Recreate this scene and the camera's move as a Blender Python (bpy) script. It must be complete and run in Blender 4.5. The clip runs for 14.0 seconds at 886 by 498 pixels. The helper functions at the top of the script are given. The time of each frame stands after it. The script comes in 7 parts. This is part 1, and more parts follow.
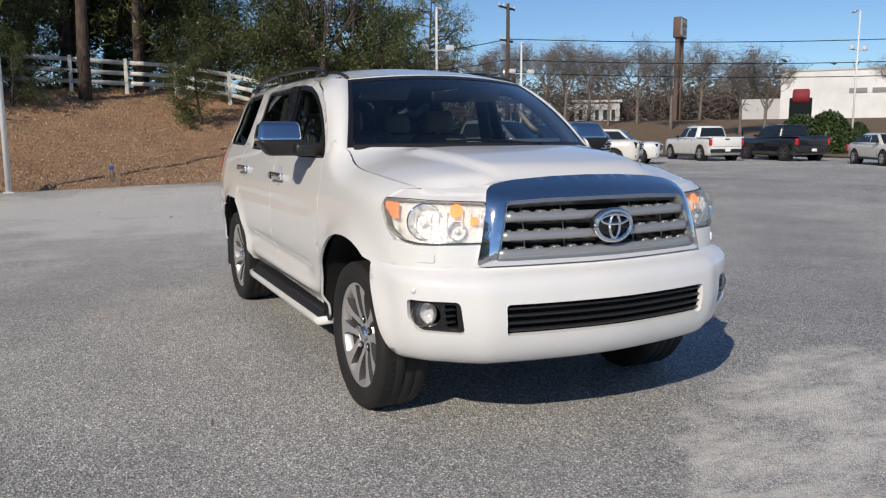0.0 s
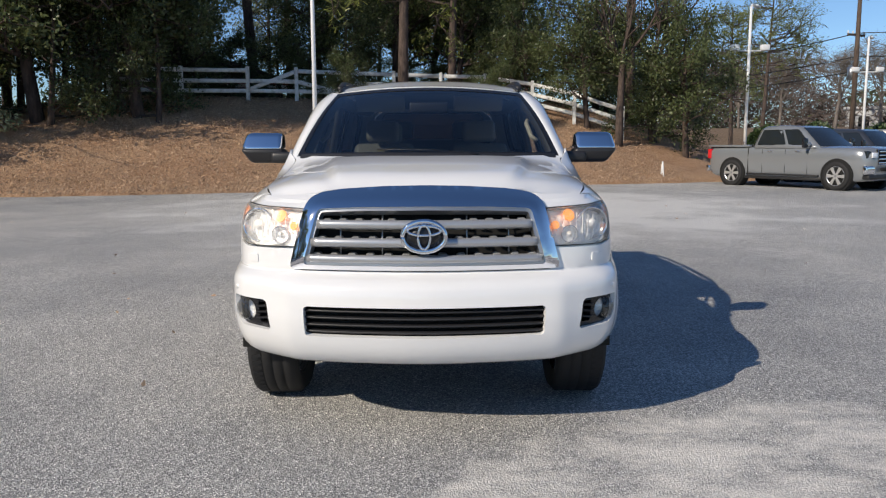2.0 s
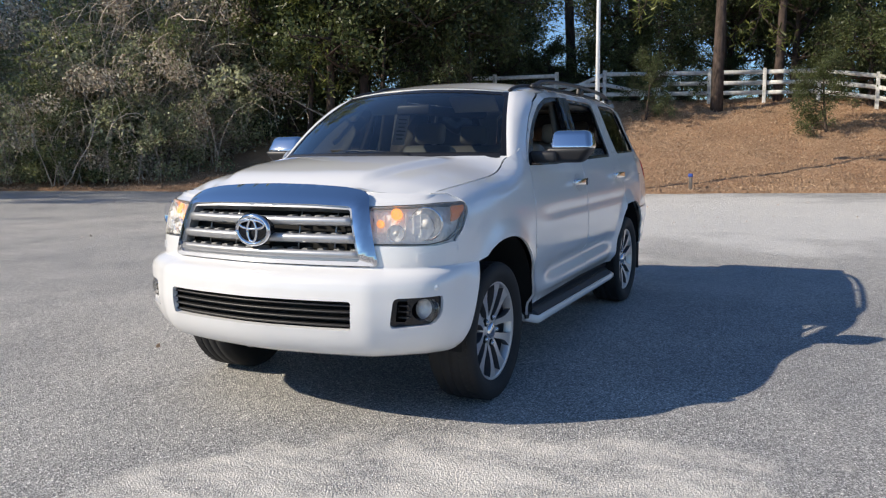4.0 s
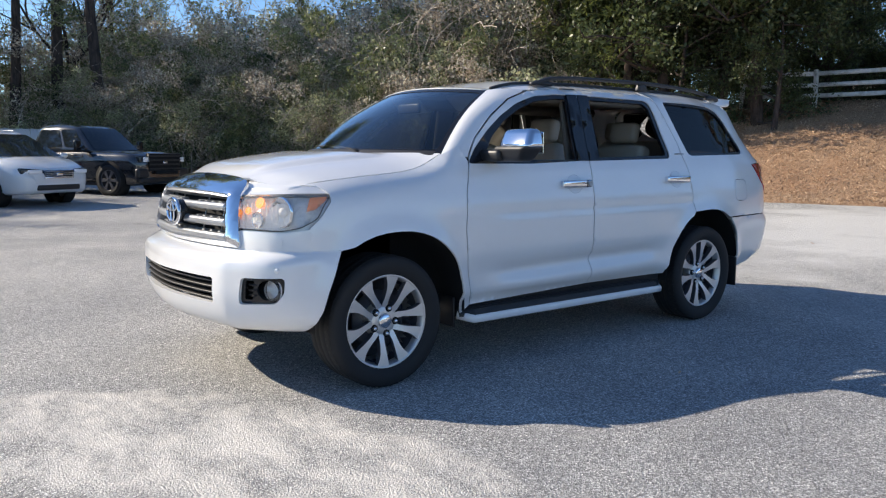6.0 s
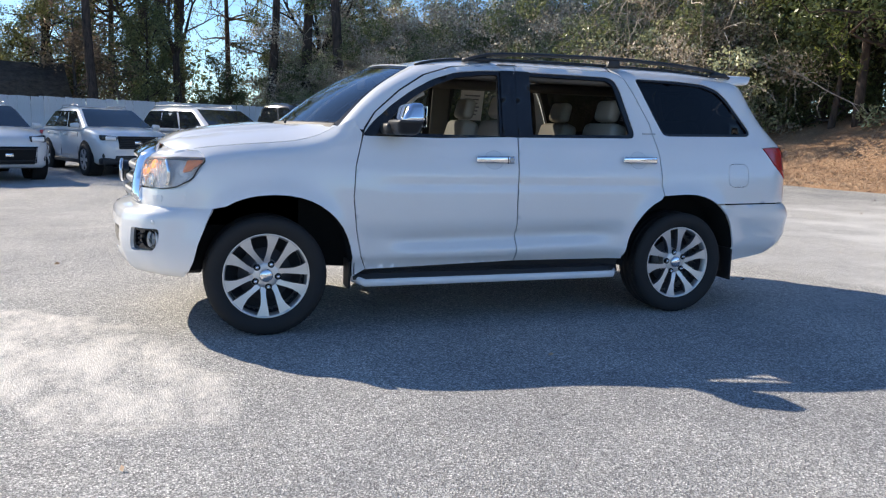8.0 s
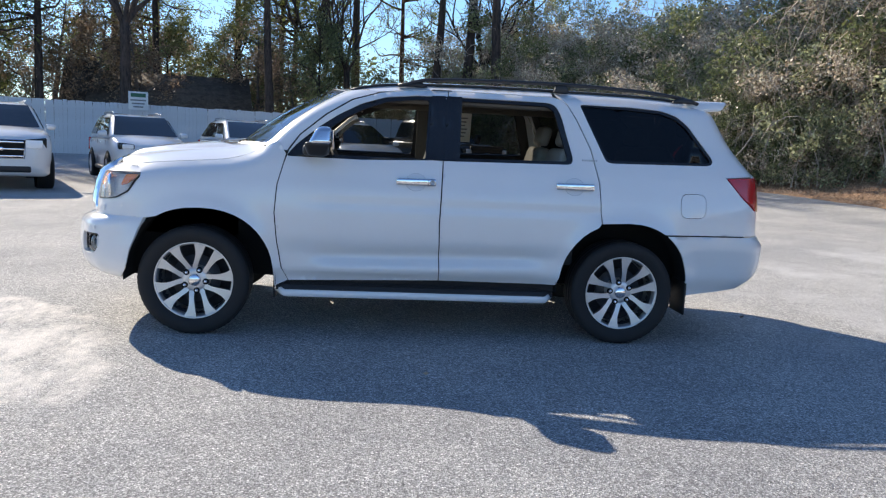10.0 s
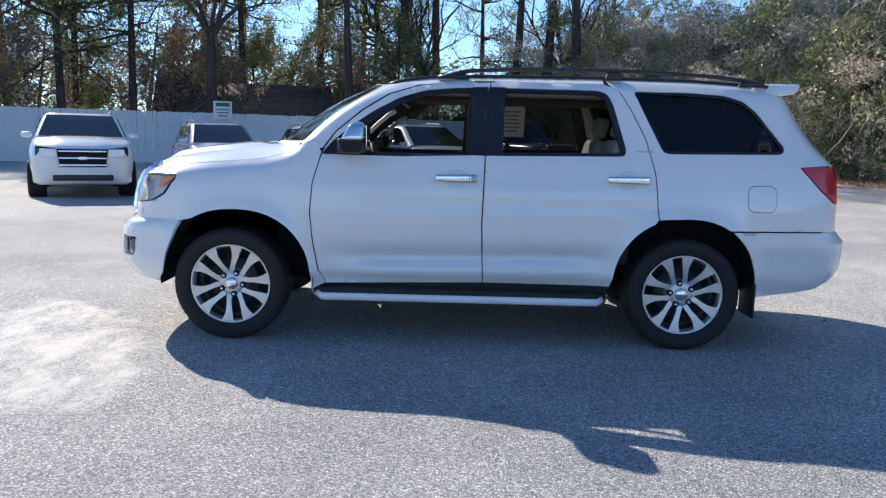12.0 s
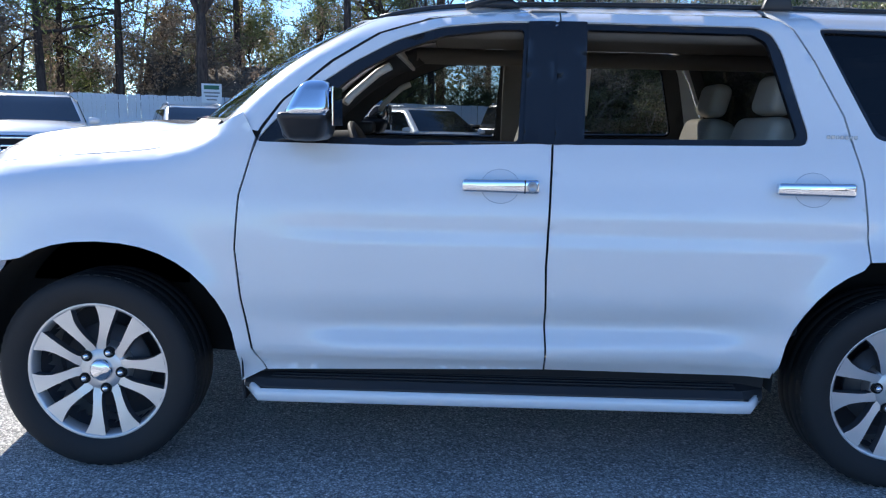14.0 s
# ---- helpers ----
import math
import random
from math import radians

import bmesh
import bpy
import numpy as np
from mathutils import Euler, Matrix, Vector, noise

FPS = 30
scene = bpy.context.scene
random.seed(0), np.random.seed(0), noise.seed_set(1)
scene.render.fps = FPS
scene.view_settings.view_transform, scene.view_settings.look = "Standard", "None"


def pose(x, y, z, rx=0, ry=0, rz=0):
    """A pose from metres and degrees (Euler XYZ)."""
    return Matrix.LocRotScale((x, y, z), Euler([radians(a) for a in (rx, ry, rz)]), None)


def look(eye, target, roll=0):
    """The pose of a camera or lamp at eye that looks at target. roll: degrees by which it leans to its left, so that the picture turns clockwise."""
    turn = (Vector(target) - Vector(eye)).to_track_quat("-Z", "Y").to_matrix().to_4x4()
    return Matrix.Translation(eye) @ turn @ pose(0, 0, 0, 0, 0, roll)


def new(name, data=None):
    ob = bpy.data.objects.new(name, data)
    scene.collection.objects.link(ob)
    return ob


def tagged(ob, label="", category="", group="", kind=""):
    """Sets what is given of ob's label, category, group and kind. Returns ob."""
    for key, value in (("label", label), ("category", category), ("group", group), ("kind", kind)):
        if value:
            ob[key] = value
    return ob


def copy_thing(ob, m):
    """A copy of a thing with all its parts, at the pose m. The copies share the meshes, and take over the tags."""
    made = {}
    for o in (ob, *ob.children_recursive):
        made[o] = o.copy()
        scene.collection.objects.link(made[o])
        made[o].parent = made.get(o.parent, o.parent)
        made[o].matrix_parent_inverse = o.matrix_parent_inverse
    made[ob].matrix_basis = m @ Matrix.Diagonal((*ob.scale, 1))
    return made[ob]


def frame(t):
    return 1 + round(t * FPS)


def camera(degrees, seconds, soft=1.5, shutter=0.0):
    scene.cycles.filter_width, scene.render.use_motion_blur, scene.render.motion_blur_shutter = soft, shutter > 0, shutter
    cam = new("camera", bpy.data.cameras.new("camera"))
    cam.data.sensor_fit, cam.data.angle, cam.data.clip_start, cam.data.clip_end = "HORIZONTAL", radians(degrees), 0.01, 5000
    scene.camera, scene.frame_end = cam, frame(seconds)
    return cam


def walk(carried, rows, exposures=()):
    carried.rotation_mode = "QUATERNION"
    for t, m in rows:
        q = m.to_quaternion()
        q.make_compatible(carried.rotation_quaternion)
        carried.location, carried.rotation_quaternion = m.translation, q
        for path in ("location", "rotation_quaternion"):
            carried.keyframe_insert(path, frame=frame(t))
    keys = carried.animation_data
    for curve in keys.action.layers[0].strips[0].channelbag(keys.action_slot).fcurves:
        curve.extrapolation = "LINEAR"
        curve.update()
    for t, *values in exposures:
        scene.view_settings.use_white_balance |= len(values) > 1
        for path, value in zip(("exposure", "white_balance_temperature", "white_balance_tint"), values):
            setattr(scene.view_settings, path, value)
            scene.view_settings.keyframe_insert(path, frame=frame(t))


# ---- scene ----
cam = camera(59.6, 14.0, soft=1.2)

PATH = [
    (0, (-5.287, 2.246, 1.406), (-3.503, 1.389, 1.118), -0.3),
    (0.5, (-5.527, 1.758, 1.407), (-3.666, 1.081, 1.127), -0.4),
    (1, (-5.741, 1.173, 1.411), (-3.816, 0.702, 1.139), -0.2),
    (1.5, (-5.895, 0.581, 1.418), (-3.928, 0.333, 1.149), -0.2),
    (2, (-5.953, -0.076, 1.417), (-3.971, -0.082, 1.149), -0.2),
    (2.2, (-5.96, -0.344, 1.416), (-3.98, -0.254, 1.15), -0.3),
    (4.3, (-5.289, -2.874, 1.378), (-3.576, -1.873, 1.124), -0.5),
    (4.5, (-5.166, -3.079, 1.396), (-3.502, -1.999, 1.14), -0.4),
    (5, (-4.817, -3.58, 1.372), (-3.284, -2.321, 1.119), -0.3),
    (5.5, (-4.469, -4.114, 1.373), (-3.083, -2.694, 1.121), 0.1),
    (6, (-3.995, -4.566, 1.352), (-2.769, -3.006, 1.104), 0.4),
    (6.5, (-3.541, -4.981, 1.374), (-2.465, -3.316, 1.109), 1.1),
    (7, (-3.04, -5.277, 1.352), (-2.107, -3.531, 1.071), 1.4),
    (7.5, (-2.578, -5.612, 1.35), (-1.784, -3.8, 1.055), 1.5),
    (8, (-2.119, -5.867, 1.331), (-1.456, -4.004, 1.029), 1.7),
    (10.5, (-0.108, -6.545, 1.479), (0.028, -4.569, 1.199), 2.7),
    (11, (0.028, -6.626, 1.475), (0.11, -4.647, 1.198), 2.2),
    (11.5, (0.012, -6.53, 1.46), (0.051, -4.551, 1.176), 1.8),
    (12, (-0.07, -6.154, 1.413), (-0.08, -4.174, 1.128), 1.4),
    (12.5, (-0.1, -5.616, 1.411), (-0.145, -3.639, 1.114), 1.1),
    (13, (-0.137, -5.034, 1.384), (-0.198, -3.059, 1.078), 1.1),
    (13.5, (-0.149, -4.407, 1.354), (-0.2, -2.431, 1.051), 1.2),
    (14, (-0.196, -3.81, 1.364), (-0.215, -1.836, 1.046), 1.4),
]
walk(cam, [(t, look(eye, target, roll)) for t, eye, target, roll in PATH],
     [(0, -0.36, 7250, 10), (2, -0.15, 7300, 10), (5, 0.26, 7350, 10), (8, 0.60, 7300, 10), (11, 0.62, 7100, 10), (12, 0.62, 6850, 10), (13, 0.77, 6550, 10), (14, 1.02, 6400, 10)])

# ---- world and sun ----
world = bpy.data.worlds.new("sky")
scene.world = world
world.use_nodes = True
SUN = Vector((-1.0, 1.19, 1.0)).normalized()
SUN_AZ = math.atan2(SUN.x, SUN.y)
sky = world.node_tree.nodes.new("ShaderNodeTexSky")
sky.sky_type = "NISHITA"
sky.sun_disc = False
sky.sun_elevation = math.asin(SUN.z)
sky.sun_rotation = SUN_AZ
sky.air_density, sky.dust_density, sky.ozone_density, sky.altitude = 1.0, 0.15, 1.8, 900
tint = world.node_tree.nodes.new("ShaderNodeMix")
tint.data_type, tint.blend_type = "RGBA", "MULTIPLY"
tint.inputs[0].default_value = 1.0
tint.inputs[7].default_value = (0.63, 0.86, 1.15, 1)
world.node_tree.links.new(sky.outputs[0], tint.inputs[6])
world.node_tree.links.new(tint.outputs[2], world.node_tree.nodes["Background"].inputs[0])
world.node_tree.nodes["Background"].inputs[1].default_value = 0.122
sun = new("sun", bpy.data.lights.new("sun", "SUN"))
sun.data.energy, sun.data.angle, sun.data.color = 4.7, radians(0.53), (1.0, 0.945, 0.865)
sun.matrix_world = look(SUN * 60, (0, 0, 0))

rng = np.random.default_rng(7)


# ---- materials ----
def mat(name, color, rough=0.5, metal=0.0, **extra):
    m = bpy.data.materials.new(name)
    m.use_nodes = True
    p = m.node_tree.nodes["Principled BSDF"]
    p.inputs["Base Color"].default_value = (*color, 1)
    p.inputs["Roughness"].default_value = rough
    p.inputs["Metallic"].default_value = metal
    for key, value in extra.items():
        p.inputs[key.replace("_", " ")].default_value = value
    return m


def node(m, kind, **values):
    n = m.node_tree.nodes.new(kind)
    for key, value in values.items():
        n.inputs[key.replace("_", " ")].default_value = value
    return n


def link(m, a, b):
    m.node_tree.links.new(a, b)


def coords(m, object_space=True):
    return node(m, "ShaderNodeTexCoord").outputs["Object" if object_space else "Generated"]


def noise_tex(m, scale, detail=4.0, rough=0.55, vec=None, stretch=None):
    n = node(m, "ShaderNodeTexNoise", Scale=scale, Detail=detail, Roughness=rough)
    vec = vec or coords(m)
    if stretch:
        mp = node(m, "ShaderNodeMapping")
        mp.inputs["Scale"].default_value = stretch
        link(m, vec, mp.inputs[0])
        vec = mp.outputs[0]
    link(m, vec, n.inputs["Vector"])
    return n.outputs["Fac"]


def ramp(m, fac, *stops):
    r = node(m, "ShaderNodeValToRGB")
    els = r.color_ramp.elements
    while len(els) < len(stops):
        els.new(0.5)
    for e, (pos, col) in zip(els, stops):
        e.position = pos
        e.color = (*col, 1) if len(col) == 3 else col
    link(m, fac, r.inputs[0])
    return r.outputs[0]


def mix(m, fac, a, b, blend="MIX"):
    n = node(m, "ShaderNodeMix")
    n.data_type, n.blend_type = "RGBA", blend
    for sock, value in ((n.inputs[0], fac), (n.inputs[6], a), (n.inputs[7], b)):
        if isinstance(value, bpy.types.NodeSocket):
            link(m, value, sock)
        elif isinstance(value, (int, float)):
            sock.default_value = value
        else:
            sock.default_value = (*value, 1)
    return n.outputs[2]


def bump(m, height, strength=0.3, dist=0.01):
    b = node(m, "ShaderNodeBump", Strength=strength, Distance=dist)
    link(m, height, b.inputs["Height"])
    link(m, b.outputs[0], m.node_tree.nodes["Principled BSDF"].inputs["Normal"])
    return b


def base(m, color):
    link(m, color, m.node_tree.nodes["Principled BSDF"].inputs["Base Color"])


def roughness(m, value):
    link(m, value, m.node_tree.nodes["Principled BSDF"].inputs["Roughness"])


def paint(name, color, rough=0.28, metal=0.0, dirt=0.12):
    m = mat(name, color, rough, metal, Coat_Weight=1.0, Coat_Roughness=0.03, Coat_IOR=1.6)
    d = noise_tex(m, 2.3, 6)
    base(m, mix(m, ramp(m, d, (0.45, (0, 0, 0)), (0.8, (dirt, dirt, dirt))), color, tuple(c * 0.75 for c in color)))
    orange = noise_tex(m, 160, 2)
    bump(m, orange, 0.02, 0.002)
    return m


def glass(name, tint, gloss=1.0, rough=0.0, haze=0.0):
    m = bpy.data.materials.new(name)
    m.use_nodes = True
    t = m.node_tree
    t.nodes.remove(t.nodes["Principled BSDF"])
    tr = node(m, "ShaderNodeBsdfTransparent")
    tr.inputs[0].default_value = (*tint, 1)
    gl = node(m, "ShaderNodeBsdfGlossy", Roughness=rough)
    fr = node(m, "ShaderNodeFresnel", IOR=1.5)
    mul = node(m, "ShaderNodeMath")
    mul.operation = "MULTIPLY"
    mul.inputs[1].default_value = gloss
    link(m, fr.outputs[0], mul.inputs[0])
    mx = node(m, "ShaderNodeMixShader")
    link(m, mul.outputs[0], mx.inputs[0])
    link(m, tr.outputs[0], mx.inputs[1])
    link(m, gl.outputs[0], mx.inputs[2])
    last = mx
    if haze:
        df = node(m, "ShaderNodeBsdfDiffuse")
        df.inputs[0].default_value = (0.85, 0.85, 0.83, 1)
        tl = node(m, "ShaderNodeBsdfTranslucent")
        tl.inputs[0].default_value = (0.85, 0.85, 0.83, 1)
        both = node(m, "ShaderNodeMixShader", Fac=0.4)
        link(m, df.outputs[0], both.inputs[1])
        link(m, tl.outputs[0], both.inputs[2])
        last = node(m, "ShaderNodeMixShader", Fac=haze)
        link(m, mx.outputs[0], last.inputs[1])
        link(m, both.outputs[0], last.inputs[2])
    link(m, last.outputs[0], t.nodes["Material Output"].inputs[0])
    return m


def make_asphalt():
    m = mat("asphalt", (0.2, 0.2, 0.2), 0.85)
    where = coords(m)

    def chips(scale):
        v = node(m, "ShaderNodeTexVoronoi", Scale=scale)
        link(m, where, v.inputs["Vector"])
        sep = node(m, "ShaderNodeSeparateColor")
        link(m, v.outputs["Color"], sep.inputs[0])
        return v.outputs["Distance"], sep
    d_fine, fine_c = chips(165.0)
    d_big, big_c = chips(92.0)
    patch = noise_tex(m, 0.55, 7, 0.62)
    worn = noise_tex(m, 0.16, 5, 0.5)
    blot = noise_tex(m, 2.6, 7, 0.7)
    streak = noise_tex(m, 0.9, 6, 0.6, stretch=(0.35, 1.0, 1.0))
    # stone chips of many greys in dark binder
    stones = ramp(m, fine_c.outputs[0], (0.0, (0.13, 0.13, 0.131)), (0.40, (0.285, 0.283, 0.279)), (0.70, (0.46, 0.455, 0.445)), (0.93, (0.86, 0.85, 0.83)))
    coarse = ramp(m, big_c.outputs[0], (0.0, (0.12, 0.12, 0.121)), (0.5, (0.31, 0.308, 0.303)), (0.8, (0.52, 0.515, 0.505)), (0.97, (0.88, 0.87, 0.85)))
    spots = mix(m, 0.45, stones, coarse)
    gaps = ramp(m, d_big, (0.30, (1.06, 1.06, 1.06)), (0.62, (0.68, 0.68, 0.69)))
    c = mix(m, 1.0, spots, gaps, "MULTIPLY")
    tone = mix(m, ramp(m, patch, (0.38, (0, 0, 0)), (0.68, (1, 1, 1))), (1.02, 1.02, 1.025), (1.46, 1.44, 1.40))
    c = mix(m, 1.0, c, tone, "MULTIPLY")
    c = mix(m, 1.0, c, mix(m, ramp(m, worn, (0.38, (0, 0, 0)), (0.66, (1, 1, 1))), (1.14, 1.13, 1.10), (0.88, 0.89, 0.90)), "MULTIPLY")
    c = mix(m, ramp(m, streak, (0.56, (0, 0, 0)), (0.78, (0.34, 0.34, 0.34))), c, (0.44, 0.425, 0.40))
    c = mix(m, ramp(m, blot, (0.60, (0, 0, 0)), (0.74, (0.40, 0.40, 0.40))), c, (0.50, 0.485, 0.455))
    # a pale scuffed patch of dust beside the parked vehicle
    wob = noise_tex(m, 1.7, 6, 0.65)
    shift = node(m, "ShaderNodeVectorMath")
    shift.operation = "SUBTRACT"
    shift.inputs[1].default_value = (-2.72, -1.18, 0)
    link(m, where, shift.inputs[0])
    mp = node(m, "ShaderNodeMapping")
    mp.inputs["Rotation"].default_value = (0, 0, radians(62))
    link(m, shift.outputs[0], mp.inputs[0])
    sq = node(m, "ShaderNodeVectorMath")
    sq.operation = "MULTIPLY"
    sq.inputs[1].default_value = (1 / 1.75, 1 / 0.80, 0)
    link(m, mp.outputs[0], sq.inputs[0])
    ln = node(m, "ShaderNodeVectorMath")
    ln.operation = "LENGTH"
    link(m, sq.outputs[0], ln.inputs[0])
    s1 = node(m, "ShaderNodeMath")
    s1.operation = "MULTIPLY_ADD"
    s1.inputs[1].default_value = 1.5
    link(m, wob, s1.inputs[0])
    link(m, ln.outputs["Value"], s1.inputs[2])
    half = node(m, "ShaderNodeMath")
    half.operation = "MULTIPLY"
    half.inputs[1].default_value = 0.55
    link(m, s1.outputs[0], half.inputs[0])
    dust = ramp(m, half.outputs[0], (0.75, (1.0, 1.0, 1.0)), (0.88, (0, 0, 0)))
    scuff = noise_tex(m, 4.5, 8, 0.75, stretch=(1.0, 0.45, 1.0))
    dust = mix(m, 1.0, dust, ramp(m, scuff, (0.40, (0.12, 0.12, 0.12)), (0.58, (1.0, 1.0, 1.0))), "MULTIPLY")
    dusty = mix(m, 0.55, mix(m, fine_c.outputs[1], (0.36, 0.337, 0.31), (0.90, 0.86, 0.80)), (0.80, 0.755, 0.70))
    c = mix(m, dust, c, dusty)
    # a broad round area behind the vehicle is mixed paler
    pale_area = node(m, "ShaderNodeVectorMath")
    pale_area.operation = "DISTANCE"
    pale_area.inputs[1].default_value = (12.0, -1.0, 0)
    link(m, where, pale_area.inputs[0])
    pale_area2 = node(m, "ShaderNodeMath")
    pale_area2.operation = "MULTIPLY_ADD"
    pale_area2.inputs[1].default_value = 0.062
    link(m, pale_area.outputs["Value"], pale_area2.inputs[0])
    link(m, patch, pale_area2.inputs[2])
    c = mix(m, ramp(m, pale_area2.outputs[0], (0.78, (0.72, 0.72, 0.72)), (1.18, (0, 0, 0))), c, (0.76, 0.745, 0.71))
    base(m, c)
    bump(m, mix(m, 0.45, d_big, d_fine), 1.0, 0.010)
    return m


def make_ground_cover(name, dark, mid, light, scale):
    m = mat(name, mid, 0.95)
    a = noise_tex(m, scale, 6, 0.8)
    b = noise_tex(m, 1.2, 6, 0.6)
    c = ramp(m, a, (0.33, dark), (0.52, mid), (0.7, light))
    fine = noise_tex(m, scale * 4, 4, 0.8)
    c = mix(m, 0.8, c, ramp(m, fine, (0.30, (0.45, 0.42, 0.4)), (0.62, (1.25, 1.22, 1.2))), "MULTIPLY")
    drift = noise_tex(m, 0.45, 6, 0.65)
    c = mix(m, ramp(m, drift, (0.42, (0, 0, 0)), (0.62, (0.75, 0.75, 0.75))), c, mix(m, 0.35, c, (mid[0] * 0.75, mid[1] * 0.55, mid[2] * 0.45)))
    base(m, mix(m, ramp(m, b, (0.45, (0, 0, 0)), (0.78, (0.55, 0.55, 0.55))), c, dark))
    bump(m, a, 1.0, 0.05)
    return m


def make_leaf(name, dark, light, rough=0.45, trans=0.25):
    m = mat(name, light, rough)
    t = m.node_tree
    geo = node(m, "ShaderNodeNewGeometry")
    info = node(m, "ShaderNodeObjectInfo")
    c = ramp(m, geo.outputs["Random Per Island"], (0.0, dark), (0.75, light), (1.0, tuple(min(1, v * 1.5) for v in light)))
    c = mix(m, 0.35, c, ramp(m, info.outputs["Random"], (0, dark), (1, light)))
    base(m, c)
    tl = node(m, "ShaderNodeBsdfTranslucent")
    link(m, c, tl.inputs[0])
    mx = node(m, "ShaderNodeMixShader", Fac=trans)
    link(m, t.nodes["Principled BSDF"].outputs[0], mx.inputs[1])
    link(m, tl.outputs[0], mx.inputs[2])
    link(m, mx.outputs[0], t.nodes["Material Output"].inputs[0])
    return m


def make_bark(name, dark, light):
    m = mat(name, dark, 0.95)
    n = noise_tex(m, 9, 6, 0.7, stretch=(1, 1, 0.25))
    base(m, ramp(m, n, (0.35, dark), (0.65, light)))
    bump(m, n, 0.8, 0.03)
    return m


M_ASPHALT = make_asphalt()
M_STRAW = make_ground_cover("pine_straw", (0.16, 0.09, 0.053), (0.46, 0.295, 0.18), (0.72, 0.53, 0.36), 16)
M_LEAFLITTER = make_ground_cover("leaf_litter", (0.05, 0.032, 0.02), (0.16, 0.095, 0.055), (0.40, 0.27, 0.17), 14)
M_DRYGRASS = make_ground_cover("dry_grass", (0.10, 0.07, 0.045), (0.21, 0.15, 0.095), (0.32, 0.24, 0.16), 10)
M_WHITE = paint("white_paint", (0.79, 0.79, 0.79))
M_CHROME = mat("chrome", (0.78, 0.79, 0.82), 0.06, 1.0)
M_SATIN = mat("satin_grey_metal", (0.42, 0.43, 0.45), 0.32, 0.8)
M_ALU = mat("machined_aluminium", (0.66, 0.65, 0.64), 0.38, 0.75)
M_RIMDARK = mat("dark_grey_wheel_paint", (0.09, 0.09, 0.1), 0.45, 0.3)
M_BLACK = mat("black_plastic", (0.018, 0.018, 0.02), 0.45)
M_GLOSSBLACK = mat("gloss_black_trim", (0.012, 0.012, 0.014), 0.22)
# near-black for hollows, gaps and fillers, with their shade in the colour
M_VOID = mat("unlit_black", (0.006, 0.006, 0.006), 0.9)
M_RUBBER = mat("tyre_rubber", (0.013, 0.013, 0.014), 0.75)
bump(M_RUBBER, noise_tex(M_RUBBER, 60, 4), 0.25, 0.003)
M_BEIGE = mat("beige_leather", (0.46, 0.42, 0.355), 0.5)
bump(M_BEIGE, noise_tex(M_BEIGE, 90, 3), 0.2, 0.002)
M_DASH = mat("dark_dashboard", (0.035, 0.034, 0.034), 0.6)
M_AMBER = mat("amber_lens", (0.85, 0.22, 0.02), 0.15)
M_AMBERLIT = mat("lit_amber_signal", (0.9, 0.30, 0.03), 0.2, Emission_Color=(1.0, 0.33, 0.04, 1), Emission_Strength=0.7)
M_RED = mat("red_lens", (0.55, 0.015, 0.02), 0.12, Coat_Weight=1.0)
M_PAPER = mat("white_paper", (0.8, 0.8, 0.78), 0.8)
M_INK = mat("grey_print", (0.25, 0.25, 0.25), 0.8)
M_REFLECTOR = mat("lamp_reflector", (0.95, 0.95, 0.95), 0.18, 0.2)
_f = node(M_REFLECTOR, "ShaderNodeTexVoronoi", Scale=46.0)
link(M_REFLECTOR, coords(M_REFLECTOR), _f.inputs["Vector"])
bump(M_REFLECTOR, _f.outputs["Distance"], 0.5, 0.012)
G_WIND = glass("windscreen_glass", (0.47, 0.53, 0.55), 2.0)
G_SIDE = glass("side_glass", (0.30, 0.32, 0.33), 0.7)
G_REAR = glass("tinted_rear_glass", (0.22, 0.225, 0.225), 0.7)
G_DARK = glass("privacy_glass", (0.035, 0.035, 0.038), 0.8)
G_LENS = glass("headlamp_lens", (0.97, 0.97, 0.97), 1.0, 0.03, 0.26)
G_FOG = glass("fog_lens", (0.95, 0.95, 0.95), 1.6, 0.02, 0.05)
M_DARKGLASS = mat("dark_car_glass", (0.016, 0.020, 0.023), 0.03, IOR=1.55)
M_POLE = mat("white_pole_paint", (0.72, 0.72, 0.72), 0.5)
M_WOODPOLE = make_bark("weathered_pole", (0.05, 0.035, 0.028), (0.12, 0.085, 0.065))
M_BARK = make_bark("pine_bark", (0.035, 0.026, 0.022), (0.12, 0.085, 0.07))
M_GREYBARK = make_bark("grey_bark", (0.10, 0.085, 0.075), (0.24, 0.205, 0.18))
M_TWIG = make_bark("vine_twigs", (0.30, 0.24, 0.19), (0.74, 0.64, 0.54))
L_PINE = make_leaf("pine_needles", (0.05, 0.075, 0.018), (0.30, 0.33, 0.09), 0.40, 0.45)
L_DARK = make_leaf("dark_evergreen_leaves", (0.022, 0.036, 0.014), (0.135, 0.165, 0.065), 0.42, 0.35)
L_GREEN = make_leaf("green_leaves", (0.05, 0.070, 0.026), (0.31, 0.33, 0.15), 0.38, 0.40)
L_BROWN = make_leaf("dry_brown_leaves", (0.16, 0.10, 0.065), (0.46, 0.34, 0.23), 0.5, 0.35)
L_LITTER = make_leaf("fallen_straw", (0.18, 0.10, 0.06), (0.60, 0.43, 0.29), 0.8, 0.1)
L_VINE = make_leaf("vine_leaves", (0.10, 0.12, 0.05), (0.66, 0.66, 0.40), 0.34, 0.42)
L_VINEDRY = make_leaf("dry_vine_leaves", (0.24, 0.175, 0.12), (0.80, 0.68, 0.54), 0.42, 0.42)
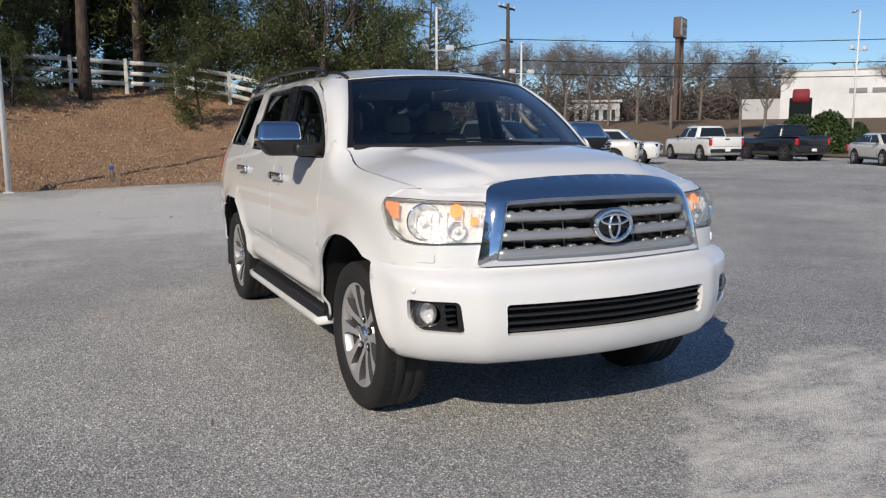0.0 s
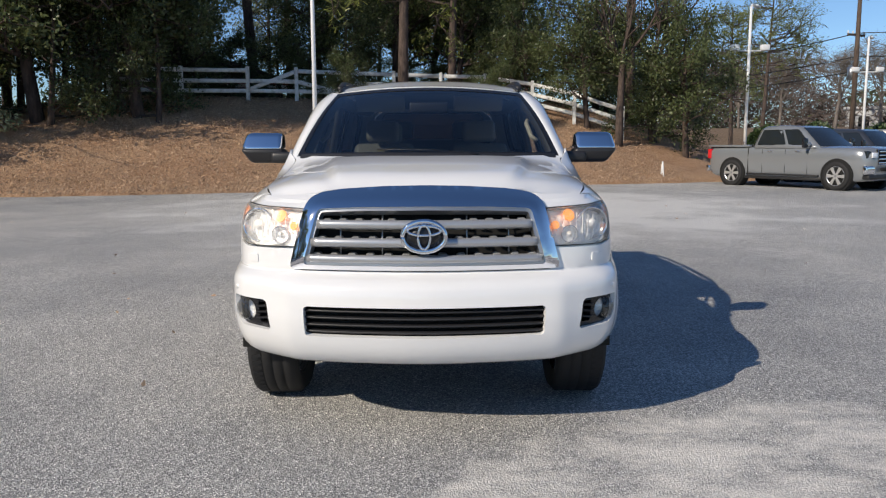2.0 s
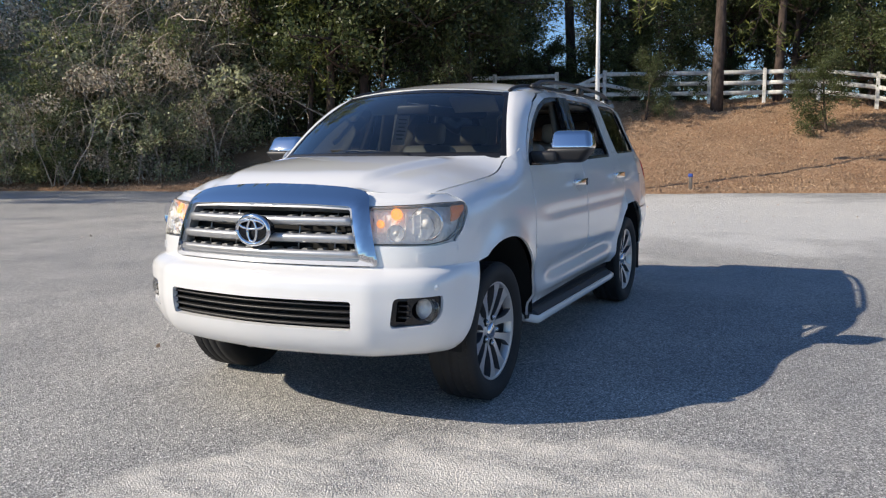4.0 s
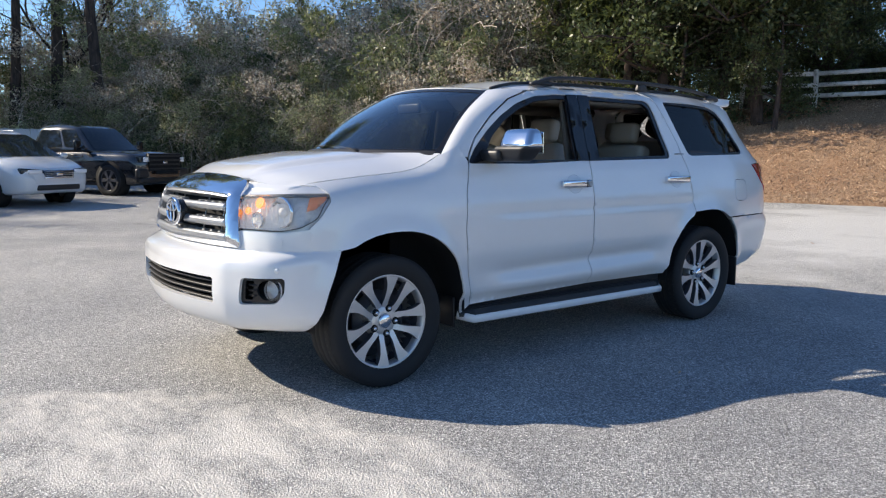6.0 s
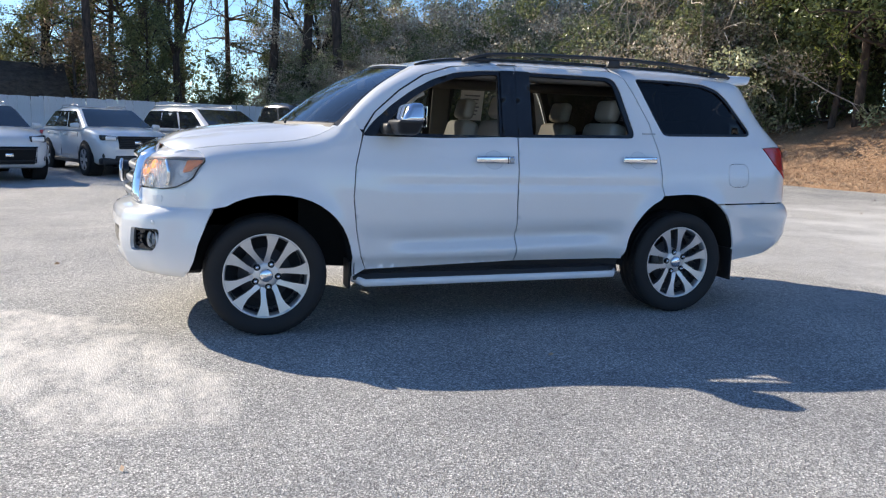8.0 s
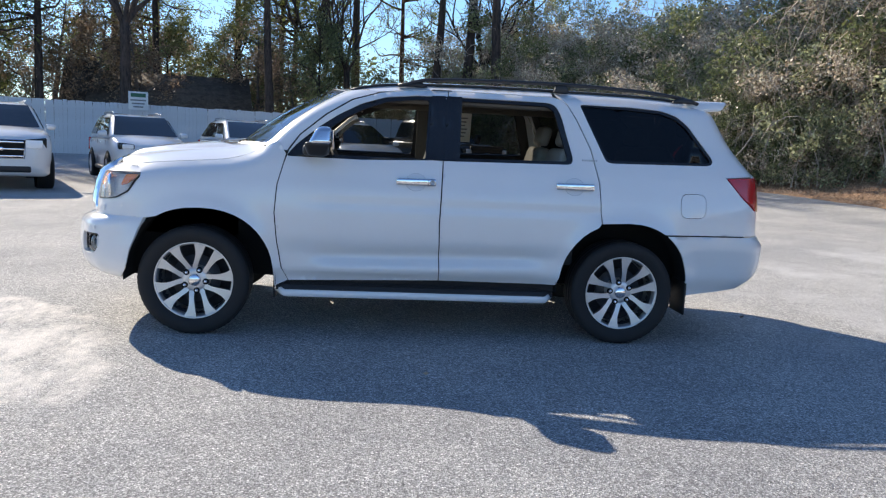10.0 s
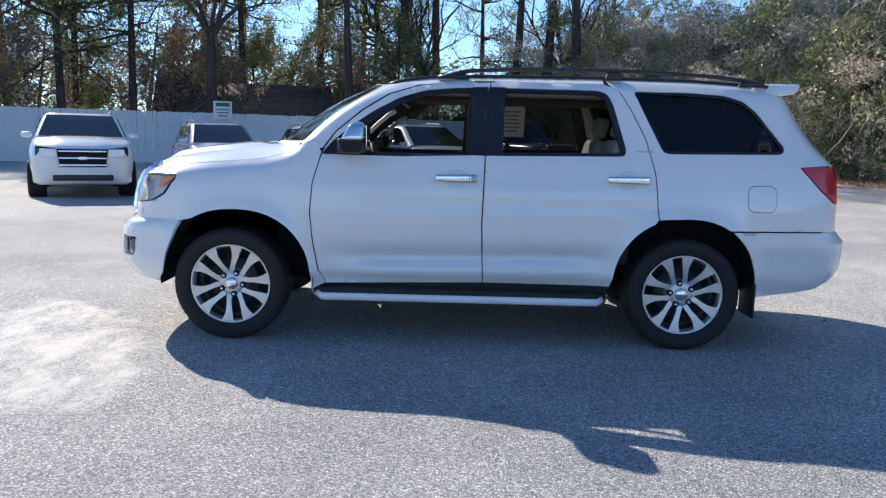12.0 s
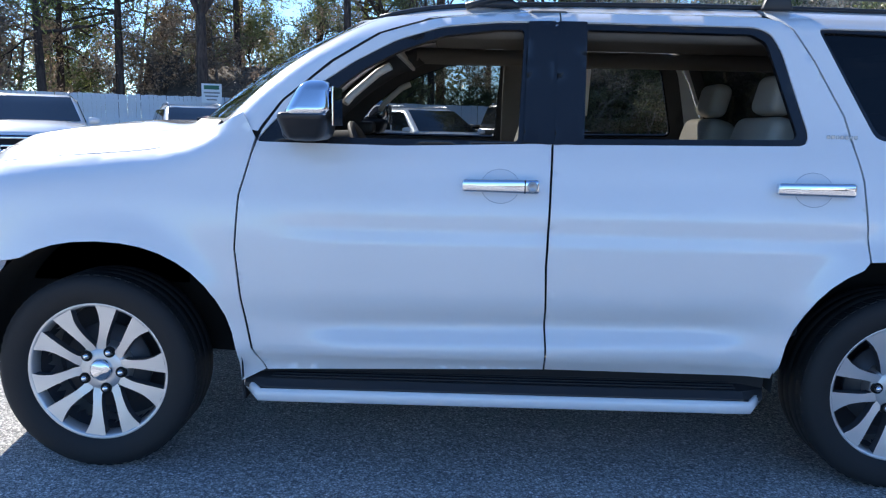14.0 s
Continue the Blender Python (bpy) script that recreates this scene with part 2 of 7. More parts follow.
L_HEDGE = make_leaf("hedge_leaves", (0.02, 0.04, 0.012), (0.07, 0.11, 0.035), 0.5)


# ---- building helpers ----
def mesh_from(name, verts, faces, smooth=True):
    me = bpy.data.meshes.new(name)
    me.from_pydata([tuple(map(float, v)) for v in verts], [], [tuple(map(int, f)) for f in faces])
    if smooth:
        me.polygons.foreach_set("use_smooth", np.ones(len(me.polygons), bool))
    me.update()
    return me


def part(name, data, material, parent=None, label=""):
    """One mesh object from a bmesh or a mesh, under a thing or a part."""
    if isinstance(data, bmesh.types.BMesh):
        me = bpy.data.meshes.new(name)
        data.normal_update()
        data.to_mesh(me)
        data.free()
    else:
        me = data
    if material and not me.materials:
        me.materials.append(material)
    ob = new(name, me)
    if parent:
        ob.parent = parent
    return tagged(ob, label=label)


def thing(name, label, category, group="", kind="", at=None):
    ob = new(name)
    ob.empty_display_size = 0.1
    if at is not None:
        ob.matrix_world = at
    return tagged(ob, label, category, group, kind)


def rbox(size, center=(0, 0, 0), r=0.01, seg=2, shape=None, smooth=True):
    """A box with rounded edges; shape moves its corners before the rounding."""
    bm = bmesh.new()
    bmesh.ops.create_cube(bm, size=1)
    for v in bm.verts:
        v.co = Vector((v.co.x * size[0], v.co.y * size[1], v.co.z * size[2]))
        if shape:
            v.co = Vector(shape(v.co))
        v.co += Vector(center)
    if r > 0:
        bmesh.ops.bevel(bm, geom=bm.edges[:], offset=r, segments=seg, affect="EDGES", profile=0.5)
    for f in bm.faces:
        f.smooth = smooth and seg > 1
    return bm


def join(*bms):
    out = bmesh.new()
    for b in bms:
        me = bpy.data.meshes.new("tmp")
        b.to_mesh(me)
        b.free()
        out.from_mesh(me)
        bpy.data.meshes.remove(me)
    return out


def lathe(profile, n=40, axis="y"):
    """Turns a profile of (radius, along) round an axis."""
    verts, faces = [], []
    k = len(profile)
    for i in range(n):
        a = 2 * math.pi * i / n
        for r, h in profile:
            verts.append((r * math.cos(a), h, r * math.sin(a)) if axis == "y" else (r * math.cos(a), r * math.sin(a), h) if axis == "z" else (h, r * math.cos(a), r * math.sin(a)))
    for i in range(n):
        j = (i + 1) % n
        for q in range(k - 1):
            faces.append((i * k + q, j * k + q, j * k + q + 1, i * k + q + 1))
    bm = bmesh.new()
    me = mesh_from("tmp", verts, faces)
    bm.from_mesh(me)
    bpy.data.meshes.remove(me)
    bmesh.ops.recalc_face_normals(bm, faces=bm.faces[:])
    return bm


def move(bm, m):
    bmesh.ops.transform(bm, matrix=m, verts=bm.verts[:])
    return bm


def tube(points, radii, n=6, verts=None, faces=None, cap=True):
    """Adds a tube along points to the lists of verts and faces."""
    verts = [] if verts is None else verts
    faces = [] if faces is None else faces
    pts = np.asarray(points, float)
    tang = np.gradient(pts, axis=0)
    tang /= np.linalg.norm(tang, axis=1)[:, None] + 1e-9
    ref = np.array((0.31, 0.95, 0.05)) if abs(tang[0][2]) > 0.7 else np.array((0, 0, 1.0))
    start = len(verts)
    for p, t, r in zip(pts, tang, radii):
        a = np.cross(t, ref)
        a /= np.linalg.norm(a) + 1e-9
        b = np.cross(t, a)
        rr = r if np.ndim(r) else (r, r)
        for i in range(n):
            w = 2 * math.pi * i / n
            verts.append(p + a * math.cos(w) * rr[0] + b * math.sin(w) * rr[1])
    for s in range(len(pts) - 1):
        for i in range(n):
            j = (i + 1) % n
            o = start + s * n
            faces.append((o + i, o + j, o + n + j, o + n + i))
    if cap:
        faces.append(tuple(start + i for i in range(n))[::-1])
        faces.append(tuple(start + (len(pts) - 1) * n + i for i in range(n)))
    return verts, faces


def tube_mesh(name, points, radii, n=8):
    return mesh_from(name, *tube(points, radii, n))


def curve(*pts):
    """A smooth monotone curve through (x, y) points, for arrays."""
    x = np.array([p[0] for p in pts], float)
    y = np.array([p[1] for p in pts], float)
    h, d = np.diff(x), np.diff(y) / np.diff(x)
    m = np.zeros(len(x))
    for i in range(1, len(x) - 1):
        if d[i - 1] * d[i] > 0:
            w1, w2 = 2 * h[i] + h[i - 1], h[i] + 2 * h[i - 1]
            m[i] = (w1 + w2) / (w1 / d[i - 1] + w2 / d[i])
    m[0], m[-1] = d[0], d[-1]

    def f(v):
        v = np.clip(np.asarray(v, float), x[0], x[-1])
        i = np.clip(np.searchsorted(x, v, side="right") - 1, 0, len(x) - 2)
        t = (v - x[i]) / h[i]
        return ((1 + 2 * t) * (1 - t) ** 2 * y[i] + t * (1 - t) ** 2 * h[i] * m[i] + t * t * (3 - 2 * t) * y[i + 1] + t * t * (t - 1) * h[i] * m[i + 1])
    return f


def smooth(v, a, b):
    t = np.clip((np.asarray(v, float) - a) / (b - a), 0, 1)
    return t * t * (3 - 2 * t)


def rounded(poly, r, n=4):
    """A polygon with its corners rounded."""
    out = []
    p = [np.array(q, float) for q in poly]
    for i in range(len(p)):
        a, b, c = p[i - 1], p[i], p[(i + 1) % len(p)]
        la, lc = np.linalg.norm(a - b), np.linalg.norm(c - b)
        s = b + (a - b) / la * min(r, la * 0.45)
        e = b + (c - b) / lc * min(r, lc * 0.45)
        for k in range(n + 1):
            t = k / n
            out.append((1 - t) ** 2 * s + 2 * t * (1 - t) * b + t * t * e)
    return out


def area2(poly):
    p = np.asarray(poly)
    q = np.roll(p, -1, 0)
    return float(np.sum(p[:, 0] * q[:, 1] - q[:, 0] * p[:, 1]))


def shrink(poly, d):
    """Moves a polygon's outline inwards by d (outwards when negative)."""
    p = np.asarray(poly, float)
    if area2(p) < 0:
        p = p[::-1]
    e1, e2 = p - np.roll(p, 1, 0), np.roll(p, -1, 0) - p
    n1 = np.stack((-e1[:, 1], e1[:, 0]), 1) / (np.linalg.norm(e1, axis=1)[:, None] + 1e-9)
    n2 = np.stack((-e2[:, 1], e2[:, 0]), 1) / (np.linalg.norm(e2, axis=1)[:, None] + 1e-9)
    n = n1 + n2
    n /= np.maximum(np.linalg.norm(n, axis=1)[:, None], 0.3)
    return p + n * d


def divide(poly, step):
    out = []
    p = np.asarray(poly, float)
    for a, b in zip(p, np.roll(p, -1, 0)):
        k = max(1, int(math.ceil(np.linalg.norm(b - a) / step)))
        out += [a + (b - a) * i / k for i in range(k)]
    return np.array(out)


def inside(pts, poly):
    x, y = pts[:, 0], pts[:, 1]
    res = np.zeros(len(pts), bool)
    for (x1, y1), (x2, y2) in zip(poly, np.roll(poly, -1, 0)):
        hit = ((y1 > y) != (y2 > y)) & (x < (x2 - x1) * (y - y1) / (y2 - y1 + 1e-12) + x1)
        res ^= hit
    return res


def near(pts, poly):
    best = np.full(len(pts), 1e9)
    for a, b in zip(poly, np.roll(poly, -1, 0)):
        ab = b - a
        t = np.clip(((pts - a) @ ab) / (ab @ ab + 1e-12), 0, 1)
        best = np.minimum(best, np.linalg.norm(pts - a - t[:, None] * ab, axis=1))
    return best


def sheet(poly, fn, step=0.05, holes=(), depth=0.012, flip=False, back=0.0):
    """A curved panel: a polygon in (u, v), laid on the surface fn(u, v), with a folded rim of the given depth."""
    from mathutils.geometry import delaunay_2d_cdt
    loops = [divide(poly, step)] + [divide(h, step) for h in holes]
    lo, hi = loops[0].min(0), loops[0].max(0)
    gx, gy = np.meshgrid(np.arange(lo[0] + step / 2, hi[0], step), np.arange(lo[1] + step / 2, hi[1], step))
    g = np.stack((gx.ravel(), gy.ravel()), 1)
    keep = inside(g, loops[0]) & (near(g, loops[0]) > 0.4 * step)
    for h in loops[1:]:
        keep &= ~inside(g, h) & (near(g, h) > 0.4 * step)
    pts = np.concatenate(loops + [g[keep]])
    edges, o = [], 0
    for l in loops:
        edges += [(o + i, o + (i + 1) % len(l)) for i in range(len(l))]
        o += len(l)
    v2, _, tri, *_ = delaunay_2d_cdt([Vector(p) for p in pts], edges, [], 0, 1e-7)
    v2 = np.array([tuple(v) for v in v2])
    tri = np.array([t for t in tri if len(t) == 3])
    mid = v2[tri].mean(1)
    ok = inside(mid, loops[0])
    for h in loops[1:]:
        ok &= ~inside(mid, h)
    tri = tri[ok]
    a, b, c = v2[tri[:, 0]], v2[tri[:, 1]], v2[tri[:, 2]]
    ccw = ((b - a)[:, 0] * (c - a)[:, 1] - (b - a)[:, 1] * (c - a)[:, 0]) > 0
    tri[~ccw] = tri[~ccw][:, ::-1]
    if flip:
        tri = tri[:, ::-1]

    def normals(p):
        e = 1e-3
        q = np.stack(fn(p[:, 0], p[:, 1]), 1)
        du = np.stack(fn(p[:, 0] + e, p[:, 1]), 1) - np.stack(fn(p[:, 0] - e, p[:, 1]), 1)
        dv = np.stack(fn(p[:, 0], p[:, 1] + e), 1) - np.stack(fn(p[:, 0], p[:, 1] - e), 1)
        n = np.cross(du, dv) * (-1 if flip else 1)
        return q, n / (np.linalg.norm(n, axis=1)[:, None] + 1e-12)

    co, nn = normals(v2)
    co = co - nn * back
    verts, faces = [*co], [tuple(t) for t in tri]
    flat = len(faces)
    if depth:
        for k, l in enumerate(loops):
            q, n = normals(l)
            q = q - n * back
            s, m = len(verts), len(l)
            verts += [*q] + [*(q - n * depth)]
            turn = (area2(l) > 0) ^ (k > 0) ^ flip
            for i in range(m):
                j = (i + 1) % m
                f = (s + i, s + m + i, s + m + j, s + j)
                faces.append(f if turn else f[::-1])
    me = mesh_from("panel", verts, faces)
    return me


def loft(rings, closed=True):
    bm = bmesh.new()
    vs = [[bm.verts.new(p) for p in r] for r in rings]
    n = len(rings[0])
    for a, b in zip(vs, vs[1:]):
        for i in range(n if closed else n - 1):
            f = bm.faces.new((a[i], a[(i + 1) % n], b[(i + 1) % n], b[i]))
            f.smooth = True
    if closed:
        bm.faces.new(vs[0])
        bm.faces.new(vs[-1])
    bmesh.ops.recalc_face_normals(bm, faces=bm.faces[:])
    return bm


# ---- the white sport utility vehicle: surfaces ----
PLAN_PTS = ((0, 0), (0.012, 0.2), (0.038, 0.4), (0.066, 0.54), (0.092, 0.645), (0.118, 0.69), (0.175, 0.79), (0.255, 0.892), (0.38, 0.955), (0.6, 0.98), (0.8, 0.985), (1.2, 0.985), (5.4, 0.985))
FACE_PTS = ((0, 0), (0.012, 0.2), (0.038, 0.4), (0.064, 0.54), (0.088, 0.645), (0.112, 0.72), (0.15, 0.80), (0.21, 0.872), (0.30, 0.928), (0.42, 0.963), (0.6, 0.98), (0.8, 0.985), (1.2, 0.985), (5.4, 0.985))
_d = np.linspace(0, 5.4, 6000)
_yf = curve(*[(math.sqrt(d), y) for d, y in FACE_PTS])(np.sqrt(_d))
_uf = np.concatenate(([0], np.cumsum(np.hypot(np.diff(_d), np.diff(_yf)))))
_yd = curve(*[(math.sqrt(d), y) for d, y in PLAN_PTS])(np.sqrt(_d))
_ul = np.concatenate(([0], np.cumsum(np.hypot(np.diff(_d), np.diff(_yd)))))


def d_of_u(u):
    return np.interp(u, _ul, _d)


def y_of_u(u):
    return np.interp(u, _ul, _yd)


def u_of_y(y):
    return float(np.interp(y, _yd[:900], _ul[:900]))


def uf_of_y(y):
    return float(np.interp(y, _yf[:900], _uf[:900]))


def uf_of_d(d):
    return float(np.interp(d, _d, _uf))


def u_of_d(d):
    return np.interp(d, _d, _ul)


XF = curve((0.80, -2.38), (0.9, -2.372), (1.0, -2.355), (1.1, -2.325), (1.16, -2.285), (1.22, -2.22), (1.32, -2.1))
XR = curve((0.36, 2.48), (0.46, 2.63), (0.6, 2.71), (0.77, 2.705), (0.835, 2.645), (0.9, 2.64), (1.25, 2.63), (1.35, 2.55), (1.5, 2.43), (1.8, 2.27), (1.9, 2.21))
INSET = curve((0.30, 0.085), (0.42, 0.08), (0.50, 0.035), (0.60, 0.03), (0.75, 0.004), (0.9, 0.0), (1.05, 0.01), (1.15, 0.032), (1.24, 0.052), (1.33, 0.088), (1.5, 0.145), (1.75, 0.222), (1.85, 0.258))
REAR_IN = curve((0.0, 0.26), (0.03, 0.17), (0.1, 0.09), (0.2, 0.052), (0.35, 0.03), (0.65, 0.0))
ROOF = curve((-1.2, 1.38), (-0.9, 1.555), (-0.7, 1.68), (-0.5, 1.775), (-0.28, 1.82), (-0.1, 1.835), (0.3, 1.846), (0.8, 1.85), (1.5, 1.845), (2.2, 1.815), (2.4, 1.80))
HOODLINE = curve((-2.15, 1.135), (-2.05, 1.165), (-1.9, 1.19), (-1.7, 1.212), (-1.35, 1.245), (-1.2, 1.285), (-1.12, 1.325), (-1.0, 1.40))
ARCHES = ((-1.505, 0.505, 0.50), (1.545, 0.485, 0.505))
ARCH_Z = 0.405


def side_y(x, z):
    """Half width of the body at x along and z up."""
    x, z = np.asarray(x, float), np.asarray(z, float)
    y = np.interp(x - XF(z), _d, _yf) - INSET(z) - REAR_IN(XR(z) - x)
    t = ROOF(x) - z
    y = y - smooth(x, -1.0, -0.6) * 0.15 * np.clip(1 - t / 0.10, 0, 1.3) ** 2.2
    t = HOODLINE(x) - z
    y = y - (1 - smooth(x, -1.15, -0.98)) * 0.085 * np.clip(1 - t / 0.10, 0, 1.4) ** 2
    for cx, rx, rz in ARCHES:
        r = np.hypot((x - cx) / rx, (z - ARCH_Z) / rz)
        y = y + 0.026 * np.exp(-((r - 1.0) / 0.14) ** 2)
    door = smooth(x, -0.85, -0.55) * (1 - smooth(x, 0.75, 1.05))
    zc = 0.60 + 0.03 * smooth(x, -0.8, 1.0)
    y = y - door * 0.028 * np.exp(-((z - zc) / 0.04) ** 2) + door * 0.016 * np.exp(-((z - zc + 0.10) / 0.04) ** 2)
    y = y - 0.009 * np.exp(-((z - 0.975) / 0.022) ** 2) * smooth(x, -0.95, -0.6) * (1 - smooth(x, 1.6, 2.0))
    return y


def side(s):
    return lambda x, z: (np.asarray(x, float), s * side_y(x, z), np.asarray(z, float))


def face(s):
    """The front face and its corners, by the way round in plan and the height."""
    def f(u, z):
        u, z = np.asarray(u, float), np.asarray(z, float)
        x = XF(z) + np.interp(u, _uf, _d)
        flat = np.interp(u, _uf, _yf) - INSET(z) * smooth(u, 0.3, 0.75)
        k = smooth(u, 0.85, 1.15)
        y = np.maximum(0, flat * (1 - k) + side_y(x, z) * k)
        return x, s * y, z
    return f


B_OUT = curve((0.26, 0.22), (0.32, 0.13), (0.37, 0.08), (0.44, 0.038), (0.52, 0.012), (0.6, 0.0))
B_TOP = curve((0.6, 0.0), (0.70, 0.006), (0.77, 0.014), (0.80, 0.024), (0.84, 0.055), (0.88, 0.10), (0.92, 0.15))
B_Z = curve((0.26, 0.372), (0.32, 0.38), (0.37, 0.40), (0.44, 0.45), (0.52, 0.52), (0.6, 0.6), (0.70, 0.70), (0.77, 0.768), (0.80, 0.793), (0.84, 0.812), (0.88, 0.822), (0.92, 0.828))
XB = -2.505


_ex = np.concatenate((np.full(60, float(XF(0.83))) + np.interp(np.linspace(0, 0.95, 60), _yf[:900], _d[:900]), np.linspace(-2.1, -1.75, 30)))
_ey = np.concatenate((np.linspace(0, 0.95, 60), side_y(np.linspace(-2.1, -1.75, 30), np.full(30, 0.83))))
_ea = np.arctan2(_ey, -1.6 - _ex)
_eo = np.argsort(_ea)
EDGE_A, EDGE_X, EDGE_Y = _ea[_eo], _ex[_eo] - 0.004 * np.cos(_ea[_eo]), _ey[_eo] + 0.004 * np.sin(_ea[_eo])


def bumper(u, v):
    """The front bumper's skin; u runs from the vehicle's right to its left."""
    s = np.sign(u)
    a = np.abs(u)
    lo_, hi_ = B_OUT(v), B_TOP(v)
    x = XB + lo_ * (1 - 0.8 * smooth(a, 0.85, 1.25)) + hi_ * (1 - smooth(a, 0.55, 1.05)) + d_of_u(a)
    y = y_of_u(a) + 0.006 * smooth(a, 0.6, 1.0) - lo_ * (0.15 + 0.75 * smooth(a, 0.5, 1.1)) * smooth(a, 0, 0.4) - hi_ * 0.12 * smooth(a, 0, 0.4) * (1 - smooth(a, 0.8, 1.1))
    for cx, rx, rz in ARCHES[:1]:
        r = np.hypot((x - cx) / rx, (B_Z(v) - ARCH_Z) / rz)
        y = y + 0.026 * np.exp(-((r - 1.0) / 0.14) ** 2)
    # the shoulder runs in to meet fender and lamp surround
    k = smooth(v, 0.76, 0.885)
    ang = np.arctan2(y, -1.6 - x)
    x = x * (1 - k) + np.interp(ang, EDGE_A, EDGE_X) * k
    y = y * (1 - k) + np.interp(ang, EDGE_A, EDGE_Y) * k
    return x, s * y, B_Z(v)


def arch(i, n=22, z0=0.36, z1=0.36, p=2.25):
    """Outline of a wheel opening from its front foot over the top to its rear foot, as (x, z)."""
    cx, rx, rz = ARCHES[i]
    out = []
    for k in range(n + 1):
        a = math.pi - math.pi * k / n
        c, s = math.cos(a), math.sin(a)
        out.append((cx + rx * math.copysign(abs(c) ** (2 / p), c), ARCH_Z + rz * s ** (2 / p)))
    return [(out[0][0] - 0.005, z0)] + out + [(out[-1][0] + 0.005, z1)]


FSEAM = [(-0.90, 0.40), (-0.945, 0.50), (-0.98, 0.69), (-1.0, 0.89), (-0.985, 1.09), (-0.945, 1.24)]
FTOP = [(-0.915, 1.33), (-0.84, 1.44), (-0.66, 1.592), (-0.48, 1.705), (-0.28, 1.768), (-0.03, 1.797), (0.205, 1.803)]
MSEAM = [(0.185, 1.5), (0.172, 1.27), (0.160, 0.85), (0.178, 0.43)]
RSEAM = [(0.99, 1.802), (1.045, 1.785), (1.085, 1.75), (1.16, 1.63), (1.26, 1.43), (1.32, 1.19), (1.345, 0.90)]
FWIN = [(-0.935, 1.285), (-0.86, 1.375), (-0.72, 1.495), (-0.58, 1.592), (-0.42, 1.678), (-0.24, 1.735), (-0.03, 1.758), (0.125, 1.762), (0.10, 1.30), (-0.4, 1.282)]
RWIN = [(0.24, 1.762), (0.94, 1.758), (1.0, 1.735), (1.04, 1.66), (1.125, 1.36), (1.115, 1.325), (1.09, 1.315), (0.225, 1.30)]
QWIN = [(1.175, 1.758), (1.56, 1.758), (1.80, 1.745), (1.93, 1.708), (2.02, 1.64), (2.20, 1.41), (2.205, 1.375), (2.17, 1.352), (1.41, 1.338), (1.37, 1.352)]
FUEL = rounded([(1.935, 0.965), (2.135, 0.965), (2.135, 1.145), (1.935, 1.145)], 0.06)
TAIL = [(2.30, 1.268), (2.605, 1.278), (2.605, 1.015), (2.555, 1.03), (2.44, 1.12)]

M_TRIM = mat("taupe_pillar_trim", (0.13, 0.12, 0.105), 0.7)
# greyer copy of the white body paint, with the cups' shade in it
M_CUP_SHADE = paint("cup_shade_paint", (0.72, 0.725, 0.74))
# the windscreen's surface, by the way across and the way up
WS_BX, WS_TX = lambda b: -1.375 + 0.30 * b * b, lambda b: -0.66 + 0.12 * b * b


def screen(b, t):
    b, t = np.asarray(b, float), np.asarray(t, float)
    w = 1 - t
    x = WS_BX(b) * w + WS_TX(b) * t - 0.035 * np.sin(math.pi * t) * 0.6
    y = b * (0.822 * w + 0.628 * t)
    z = (1.352 - 0.006 * b * b) * w + (1.800 - 0.034 * b * b) * t + 0.03 * np.sin(math.pi * t)
    return x, y, z


suv = thing("white_sport_utility_vehicle", "large white sport utility vehicle with chrome grille on grey asphalt", "car")


def body_panel(name, poly, fn, material=None, holes=(), label="", step=0.045, gap=0.003, depth=0.014, flip=False, parent=None, back=0.0):
    return part(name, sheet(shrink(poly, gap), fn, step, holes, depth, flip, back), material or M_WHITE, parent or suv, label)


